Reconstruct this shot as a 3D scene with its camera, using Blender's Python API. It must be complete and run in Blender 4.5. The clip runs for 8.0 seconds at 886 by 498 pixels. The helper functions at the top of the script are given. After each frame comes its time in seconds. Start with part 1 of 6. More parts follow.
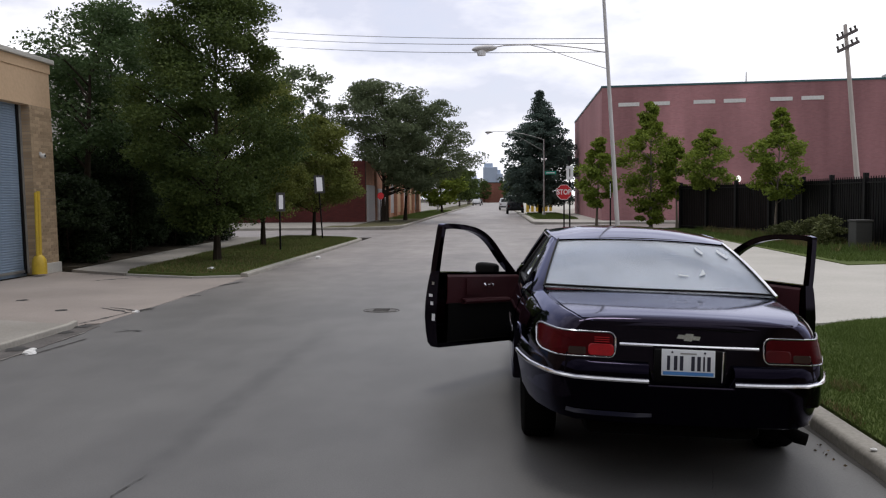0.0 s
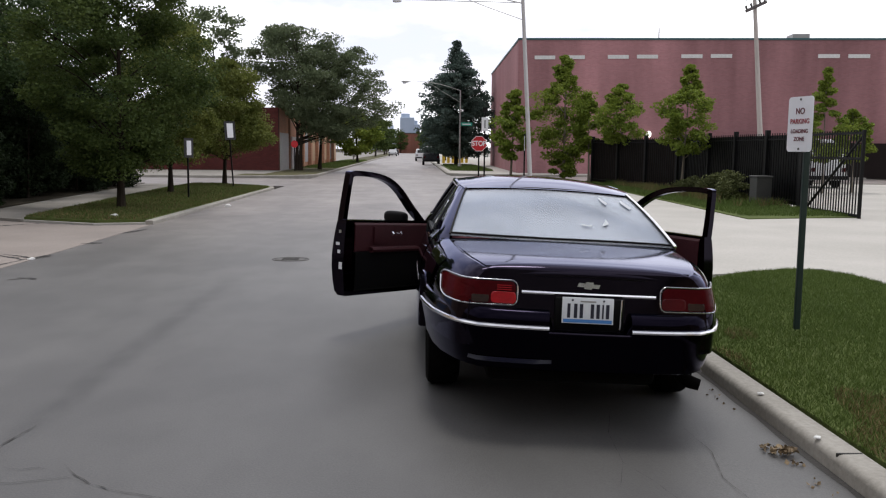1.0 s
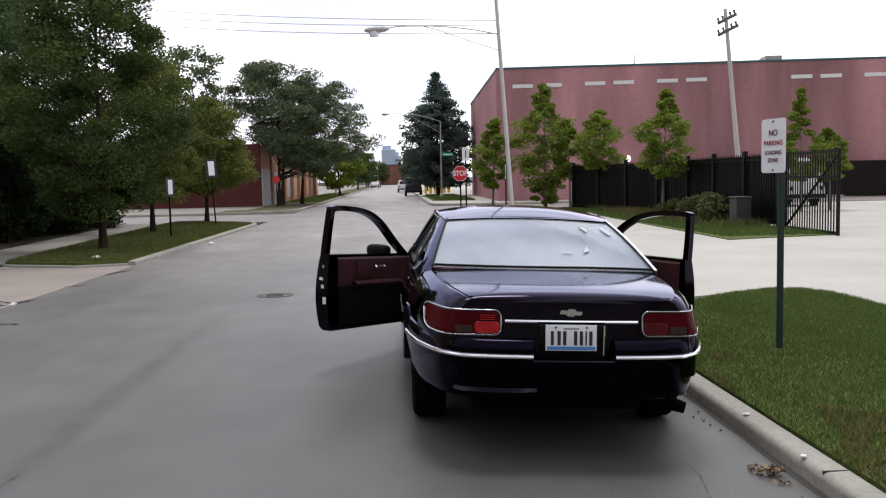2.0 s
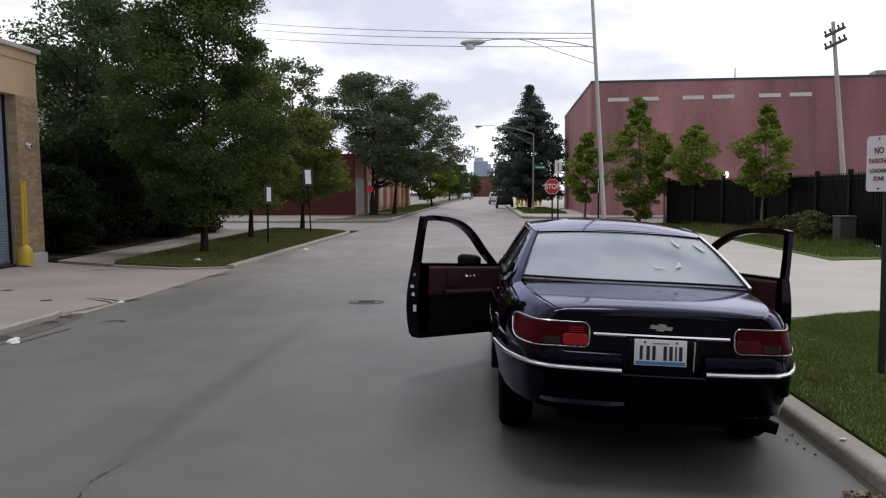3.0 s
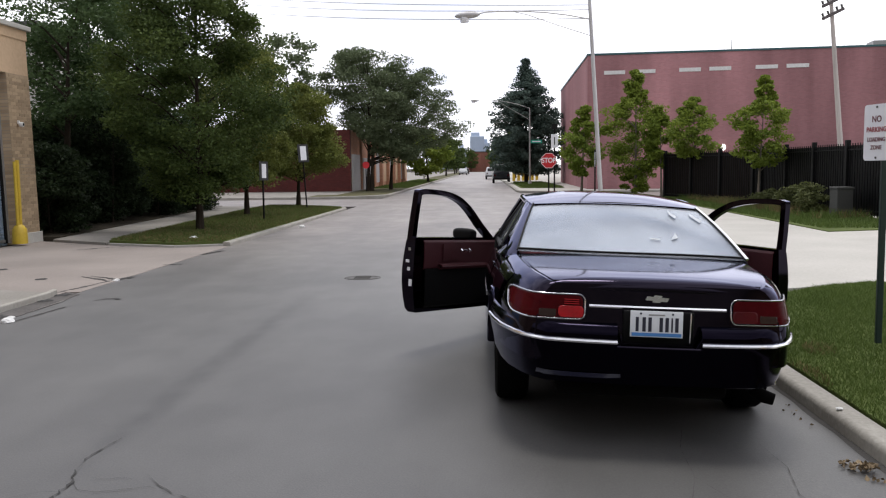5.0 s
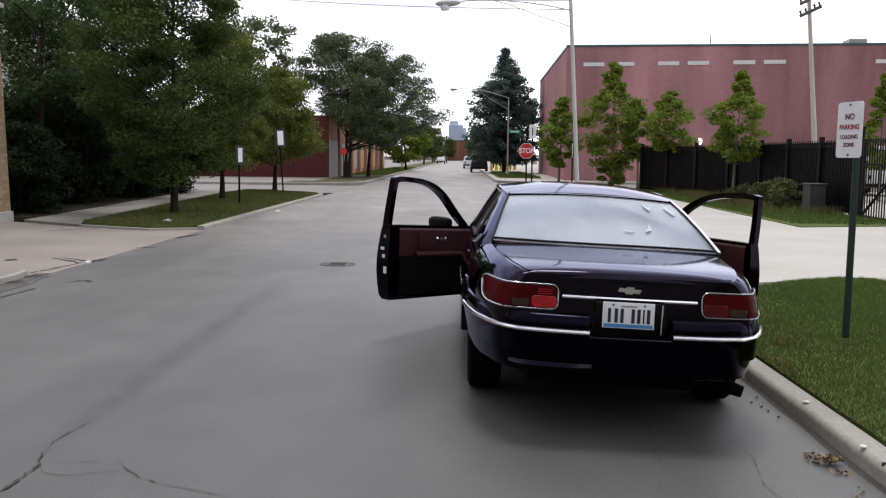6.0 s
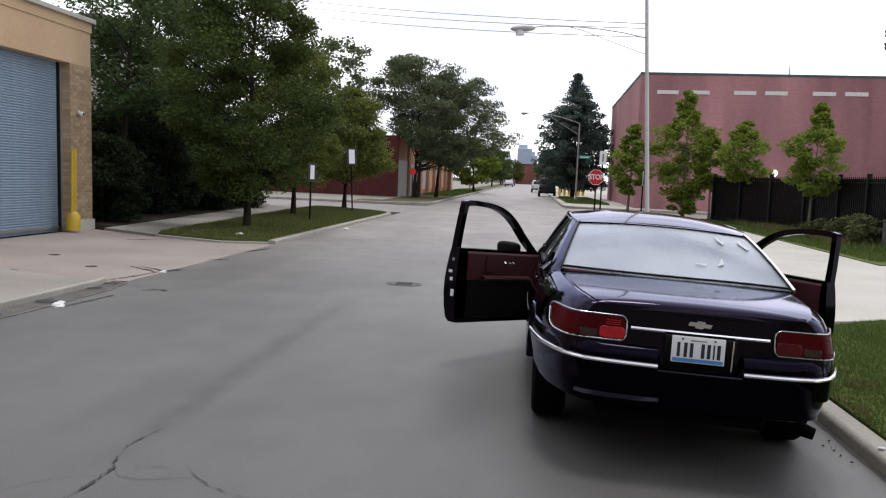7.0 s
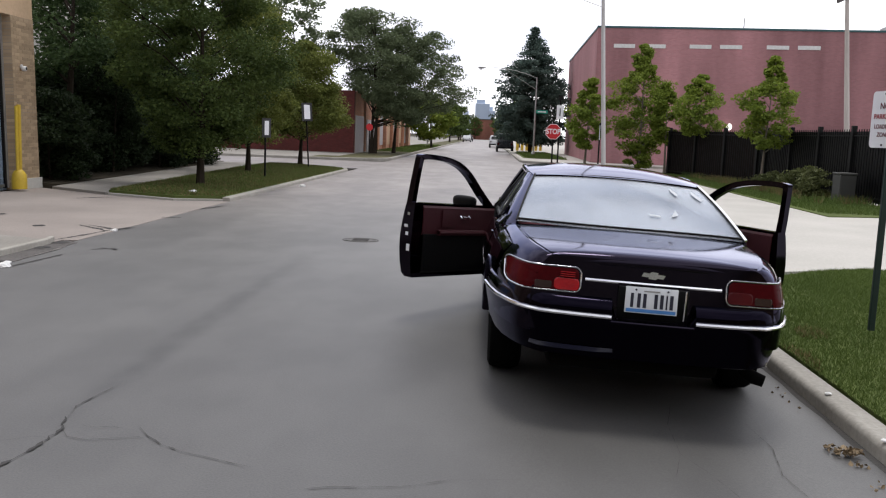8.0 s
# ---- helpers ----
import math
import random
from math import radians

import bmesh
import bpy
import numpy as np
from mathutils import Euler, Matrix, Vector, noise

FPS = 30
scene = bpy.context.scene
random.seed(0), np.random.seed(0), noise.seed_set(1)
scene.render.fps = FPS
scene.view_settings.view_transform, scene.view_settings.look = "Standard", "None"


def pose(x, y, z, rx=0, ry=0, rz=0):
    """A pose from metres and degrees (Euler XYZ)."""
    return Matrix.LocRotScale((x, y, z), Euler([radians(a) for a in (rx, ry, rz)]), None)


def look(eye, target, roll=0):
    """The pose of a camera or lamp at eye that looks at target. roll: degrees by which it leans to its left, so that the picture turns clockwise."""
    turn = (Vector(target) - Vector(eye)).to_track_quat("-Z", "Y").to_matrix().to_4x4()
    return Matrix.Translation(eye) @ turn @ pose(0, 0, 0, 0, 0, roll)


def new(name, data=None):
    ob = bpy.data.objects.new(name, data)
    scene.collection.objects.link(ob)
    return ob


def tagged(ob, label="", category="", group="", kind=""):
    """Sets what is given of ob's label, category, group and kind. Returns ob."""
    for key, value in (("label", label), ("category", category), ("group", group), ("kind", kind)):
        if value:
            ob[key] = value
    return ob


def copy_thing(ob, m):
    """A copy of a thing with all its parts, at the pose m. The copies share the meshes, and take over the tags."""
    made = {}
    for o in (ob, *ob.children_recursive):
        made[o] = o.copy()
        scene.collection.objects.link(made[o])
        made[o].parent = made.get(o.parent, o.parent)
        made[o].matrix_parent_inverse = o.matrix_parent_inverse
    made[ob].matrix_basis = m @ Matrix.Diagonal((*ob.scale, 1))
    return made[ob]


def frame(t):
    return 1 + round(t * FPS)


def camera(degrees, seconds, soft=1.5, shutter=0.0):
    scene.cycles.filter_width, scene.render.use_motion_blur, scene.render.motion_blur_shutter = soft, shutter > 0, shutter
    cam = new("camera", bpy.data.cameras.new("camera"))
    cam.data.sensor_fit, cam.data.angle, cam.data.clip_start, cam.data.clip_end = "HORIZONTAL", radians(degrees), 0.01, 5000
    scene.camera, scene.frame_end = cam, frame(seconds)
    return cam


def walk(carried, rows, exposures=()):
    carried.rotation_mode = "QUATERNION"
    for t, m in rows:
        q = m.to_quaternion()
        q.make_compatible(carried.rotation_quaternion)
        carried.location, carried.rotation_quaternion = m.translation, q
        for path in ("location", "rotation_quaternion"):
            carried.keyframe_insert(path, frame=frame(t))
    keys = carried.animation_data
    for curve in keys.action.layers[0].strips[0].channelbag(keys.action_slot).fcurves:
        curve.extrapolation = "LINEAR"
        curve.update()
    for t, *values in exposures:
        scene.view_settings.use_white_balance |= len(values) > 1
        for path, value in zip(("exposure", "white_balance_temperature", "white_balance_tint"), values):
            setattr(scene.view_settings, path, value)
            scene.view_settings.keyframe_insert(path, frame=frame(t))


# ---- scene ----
cam = camera(54.4, 8.0, soft=1.2)
EXPO = [(0.0, -0.06), (1.0, 0.2), (2.5, 0.4), (3.0, -0.10), (3.5, 0.12), (4.0, 0.38), (4.5, 0.39), (7.0, 0.37), (8.0, 0.43)]
PATH = [
    (0, (0.023, 0.318, 1.646), (-0.101, 2.311, 1.529), -0.5),
    (0.2, (0.045, 0.336, 1.638), (-0.11, 2.324, 1.482), -0.2),
    (0.3, (0.053, 0.349, 1.636), (-0.092, 2.337, 1.47), 1.0),
    (0.5, (0.046, 0.36, 1.633), (-0.076, 2.35, 1.468), 1.7),
    (0.8, (0.073, 0.367, 1.625), (0.004, 2.357, 1.439), 1.1),
    (1, (0.091, 0.372, 1.619), (0.162, 2.358, 1.389), 0.6),
    (1.2, (0.062, 0.362, 1.621), (0.150, 2.346, 1.388), -0.0),
    (2.3, (0.119, 0.315, 1.636), (0.215, 2.307, 1.491), -1.9),
    (2.5, (0.094, 0.288, 1.634), (0.131, 2.282, 1.475), -1.2),
    (2.7, (0.097, 0.276, 1.632), (0.097, 2.271, 1.496), -0.8),
    (3, (0.101, 0.257, 1.628), (-0.0, 2.25, 1.497), -0.1),
    (3.2, (0.116, 0.271, 1.622), (0.010, 2.263, 1.482), -0.7),
    (3.4, (0.131, 0.285, 1.615), (0.055, 2.272, 1.403), -1.9),
    (3.5, (0.139, 0.292, 1.612), (0.117, 2.28, 1.39), -1.1),
    (3.8, (0.122, 0.276, 1.620), (0.065, 2.266, 1.420), 0.4),
    (4, (0.11, 0.266, 1.625), (-0.095, 2.248, 1.455), 0.6),
    (4.2, (0.122, 0.264, 1.619), (-0.112, 2.244, 1.466), 0.1),
    (4.5, (0.141, 0.26, 1.61), (-0.006, 2.245, 1.418), -1.1),
    (4.7, (0.129, 0.277, 1.610), (0.029, 2.266, 1.423), -0.9),
    (5.8, (0.110, 0.318, 1.606), (0.016, 2.307, 1.418), -0.2),
    (6, (0.127, 0.305, 1.607), (0.087, 2.293, 1.393), 0.6),
    (6.2, (0.112, 0.297, 1.611), (0.119, 2.287, 1.412), 1.6),
    (6.5, (0.089, 0.286, 1.617), (0.003, 2.275, 1.421), 1.7),
    (6.8, (0.094, 0.272, 1.624), (-0.067, 2.256, 1.427), 2.6),
    (7, (0.097, 0.263, 1.628), (-0.094, 2.247, 1.46), 2.5),
    (7.2, (0.103, 0.277, 1.621), (-0.041, 2.264, 1.447), 2.9),
    (7.5, (0.113, 0.298, 1.611), (0.106, 2.286, 1.393), 4.5),
    (7.7, (0.117, 0.305, 1.610), (0.035, 2.288, 1.363), 3.8),
    (8, (0.122, 0.316, 1.608), (0.031, 2.297, 1.343), 2.2),
]
walk(cam, [(t, look(eye, target, roll)) for t, eye, target, roll in PATH], EXPO)

# ---- world, sun and exposure ----
world = bpy.data.worlds.new("world")
scene.world = world
world.use_nodes = True
wn, wl = world.node_tree.nodes, world.node_tree.links
wn.clear()
SUN_ELEV, SUN_AZ = 75.0, 5.0   # degrees; azimuth clockwise from +y
sky = wn.new("ShaderNodeTexSky")
sky.sky_type, sky.sun_disc = "NISHITA", False
sky.sun_elevation, sky.sun_rotation = radians(SUN_ELEV), radians(SUN_AZ)
sky_gain = wn.new("ShaderNodeVectorMath")
sky_gain.operation = "SCALE"
sky_gain.inputs["Scale"].default_value = 0.13
wl.new(sky.outputs[0], sky_gain.inputs[0])
wco = wn.new("ShaderNodeTexCoord")
wmap = wn.new("ShaderNodeMapping")
wmap.inputs["Scale"].default_value = (1.0, 1.0, 2.6)
wmap.inputs["Location"].default_value = (0.35, 0.1, 0.2)
wl.new(wco.outputs["Generated"], wmap.inputs[0])
cloud = wn.new("ShaderNodeTexNoise")
cloud.inputs["Scale"].default_value, cloud.inputs["Detail"].default_value, cloud.inputs["Roughness"].default_value = 2.6, 7.0, 0.55
wl.new(wmap.outputs[0], cloud.inputs["Vector"])
cover = wn.new("ShaderNodeMapRange")
cover.inputs["From Min"].default_value, cover.inputs["From Max"].default_value = 0.30, 0.50
cover.inputs["To Min"].default_value, cover.inputs["To Max"].default_value = 0.65, 1.0
wl.new(cloud.outputs["Fac"], cover.inputs["Value"])
tone = wn.new("ShaderNodeValToRGB")
tone.color_ramp.elements[0].position, tone.color_ramp.elements[0].color = 0.40, (0.68, 0.675, 0.78, 1)
tone.color_ramp.elements[1].position, tone.color_ramp.elements[1].color = 0.60, (1.20, 1.21, 1.25, 1)
wl.new(cloud.outputs["Fac"], tone.inputs[0])
wmix = wn.new("ShaderNodeMixRGB")
wl.new(cover.outputs[0], wmix.inputs[0])
wl.new(sky_gain.outputs[0], wmix.inputs[1])
wl.new(tone.outputs[0], wmix.inputs[2])
# the veiled sun makes the sky ahead brighter than the sky behind
side = wn.new("ShaderNodeVectorMath")
side.operation = "DOT_PRODUCT"
wl.new(wco.outputs["Generated"], side.inputs[0])
side.inputs[1].default_value = (0.30, 0.86, 0.40)
glow = wn.new("ShaderNodeMapRange")
glow.inputs["From Min"].default_value, glow.inputs["From Max"].default_value = -1.0, 1.0
glow.inputs["To Min"].default_value, glow.inputs["To Max"].default_value = 0.56, 1.34
wl.new(side.outputs["Value"], glow.inputs["Value"])
wgain = wn.new("ShaderNodeVectorMath")
wgain.operation = "SCALE"
wl.new(wmix.outputs[0], wgain.inputs[0]), wl.new(glow.outputs[0], wgain.inputs["Scale"])
wbg = wn.new("ShaderNodeBackground")
wbg.inputs["Strength"].default_value = 0.95
wl.new(wgain.outputs[0], wbg.inputs[0])
wout = wn.new("ShaderNodeOutputWorld")
wl.new(wbg.outputs[0], wout.inputs[0])

sun = new("sun", bpy.data.lights.new("sun", "SUN"))
sun.data.energy, sun.data.angle, sun.data.color = 1.05, radians(14), (1.0, 0.96, 0.90)
_e, _a = radians(SUN_ELEV), radians(SUN_AZ)
sun.matrix_world = look((0, 0, 30), Vector((0, 0, 30)) - Vector((math.sin(_a) * math.cos(_e), math.cos(_a) * math.cos(_e), math.sin(_e))))
scene.view_settings.exposure = 0.0


# ---- materials ----
def mat(name, col, rough=0.7, metal=0.0, col2=None, big=0.6, small=25.0, amount=0.5, bump=0.15, spec=0.5, coat=0.0, stretch=(1, 1, 1), island=0.0, tint=(1, 1, 1)):
    """Principled surface: two colours mixed by a large and a fine noise, with fine relief."""
    m = bpy.data.materials.new(name)
    m.use_nodes = True
    n, l = m.node_tree.nodes, m.node_tree.links
    b = n["Principled BSDF"]
    b.inputs["Metallic"].default_value = metal
    b.inputs["Specular IOR Level"].default_value = spec
    b.inputs["Coat Weight"].default_value = coat
    b.inputs["Specular Tint"].default_value = (*tint, 1)
    b.inputs["Coat Roughness"].default_value = 0.05
    c2 = col2 or tuple(v * 0.6 for v in col)
    co = n.new("ShaderNodeTexCoord")
    mp = n.new("ShaderNodeMapping")
    mp.inputs["Scale"].default_value = stretch
    l.new(co.outputs["Object"], mp.inputs[0])
    n1, n2 = n.new("ShaderNodeTexNoise"), n.new("ShaderNodeTexNoise")
    n1.inputs["Scale"].default_value, n1.inputs["Detail"].default_value = big, 6
    n2.inputs["Scale"].default_value, n2.inputs["Detail"].default_value = small, 4
    l.new(mp.outputs[0], n1.inputs["Vector"]), l.new(mp.outputs[0], n2.inputs["Vector"])
    add = n.new("ShaderNodeMath")
    add.operation = "MULTIPLY_ADD"
    l.new(n1.outputs["Fac"], add.inputs[0])
    add.inputs[1].default_value = 0.6
    half = n.new("ShaderNodeMath")
    half.operation, half.inputs[1].default_value = "MULTIPLY", 0.4
    l.new(n2.outputs["Fac"], half.inputs[0])
    l.new(half.outputs[0], add.inputs[2])
    rg = n.new("ShaderNodeMapRange")
    rg.inputs["From Min"].default_value, rg.inputs["From Max"].default_value = 0.5 - 0.17, 0.5 + 0.17
    rg.inputs["To Min"].default_value, rg.inputs["To Max"].default_value = 0.5 - amount / 2, 0.5 + amount / 2
    l.new(add.outputs[0], rg.inputs["Value"])
    last = rg.outputs[0]
    if island:
        g = n.new("ShaderNodeNewGeometry")
        ma = n.new("ShaderNodeMath")
        ma.operation = "MULTIPLY_ADD"
        l.new(g.outputs["Random Per Island"], ma.inputs[0])
        ma.inputs[1].default_value = island
        l.new(last, ma.inputs[2])
        sb = n.new("ShaderNodeMath")
        sb.operation, sb.inputs[1].default_value, sb.use_clamp = "SUBTRACT", island / 2, True
        l.new(ma.outputs[0], sb.inputs[0])
        last = sb.outputs[0]
    mx = n.new("ShaderNodeMixRGB")
    mx.inputs[1].default_value, mx.inputs[2].default_value = (*c2, 1), (*col, 1)
    l.new(last, mx.inputs[0])
    l.new(mx.outputs[0], b.inputs["Base Color"])
    rr = n.new("ShaderNodeMapRange")
    rr.inputs["To Min"].default_value, rr.inputs["To Max"].default_value = min(1, rough + 0.06), max(0.02, rough - 0.06)
    l.new(n2.outputs["Fac"], rr.inputs["Value"])
    l.new(rr.outputs[0], b.inputs["Roughness"])
    if bump:
        bp = n.new("ShaderNodeBump")
        bp.inputs["Strength"].default_value, bp.inputs["Distance"].default_value = bump, 0.01
        l.new(n2.outputs["Fac"], bp.inputs["Height"])
        l.new(bp.outputs[0], b.inputs["Normal"])
    return m


def brick_mat(name, c1, c2, mortar, bw=0.21, bh=0.075, axis="x", bump=0.5, stain=0.35):
    """Running bond for a wall whose length runs along axis, in metres, with stains."""
    m = bpy.data.materials.new(name)
    m.use_nodes = True
    n, l = m.node_tree.nodes, m.node_tree.links
    b = n["Principled BSDF"]
    b.inputs["Roughness"].default_value = 0.9
    b.inputs["Specular IOR Level"].default_value = 0.25
    co = n.new("ShaderNodeTexCoord")
    sp, cb = n.new("ShaderNodeSeparateXYZ"), n.new("ShaderNodeCombineXYZ")
    l.new(co.outputs["Object"], sp.inputs[0])
    l.new(sp.outputs[axis.upper()], cb.inputs[0]), l.new(sp.outputs["Z"], cb.inputs[1])
    br = n.new("ShaderNodeTexBrick")
    br.inputs["Color1"].default_value, br.inputs["Color2"].default_value, br.inputs["Mortar"].default_value = (*c1, 1), (*c2, 1), (*mortar, 1)
    br.inputs["Scale"].default_value = 1.0
    br.inputs["Mortar Size"].default_value, br.inputs["Brick Width"].default_value, br.inputs["Row Height"].default_value = 0.006, bw, bh
    l.new(cb.outputs[0], br.inputs["Vector"])
    ns = n.new("ShaderNodeTexNoise")
    ns.inputs["Scale"].default_value, ns.inputs["Detail"].default_value = 0.35, 8
    mp = n.new("ShaderNodeMapping")
    mp.inputs["Scale"].default_value = (1, 1, 0.15)
    l.new(co.outputs["Object"], mp.inputs[0])
    l.new(mp.outputs[0], ns.inputs["Vector"])
    rg = n.new("ShaderNodeMapRange")
    rg.inputs["From Min"].default_value, rg.inputs["From Max"].default_value = 0.3, 0.7
    rg.inputs["To Min"].default_value, rg.inputs["To Max"].default_value = 1 - stain, 1 + stain * 0.5
    l.new(ns.outputs["Fac"], rg.inputs["Value"])
    mu = n.new("ShaderNodeVectorMath")
    mu.operation = "SCALE"
    l.new(br.outputs["Color"], mu.inputs[0]), l.new(rg.outputs[0], mu.inputs["Scale"])
    l.new(mu.outputs[0], b.inputs["Base Color"])
    bp = n.new("ShaderNodeBump")
    bp.inputs["Strength"].default_value, bp.inputs["Distance"].default_value, bp.invert = bump, 0.008, True
    l.new(br.outputs["Fac"], bp.inputs["Height"])
    l.new(bp.outputs[0], b.inputs["Normal"])
    return m


def leaf_mat(name, dark, light):
    m = mat(name, light, 0.65, col2=dark, big=0.5, small=9, amount=0.5, bump=0, spec=0.18, island=0.34)
    n, l = m.node_tree.nodes, m.node_tree.links
    b = n["Principled BSDF"]
    tr = n.new("ShaderNodeBsdfTranslucent")
    src = b.inputs["Base Color"].links[0].from_socket
    l.new(src, tr.inputs["Color"])
    mx = n.new("ShaderNodeMixShader")
    mx.inputs[0].default_value = 0.28
    l.new(b.outputs[0], mx.inputs[1]), l.new(tr.outputs[0], mx.inputs[2])
    l.new(mx.outputs[0], n["Material Output"].inputs["Surface"])
    return m


def glass_mat(name, tint, rough=0.02, alpha=0.35):
    """Thin tinted glazing: a mirror-like coat over see-through tint."""
    m = bpy.data.materials.new(name)
    m.use_nodes = True
    n, l = m.node_tree.nodes, m.node_tree.links
    n.clear()
    t, g, f, mx, o = (n.new(k) for k in ("ShaderNodeBsdfTransparent", "ShaderNodeBsdfGlossy", "ShaderNodeFresnel", "ShaderNodeMixShader", "ShaderNodeOutputMaterial"))
    t.inputs[0].default_value = (*tint, 1)
    g.inputs["Roughness"].default_value = rough
    g.inputs["Color"].default_value = (0.92, 0.95, 1.0, 1)
    f.inputs["IOR"].default_value = 1.55
    l.new(f.outputs[0], mx.inputs[0]), l.new(t.outputs[0], mx.inputs[1]), l.new(g.outputs[0], mx.inputs[2]), l.new(mx.outputs[0], o.inputs[0])
    return m


def asphalt_mat():
    """Worn grey asphalt: fine stone grain, broad mottling and a soft dark band of old sealer along one paving joint;
    the sky sheen on the far road is painted in.
    """
    m = mat("asphalt", (0.105, 0.102, 0.096), 0.55, col2=(0.056, 0.0545, 0.0525), big=0.35, small=90, amount=1.0, bump=0.16, spec=0.85)
    n, l = m.node_tree.nodes, m.node_tree.links
    b = n["Principled BSDF"]
    src = b.inputs["Base Color"].links[0].from_socket
    co, sp = n.new("ShaderNodeTexCoord"), n.new("ShaderNodeSeparateXYZ")
    l.new(co.outputs["Object"], sp.inputs[0])

    def math_(op, a, c, clamp=False):
        k = n.new("ShaderNodeMath")
        k.operation, k.use_clamp = op, clamp
        for i, v in enumerate((a, c)):
            if isinstance(v, float):
                k.inputs[i].default_value = v
            else:
                l.new(v, k.inputs[i])
        return k.outputs[0]

    def ramp(v, f0, f1, t0, t1):
        k = n.new("ShaderNodeMapRange")
        k.interpolation_type = "SMOOTHSTEP"
        k.inputs["From Min"].default_value, k.inputs["From Max"].default_value = f0, f1
        k.inputs["To Min"].default_value, k.inputs["To Max"].default_value = t0, t1
        l.new(v, k.inputs["Value"])
        return k.outputs[0]

    def fuzz(scale, stretch):
        mp, ns = n.new("ShaderNodeMapping"), n.new("ShaderNodeTexNoise")
        mp.inputs["Scale"].default_value = stretch
        l.new(co.outputs["Object"], mp.inputs[0]), l.new(mp.outputs[0], ns.inputs["Vector"])
        ns.inputs["Scale"].default_value, ns.inputs["Detail"].default_value = scale, 5
        return ns.outputs["Fac"]

    off = math_("ADD", math_("ADD", sp.outputs["X"], 2.13), math_("MULTIPLY", math_("SUBTRACT", fuzz(1.6, (1, 1, 1)), 0.5), 0.22))
    band = ramp(math_("ABSOLUTE", off, 0.0), 0.02, 0.17, 1.0, 0.0)
    band = math_("MULTIPLY", band, math_("MULTIPLY", ramp(sp.outputs["Y"], 4.4, 5.6, 0.0, 1.0), ramp(sp.outputs["Y"], 8.0, 12.5, 1.0, 0.0)))
    band = math_("MULTIPLY", band, ramp(fuzz(5.0, (1, 0.5, 1)), 0.32, 0.62, 0.35, 1.0))
    lanes = ramp(fuzz(0.55, (1.0, 0.16, 1)), 0.32, 0.68, 0.82, 1.14)
    far_gain = ramp(sp.outputs["Y"], 4.5, 27.0, 0.76, 2.3)   # paints in the far road's sky sheen, with a darker near end
    patch = ramp(fuzz(2.2, (1, 0.6, 1)), 0.35, 0.65, 0.89, 1.09)
    gain = math_("MULTIPLY", math_("MULTIPLY", far_gain, math_("MULTIPLY", lanes, patch)), math_("SUBTRACT", 1.0, math_("MULTIPLY", band, 0.40)))
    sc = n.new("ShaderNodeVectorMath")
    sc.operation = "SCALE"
    l.new(src, sc.inputs[0]), l.new(gain, sc.inputs["Scale"])
    # a warm tint is painted in along with the far sheen
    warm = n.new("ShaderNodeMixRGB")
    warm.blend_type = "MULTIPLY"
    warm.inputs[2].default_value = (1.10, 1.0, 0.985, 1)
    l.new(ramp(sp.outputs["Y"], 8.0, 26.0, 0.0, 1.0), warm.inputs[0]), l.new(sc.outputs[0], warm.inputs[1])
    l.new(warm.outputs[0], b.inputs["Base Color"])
    return m


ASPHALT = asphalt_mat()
APRON = mat("apron_asphalt", (0.325, 0.286, 0.258), 0.9, col2=(0.212, 0.188, 0.173), big=0.5, small=40, amount=0.9, bump=0.3, spec=0.2)
CONCRETE = mat("concrete", (0.50, 0.48, 0.44), 0.9, col2=(0.36, 0.345, 0.31), big=0.4, small=35, amount=0.9, bump=0.2, spec=0.25)
GUTTER = mat("gutter_asphalt", (0.135, 0.126, 0.120), 0.92, col2=(0.075, 0.070, 0.067), big=2.5, small=30, amount=1.0, bump=0.7, spec=0.15)
KERB = mat("kerb_concrete", (0.375, 0.358, 0.320), 0.9, col2=(0.25, 0.234, 0.205), big=1.5, small=30, amount=1.0, bump=0.4, spec=0.2)
OLDWALK = mat("old_concrete", (0.31, 0.292, 0.265), 0.92, col2=(0.20, 0.188, 0.168), big=0.7, small=35, amount=1.0, bump=0.3, spec=0.2)
SOIL = mat("soil", (0.06, 0.05, 0.036), 0.95, col2=(0.03, 0.026, 0.018), big=0.8, small=20, amount=1.0, bump=0.5, spec=0.1)
TURF = mat("turf", (0.108, 0.136, 0.042), 0.95, col2=(0.068, 0.088, 0.028), big=0.9, small=30, amount=1.0, bump=0.6, spec=0.1)
WORN_TURF = mat("worn_turf", (0.115, 0.112, 0.058), 0.95, col2=(0.070, 0.062, 0.036), big=0.9, small=20, amount=1.0, bump=0.6, spec=0.1)
GRASS = leaf_mat("grass_blade", (0.066, 0.104, 0.024), (0.118, 0.164, 0.040))
DRYGRASS = mat("dry_grass", (0.22, 0.17, 0.08), 0.9, col2=(0.12, 0.10, 0.05), big=0.9, small=6, amount=1.0, bump=0, spec=0.1, island=0.6)
TAN_BRICK = brick_mat("tan_brick", (0.58, 0.435, 0.285), (0.40, 0.295, 0.19), (0.34, 0.295, 0.235), axis="y", bump=0.7)
TAN_STUCCO = mat("tan_lintel_brick", (0.64, 0.46, 0.30), 0.9, col2=(0.50, 0.355, 0.225), big=0.5, small=14, amount=0.9, bump=0.3, spec=0.2)
RED_BRICK = brick_mat("red_brick", (0.420, 0.206, 0.216), (0.366, 0.179, 0.188), (0.365, 0.220, 0.228), axis="x", bump=0.2, stain=0.46)
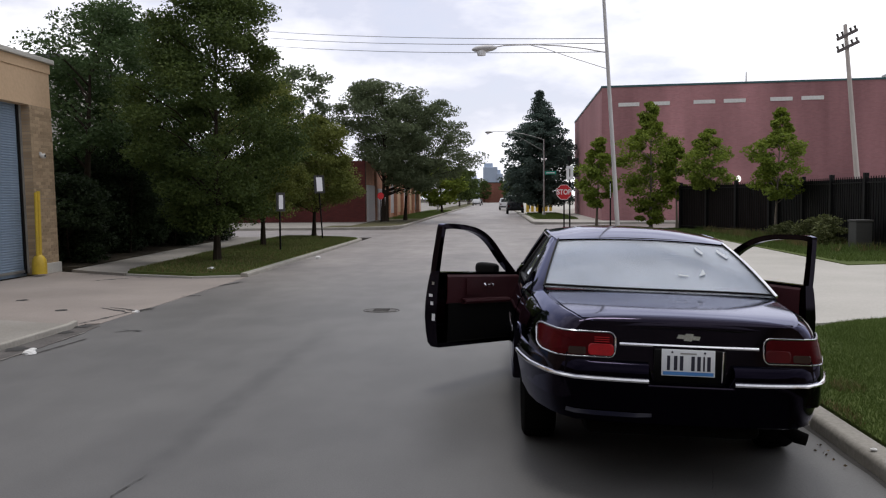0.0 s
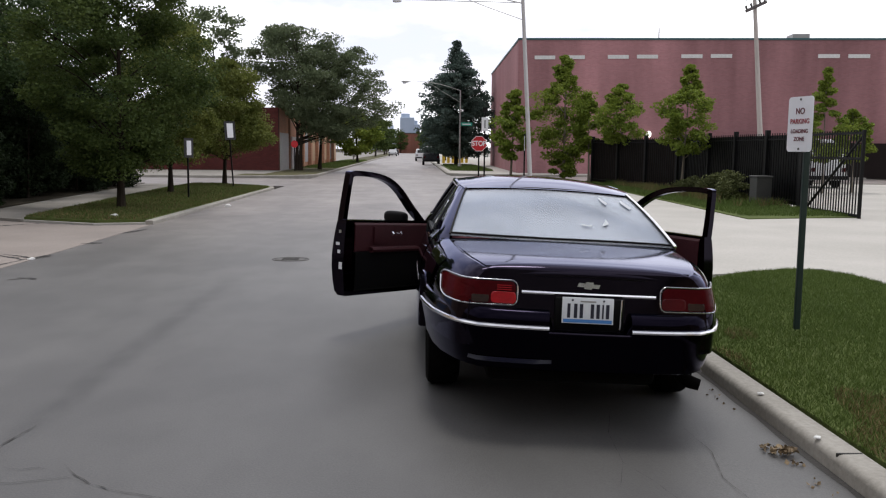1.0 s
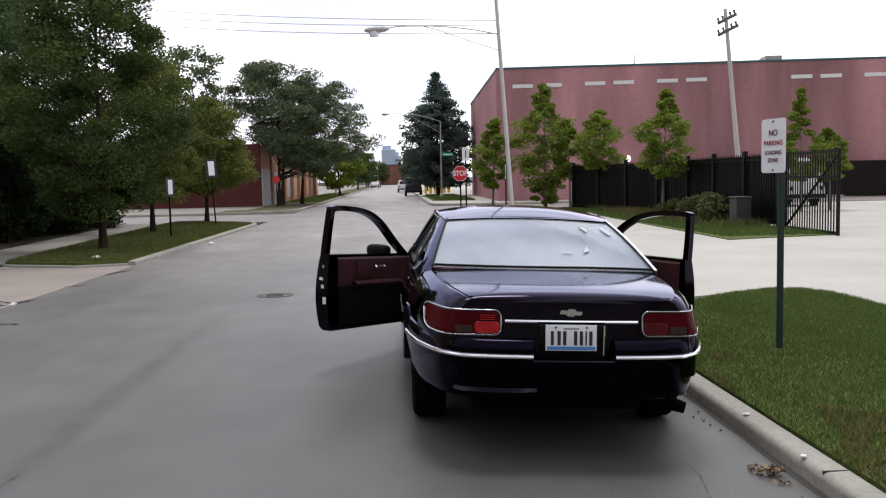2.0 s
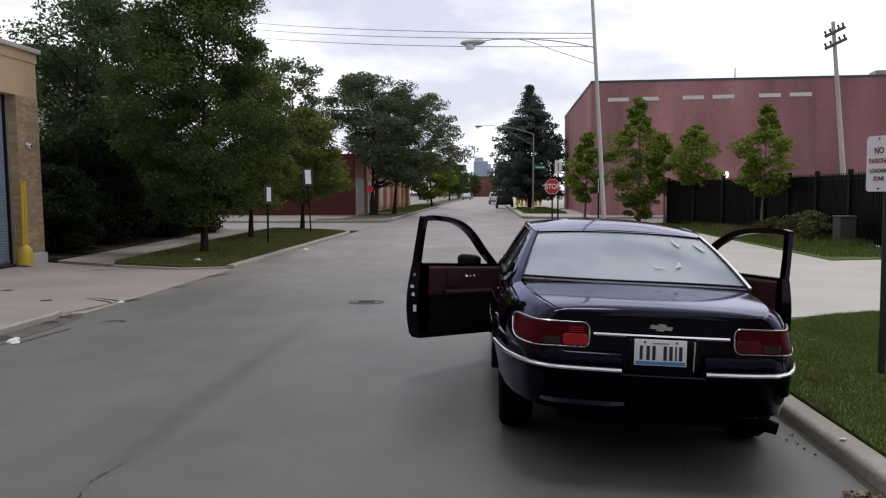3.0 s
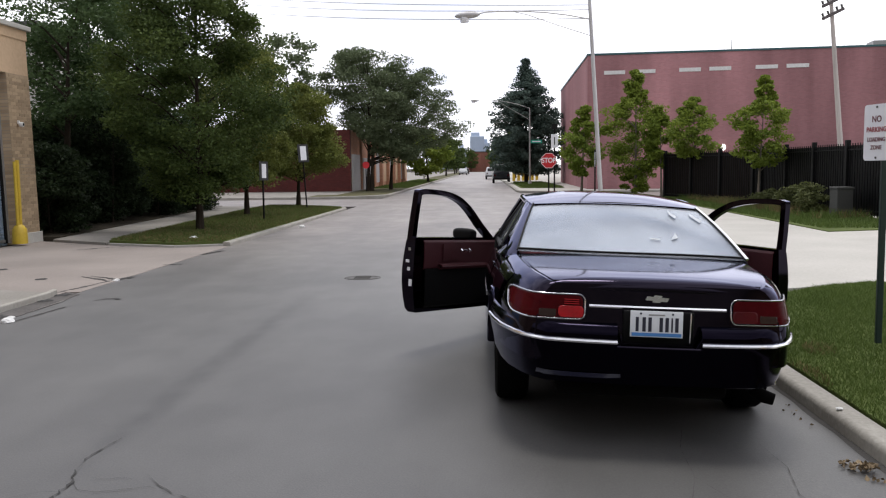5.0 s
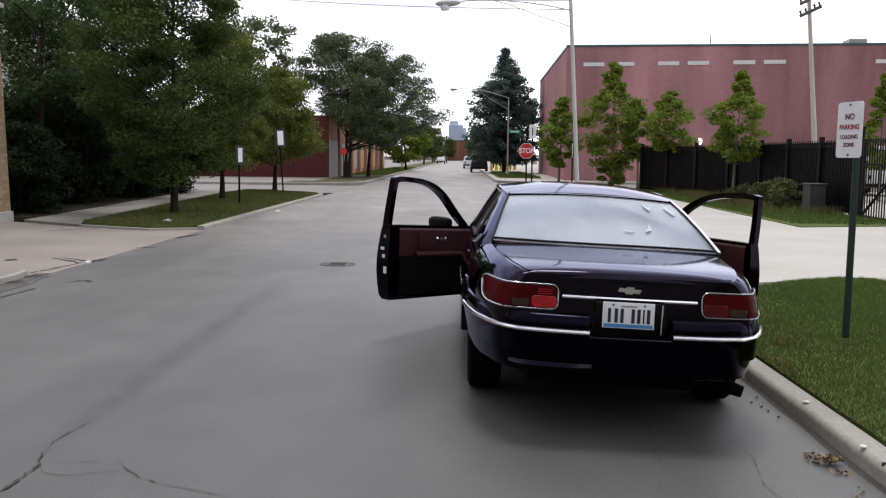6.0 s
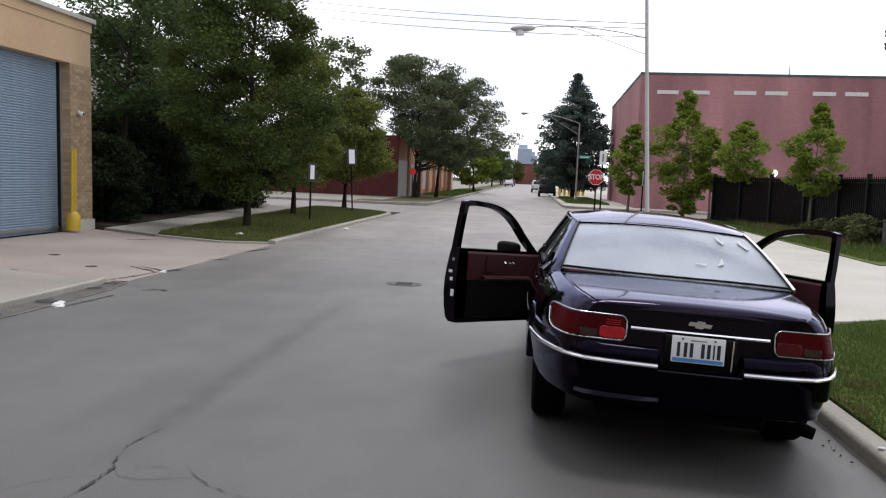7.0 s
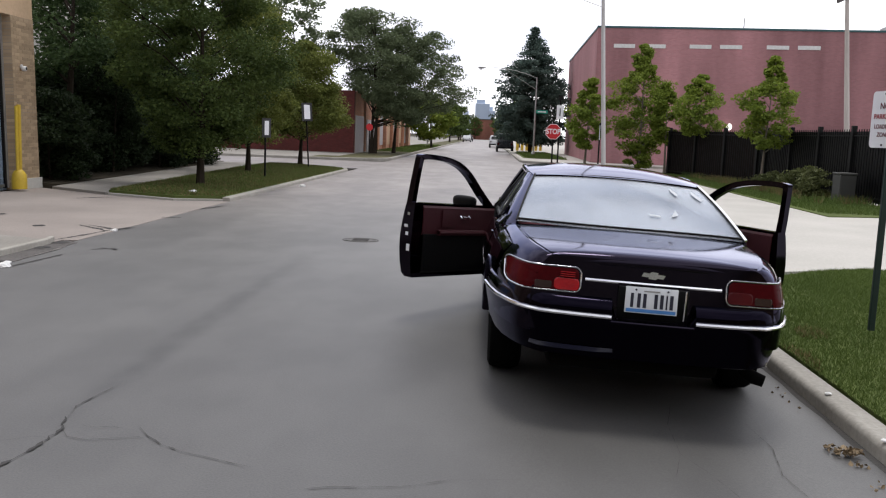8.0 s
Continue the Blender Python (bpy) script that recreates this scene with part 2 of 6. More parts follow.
RED_BRICK_SIDE = brick_mat("red_brick_side", (0.420, 0.206, 0.216), (0.366, 0.179, 0.188), (0.365, 0.220, 0.228), axis="y", bump=0.2, stain=0.22)
MAROON = brick_mat("maroon_brick", (0.125, 0.030, 0.026), (0.090, 0.022, 0.020), (0.085, 0.04, 0.037), axis="x", bump=0.3)
ORANGE_BRICK = brick_mat("orange_brick", (0.66, 0.34, 0.21), (0.52, 0.255, 0.155), (0.42, 0.31, 0.25), axis="y", bump=0.3)
GREY_METAL = mat("galvanised_steel", (0.42, 0.42, 0.41), 0.5, 0.6, col2=(0.28, 0.28, 0.27), big=2, small=30, amount=0.8, bump=0.1)
POLE_STEEL = mat("pale_weathered_steel", (0.60, 0.59, 0.59), 0.55, 0.25, col2=(0.44, 0.43, 0.43), big=1.5, small=25, amount=0.9, bump=0.1, stretch=(1, 1, 0.2))
DOOR_BLUE = mat("door_blue_grey", (0.31, 0.40, 0.51), 0.5, 0.1, col2=(0.23, 0.30, 0.39), big=0.8, small=12, amount=0.8, bump=0.05)
YELLOW = mat("yellow_paint", (0.66, 0.46, 0.03), 0.5, col2=(0.45, 0.30, 0.03), big=2, small=20, amount=0.8, bump=0.1)
BLACK = mat("black_paint", (0.007, 0.007, 0.008), 0.5, col2=(0.004, 0.004, 0.004), big=3, small=20, amount=0.8, bump=0.1, spec=0.2)
SCREEN = mat("fence_screen", (0.024, 0.018, 0.017), 0.9, col2=(0.013, 0.010, 0.009), big=0.8, small=50, amount=0.8, bump=0.2, spec=0.1)
GREEN_POST = mat("green_post_paint", (0.010, 0.030, 0.024), 0.5, col2=(0.006, 0.018, 0.015), big=3, small=40, amount=0.8, bump=0.1)
SIGN_WHITE = mat("sign_white", (0.84, 0.84, 0.87), 0.4, col2=(0.74, 0.75, 0.79), big=3, small=15, amount=0.7, bump=0)
SIGN_RED = mat("sign_red", (0.64, 0.018, 0.028), 0.4, col2=(0.50, 0.016, 0.022), big=3, small=20, amount=0.7, bump=0)
SIGN_GREEN = mat("sign_green", (0.02, 0.42, 0.30), 0.4, col2=(0.015, 0.32, 0.22), big=3, small=20, amount=0.7, bump=0)
SIGN_INK = mat("sign_ink", (0.16, 0.02, 0.03), 0.5, col2=(0.10, 0.02, 0.03), big=3, small=20, amount=0.7, bump=0)
POLE_PALE = mat("silvered_wood", (0.56, 0.51, 0.48), 0.9, col2=(0.40, 0.36, 0.335), big=1.5, small=20, amount=0.9, bump=0.4, stretch=(1, 1, 0.15))
YOUNG_BARK = mat("young_bark", (0.22, 0.19, 0.155), 0.9, col2=(0.13, 0.11, 0.09), big=3, small=25, amount=1.0, bump=0.4, stretch=(1, 1, 0.3), spec=0.1)
BARK = mat("bark", (0.045, 0.035, 0.026), 0.95, col2=(0.02, 0.016, 0.012), big=3, small=25, amount=1.0, bump=0.8, stretch=(1, 1, 0.3), spec=0.1)
LEAF = leaf_mat("leaf_deep_green", (0.024, 0.048, 0.015), (0.112, 0.150, 0.036))
LEAF_AMBER = leaf_mat("leaf_turning_olive", (0.068, 0.094, 0.024), (0.225, 0.245, 0.056))
LEAF_DARK = leaf_mat("leaf_shade_green", (0.028, 0.058, 0.023), (0.100, 0.148, 0.052))
# undergrowth leaves, coloured darker to hold the thicket's shade
LEAF_SHADED = leaf_mat("leaf_undergrowth_shaded", (0.008, 0.018, 0.008), (0.032, 0.049, 0.018))
LEAF_LIGHT = leaf_mat("leaf_fresh_green", (0.084, 0.138, 0.022), (0.275, 0.330, 0.050))
LEAF_GREY = leaf_mat("leaf_grey_green", (0.070, 0.096, 0.052), (0.175, 0.212, 0.110))
NEEDLE = leaf_mat("needle_blue_green", (0.052, 0.084, 0.072), (0.125, 0.168, 0.140))
WHITE_STONE = mat("pale_stone", (0.55, 0.54, 0.50), 0.85, col2=(0.40, 0.38, 0.34), big=1, small=20, amount=0.8, bump=0.2)
TAR = mat("crack_filled_dark", (0.035, 0.033, 0.032), 0.8, col2=(0.018, 0.017, 0.016), big=2, small=30, amount=1, bump=0.3)
IRON = mat("cast_iron", (0.125, 0.120, 0.115), 0.75, 0.2, col2=(0.075, 0.072, 0.068), big=4, small=40, amount=1, bump=0.4)
LITTER_WHITE = mat("paper_white", (0.75, 0.75, 0.74), 0.7, col2=(0.6, 0.6, 0.58), big=8, small=40, amount=0.8, bump=0.3)
ROOFING = mat("roofing", (0.10, 0.10, 0.10), 0.9, bump=0.2)
TEAL_TRIM = mat("coping_teal", (0.05, 0.13, 0.14), 0.5, 0.3, bump=0.05)


# ---- mesh helpers ----
def link(name, me, material, parent=None, label="", kind="", category=""):
    ob = new(name, me)
    if material is not None:
        me.materials.append(material)
    ob.parent = parent
    return tagged(ob, label, category, "", kind)


def part(name, bm, material, parent=None, label="", kind="", category="", smooth=False):
    """Links a bmesh as one mesh object under a thing or a part."""
    me = bpy.data.meshes.new(name)
    if smooth:
        for f in bm.faces:
            f.smooth = True
    bm.normal_update()
    bm.to_mesh(me)
    bm.free()
    if smooth:
        me.set_sharp_from_angle(angle=radians(38))
    return link(name, me, material, parent, label, kind, category)


def thing(name, m, label, category, group=""):
    ob = new(name)
    ob.empty_display_size = 0.2
    ob.matrix_world = m
    return tagged(ob, label, category, group)


def box(bm, x0, x1, y0, y1, z0, z1, bevel=0.0, m=None):
    r = bmesh.ops.create_cube(bm, size=1.0, matrix=Matrix.Translation(((x0 + x1) / 2, (y0 + y1) / 2, (z0 + z1) / 2)) @ Matrix.Diagonal((abs(x1 - x0), abs(y1 - y0), abs(z1 - z0), 1)))
    vs = r["verts"]
    if bevel:
        es = list({e for v in vs for e in v.link_edges})
        r = bmesh.ops.bevel(bm, geom=es, offset=bevel, segments=2, affect="EDGES", profile=0.5)
        vs = r["verts"]
    if m is not None:
        bmesh.ops.transform(bm, matrix=m, verts=vs)
    return bm


def B(*a, **k):
    return box(bmesh.new(), *a, **k)


def rod(bm, p0, p1, r0, r1=None, seg=12, caps=True):
    p0, p1 = Vector(p0), Vector(p1)
    d = p1 - p0
    m = Matrix.Translation((p0 + p1) / 2) @ d.to_track_quat("Z", "Y").to_matrix().to_4x4()
    bmesh.ops.create_cone(bm, cap_ends=caps, segments=seg, radius1=r0, radius2=r0 if r1 is None else r1, depth=d.length, matrix=m)
    return bm


def tube(bm, pts, r, seg=8, taper=None):
    """A round tube along points, with radius r or a radius per point."""
    pts = [Vector(p) for p in pts]
    rs = r if isinstance(r, (list, tuple)) else [r] * len(pts)
    rings = []
    up = Vector((0.123, 0.456, 0.88)).normalized()
    for i, p in enumerate(pts):
        d = (pts[min(i + 1, len(pts) - 1)] - pts[max(i - 1, 0)]).normalized()
        a = d.cross(up).normalized()
        b = d.cross(a)
        rings.append([bm.verts.new(p + (a * math.cos(2 * math.pi * k / seg) + b * math.sin(2 * math.pi * k / seg)) * rs[i]) for k in range(seg)])
    for r0, r1 in zip(rings, rings[1:]):
        for k in range(seg):
            bm.faces.new((r0[k], r0[(k + 1) % seg], r1[(k + 1) % seg], r1[k]))
    bm.faces.new(rings[0]), bm.faces.new(rings[-1][::-1])
    bmesh.ops.recalc_face_normals(bm, faces=bm.faces)
    return bm


def slab(bm, poly, z0, z1):
    """A flat slab over a plan polygon, given counter-clockwise."""
    lo, hi = [bm.verts.new((x, y, z0)) for x, y in poly], [bm.verts.new((x, y, z1)) for x, y in poly]
    bm.faces.new(hi)
    bm.faces.new(lo[::-1])
    for i in range(len(poly)):
        j = (i + 1) % len(poly)
        bm.faces.new((lo[i], lo[j], hi[j], hi[i]))
    return bm


def arc(cx, cy, r, a0, a1, n=8):
    return [(cx + r * math.cos(radians(a0 + (a1 - a0) * i / n)), cy + r * math.sin(radians(a0 + (a1 - a0) * i / n))) for i in range(n + 1)]


# ---- ground ----
KL, KR = -5.29, 2.25      # kerb faces of the street
bm = bmesh.new()
slab(bm, [(-1500, -400), (1500, -400), (1500, 2500), (-1500, 2500)], -0.5, -0.12)
part("ground", bm, SOIL, kind="structure", label="bare brown earth that reaches the horizon")


def road_z(x, y):
    """Height of the street, which falls towards the gutter where the car stands."""
    return -0.085 * min(1.0, max(0.0, (x - 0.2) / 2.1)) ** 1.3 * min(1.0, max(0.0, (12.5 - y) / 3.2))


bm = bmesh.new()
XS = (KL - 0.02, -2.0, 0.2, 0.5, 0.8, 1.1, 1.4, 1.7, 2.0, KR + 0.12)
YS = (-60, 0, 9.3, 10.4, 11.4, 12.5, 330)
tops = [[bm.verts.new((x, y, road_z(x, y))) for x in XS] for y in YS]
lows = [[bm.verts.new((x, y, -0.3)) for x in (XS[0], XS[-1])] for y in YS]
for a, b, c, d in zip(tops, tops[1:], lows, lows[1:]):
    for k in range(len(XS) - 1):
        bm.faces.new((a[k], a[k + 1], b[k + 1], b[k]))
    bm.faces.new((c[0], a[0], b[0], d[0])), bm.faces.new((c[1], d[1], b[-1], a[-1])), bm.faces.new((c[0], d[0], d[1], c[1]))
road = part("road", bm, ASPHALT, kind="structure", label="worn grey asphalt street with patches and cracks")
bm = bmesh.new()
slab(bm, [(-90, 37.1), (KL - 0.03, 37.1), (KL - 0.03, 46.2), (-90, 46.2)], -0.3, -0.002)
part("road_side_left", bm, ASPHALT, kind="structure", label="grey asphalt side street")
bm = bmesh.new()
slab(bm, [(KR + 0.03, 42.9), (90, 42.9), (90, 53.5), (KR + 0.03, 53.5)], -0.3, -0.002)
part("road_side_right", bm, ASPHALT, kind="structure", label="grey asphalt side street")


def ground_piece(name, poly, z, material, label):
    return part(name, slab(bmesh.new(), poly, -0.3, z), material, kind="structure", label=label)


def kerb_run(name, pts, label="weathered concrete kerb beside the street", w=0.16, h=0.135, round_=0.025):
    """Kerb stones along a plan line; the street lies to the left of the line's direction."""
    bm = bmesh.new()
    P = [Vector((*p, road_z(*p))) for p in pts]
    rows = []
    for i, p in enumerate(P):
        d = P[min(i + 1, len(P) - 1)] - P[max(i - 1, 0)]
        out = Vector((d.y, -d.x, 0)).normalized()
        rows.append([bm.verts.new(p + out * o + Vector((0, 0, z))) for o, z in ((0, -0.2), (0.0, h - 1.3 * round_), (0.08 * round_, h - 0.85 * round_), (0.3 * round_, h - 0.45 * round_), (0.7 * round_, h - 0.12 * round_), (1.3 * round_, h), (w, h + 0.002), (w, -0.2))])
    for a, b in zip(rows, rows[1:]):
        for k in range(7):
            bm.faces.new((a[k], b[k], b[k + 1], a[k + 1]))
    bm.faces.new(rows[0]), bm.faces.new(rows[-1][::-1])
    bmesh.ops.recalc_face_normals(bm, faces=bm.faces)
    return part(name, bm, KERB, kind="structure", label=label, smooth=True)


# left side of the street
corner_l = arc(KL - 3.2, 33.9, 3.2, 0, 90, 10)
LKL = KL - 0.16           # the low kerb near the garage stands back from a broken gutter
kerb_run("kerb_left_near", [(LKL - 0.05, 11.3), (LKL, 11.0), (LKL, 8), (LKL, 4), (LKL, -6), (LKL, -60)], w=0.05, h=0.080, round_=0.014)
gut = np.random.default_rng(77)
edge = [(-5.14 + 0.02 * gut.normal() - 0.10 * max(0.0, y - 10.6), y) for y in np.arange(-2.0, 11.45, 0.18)]
ground_piece("gutter_left", [(LKL + 0.004, -2.0)] + edge + [(LKL + 0.004, 11.5)], 0.006, GUTTER, "dark broken asphalt gutter with pale edge")
kerb_run("kerb_left_far", corner_l[::-1] + [(KL, 30), (KL, 24), (KL, 18.4)], h=0.085)
ground_piece("walk_left_near", [(-10.3, -60), (LKL - 0.047, -60), (LKL - 0.047, 11.0), (-7.3, 11.6), (-10.3, 11.8)], 0.080, OLDWALK, "pale worn concrete pavement slabs")
ground_piece("drive_left", [(-10.3, 11.8), (-7.3, 11.6), (LKL - 0.047, 11.0), (LKL - 0.05, 11.51), (KL - 0.02, 11.55), (KL - 0.02, 18.4), (-6.4, 18.02), (-8.15, 18.75), (-9.85, 19.75), (-10.3, 20.0)], 0.006, APRON, "brown-grey cracked asphalt driveway apron")
ground_piece("drive_edge_left", [(-8.15, 18.82), (-6.4, 18.09), (KL - 0.06, 18.43), (KL - 0.06, 18.52), (-6.4, 18.18), (-8.15, 18.92)], 0.045, CONCRETE, "pale concrete edging strip")
ground_piece("lawn_left", [(-8.15, 18.92), (-6.4, 18.18), (KL - 0.155, 18.52), (KL - 0.155, 33.9)] + [(x - 0.12, y - 0.12) for x, y in corner_l[2:]] + [(-9.25, 36.9), (-8.9, 31.0)], 0.10, TURF, "mown green grass verge")
ground_piece("pavement_left", [(-9.85, 19.75), (-8.15, 18.75), (-8.9, 31.0), (-9.25, 37.05), (-11.15, 37.05), (-10.3, 25.5)], 0.065, OLDWALK, "grey concrete pavement beside the verge")
ground_piece("yard_left", [(-60, 20.2), (-10.3, 20.2), (-9.95, 20.3), (-10.3, 25.5), (-11.0, 35.0), (-60, 35.0)], 0.09, SOIL, "dark soil under dense trees")
ground_piece("pavement_side_left", [(-60, 35.0), (-11.0, 35.0), (-11.15, 37.05), (-60, 37.05)], 0.10, OLDWALK, "grey concrete pavement")
# far left corner
corner_fl = arc(KL - 4.2, 50.4, 4.2, -90, 0, 10)
kerb_run("kerb_left_beyond", [(KL, 330), (KL, 120)] + corner_fl[::-1] + [(-60, 46.2)])
ground_piece("lawn_left_beyond", [(-9.5, 46.35)] + [(x - 0.1, y + 0.12) for x, y in corner_fl] + [(KL - 0.16, 330), (-8.4, 330), (-8.4, 50.0), (-9.5, 50.0)], 0.12, WORN_TURF, "thin worn grass verge round street trees")
ground_piece("pavement_left_beyond", [(-60, 46.35), (-9.5, 46.35), (-9.5, 50.0), (-8.4, 50.0), (-8.4, 330), (-60, 330)], 0.125, OLDWALK, "grey concrete pavement")

# right side of the street
kerb_run("kerb_right_near", [(KR + 0.10, -60), (KR + 0.10, -6), (KR + 0.10, 2), (KR + 0.10, 7), (KR + 0.10, 9.4)] + arc(KR + 1.0, 9.4, 0.9, 180, 96, 6)[1:], w=0.155, h=0.110, round_=0.034)


def lawn_z(x, y):
    """Height of the verge, which falls to the sunken kerb."""
    return 0.14 - 0.10 * min(1.0, max(0.0, (4.1 - x) / 1.5)) * min(1.0, max(0.0, (12.5 - y) / 3.2))


LAWN_END = ((2.53, 2.80, 3.2, 3.55, 4.2, 4.9, 5.3, 5.5), (9.4, 10.0, 10.2, 10.4, 10.85, 11.2, 11.05, 10.6))
bm = bmesh.new()
rows = []
for f in (0, 0.83, 0.88, 0.92, 0.95, 0.98, 1.0):
    rows.append([bm.verts.new((x, -60 + (60 + e) * f, lawn_z(x, -60 + (60 + e) * f))) for x, e in zip(*LAWN_END)])
rows.append([bm.verts.new((v.co.x, v.co.y, -0.3)) for v in rows[-1]])
for a, b in zip(rows, rows[1:]):
    for k in range(len(a) - 1):
        bm.faces.new((a[k], a[k + 1], b[k + 1], b[k]))
for k in (0, -1):
    side_ = [r[k] for r in rows[:-1]] + [rows[-1][k], bm.verts.new((rows[0][k].co.x, -60, -0.3))]
    bm.faces.new(side_)
bmesh.ops.recalc_face_normals(bm, faces=bm.faces)
part("lawn_right", bm, TURF, kind="structure", label="mown green grass verge with dry patches along the kerb")
drive_right = ground_piece("drive_right", [(KR + 0.02, 10.1), (2.6, 10.4), (4.3, 11.1), (5.5, 11.5), (5.5, -60), (30, -60), (30, 20.5), (10.75, 20.5), (8.8, 20.05), (7.75, 19.75), (7.95, 32.0), (7.95, 41.5), (5.7, 41.5), (5.7, 22.5), (KR + 0.02, 22.5)], 0.10, CONCRETE, "pale new concrete driveway and pavement")
ground_piece("verge_right", [(KR + 0.16, 22.5), (5.7, 22.5), (5.7, 41.5), (KR + 0.16, 41.5)], 0.13, TURF, "grass verge beside the driveway")
kerb_run("kerb_right_far", [(KR, 22.5), (KR, 39.3)] + arc(KR + 3.0, 39.9, 3.0, 180, 90, 8) + [(60, 42.9)])
lawn_gate = ground_piece("lawn_gate", [(7.75, 19.75), (8.8, 20.05), (10.75, 20.5), (10.75, 41.5), (7.95, 41.5), (7.95, 32.0)], 0.12, TURF, "grass and weeds in front of the black fence")
ground_piece("car_park", [(10.75, 20.5), (90, 20.5), (90, 42.8), (10.75, 42.8)], 0.09, CONCRETE, "pale concrete car park behind the gate")
corner_fr = arc(KR + 2.5, 56.0, 2.5, 270, 180, 8)
kerb_run("kerb_right_beyond", [(60, 53.5)] + corner_fr + [(KR, 120), (KR, 330)])
ground_piece("pavement_right_beyond", [(x + 0.12, y + 0.1) for x, y in corner_fr[::-1]] + [(90, 53.65), (90, 330), (KR + 0.16, 330)], 0.12, CONCRETE, "pale concrete pavement beside the brick building")
ground_piece("lawn_right_beyond", [(KR + 0.5, 62), (5.8, 61), (5.8, 84), (KR + 0.5, 84)], 0.14, TURF, "dark grass patch round the street light")


# ---- tan brick building with roller door ----
tan = thing("tan_brick_building", pose(-10.3, 0, 0, 0, -1.2, 0) @ pose(10.3, 0, 0), "tan brick industrial building with a blue roller door", "building")
D0, D1, DT = 14.2, 19.1, 3.82     # door opening along y, and its head
pier = part("wall", B(-10.75, -10.3, D1, 20.05, 0.0, DT), TAN_BRICK, tan, "tan brick pier")
part("wall", B(-10.75, -10.3, -14.0, D0, 0.0, 4.62), TAN_BRICK, tan)
part("lintel", B(-10.75, -10.304, D0, 20.046, DT, 4.62), TAN_STUCCO, tan, "smooth tan lintel course")
part("end_wall", B(-26, -10.75, 19.65, 20.05, 0.0, 4.62), TAN_BRICK, tan)
part("back_wall", B(-26, -25.6, -14, 19.65, 0.0, 4.62), TAN_BRICK, tan)
part("far_wall", B(-25.6, -10.75, -14, -13.6, 0.0, 4.62), TAN_BRICK, tan)
part("parapet", B(-10.72, -10.28, -14.0, 20.07, 4.62, 4.84), TAN_STUCCO, tan)
part("coping", B(-10.85, -10.2, -14.1, 20.15, 4.84, 4.95, bevel=0.015), WHITE_STONE, tan, "pale stone coping")
part("roof", B(-25.6, -10.75, -13.6, 19.65, 4.4, 4.55), ROOFING, tan)
part("base_stone", B(-10.3, -10.24, 19.35, 20.07, 0.0, 0.24, bevel=0.01), WHITE_STONE, tan)
part("roller_door_frame", B(-10.55, -10.49, D0, D0 + 0.08, 0.05, DT), GREY_METAL, tan)
part("roller_door_frame", B(-10.55, -10.49, D1 - 0.08, D1, 0.05, DT), GREY_METAL, tan)
part("door_edge_strip", B(-10.548, -10.50, D1 - 0.16, D1 - 0.082, 0.05, DT), BLACK, tan, "narrow black strip between door and jamb")
slat_bm = bmesh.new()
prof = [(0, 0), (0.016, 0.012), (0.021, 0.030), (0.016, 0.047), (0.0, 0.055)]
for (xa, za), (xb, zb) in zip(prof, prof[1:]):
    slat_bm.faces.new([slat_bm.verts.new(v) for v in ((xa, D0 + 0.03, za), (xa, D1 - 0.03, za), (xb, D1 - 0.03, zb), (xb, D0 + 0.03, zb))])
slat0 = part("slat", slat_bm, DOOR_BLUE, tan)
slat0.location = (-10.55, 0, 0.12)
for i in range(1, 67):
    s = slat0.copy()
    scene.collection.objects.link(s)
    s.location = (-10.55, 0, 0.12 + i * 0.0555)
part("door_bottom_bar", B(-10.56, -10.51, D0 + 0.03, D1 - 0.03, 0.07, 0.13), GREY_METAL, tan)
part("door_backing", B(-10.63, -10.565, D0 - 0.05, D1 + 0.05, 0.0, DT + 0.05), DOOR_BLUE, tan)

bol = thing("bollard", pose(-10.10, 18.80, 0.055), "yellow steel guard post with a bulbous foot beside the roller door", "bollard")
bm = bmesh.new()
rod(bm, (0.0, 0.045, 0.36), (0.0, 0.045, 1.83), 0.045, 0.045, 14)
part("post", bm, YELLOW, bol, smooth=True)
bm = bmesh.new()
rod(bm, (0.0, -0.06, 0.36), (0.0, -0.06, 1.80), 0.035, 0.035, 14)
part("pipe", bm, YELLOW, bol, smooth=True)
bm = bmesh.new()
tube(bm, [(0, 0, 0), (0, 0, 0.2), (0, 0, 0.32), (0, 0, 0.39), (0, 0, 0.42)], [0.16, 0.16, 0.145, 0.10, 0.062], 20)
part("foot", bm, YELLOW, bol, smooth=True)
wl_ = thing("security_camera", pose(-10.34, 19.4, 2.72), "small white security camera on the brick pier", "camera")
bm = bmesh.new()
tube(bm, [(0.03, 0, -0.03), (0.05, 0, -0.03), (0.06, 0, -0.03), (0.125, 0, -0.03), (0.138, 0, -0.03)], [0.03, 0.05, 0.056, 0.056, 0.046], 16)
part("body", bm, LITTER_WHITE, wl_, smooth=True)
bm = bmesh.new()
rod(bm, (0.137, 0, -0.03), (0.143, 0, -0.03), 0.036, 0.032, 14)
part("lens", bm, BLACK, wl_, "dark round lens")
part("bracket", B(0.0, 0.05, -0.02, 0.02, -0.02, 0.06, bevel=0.008), LITTER_WHITE, wl_)


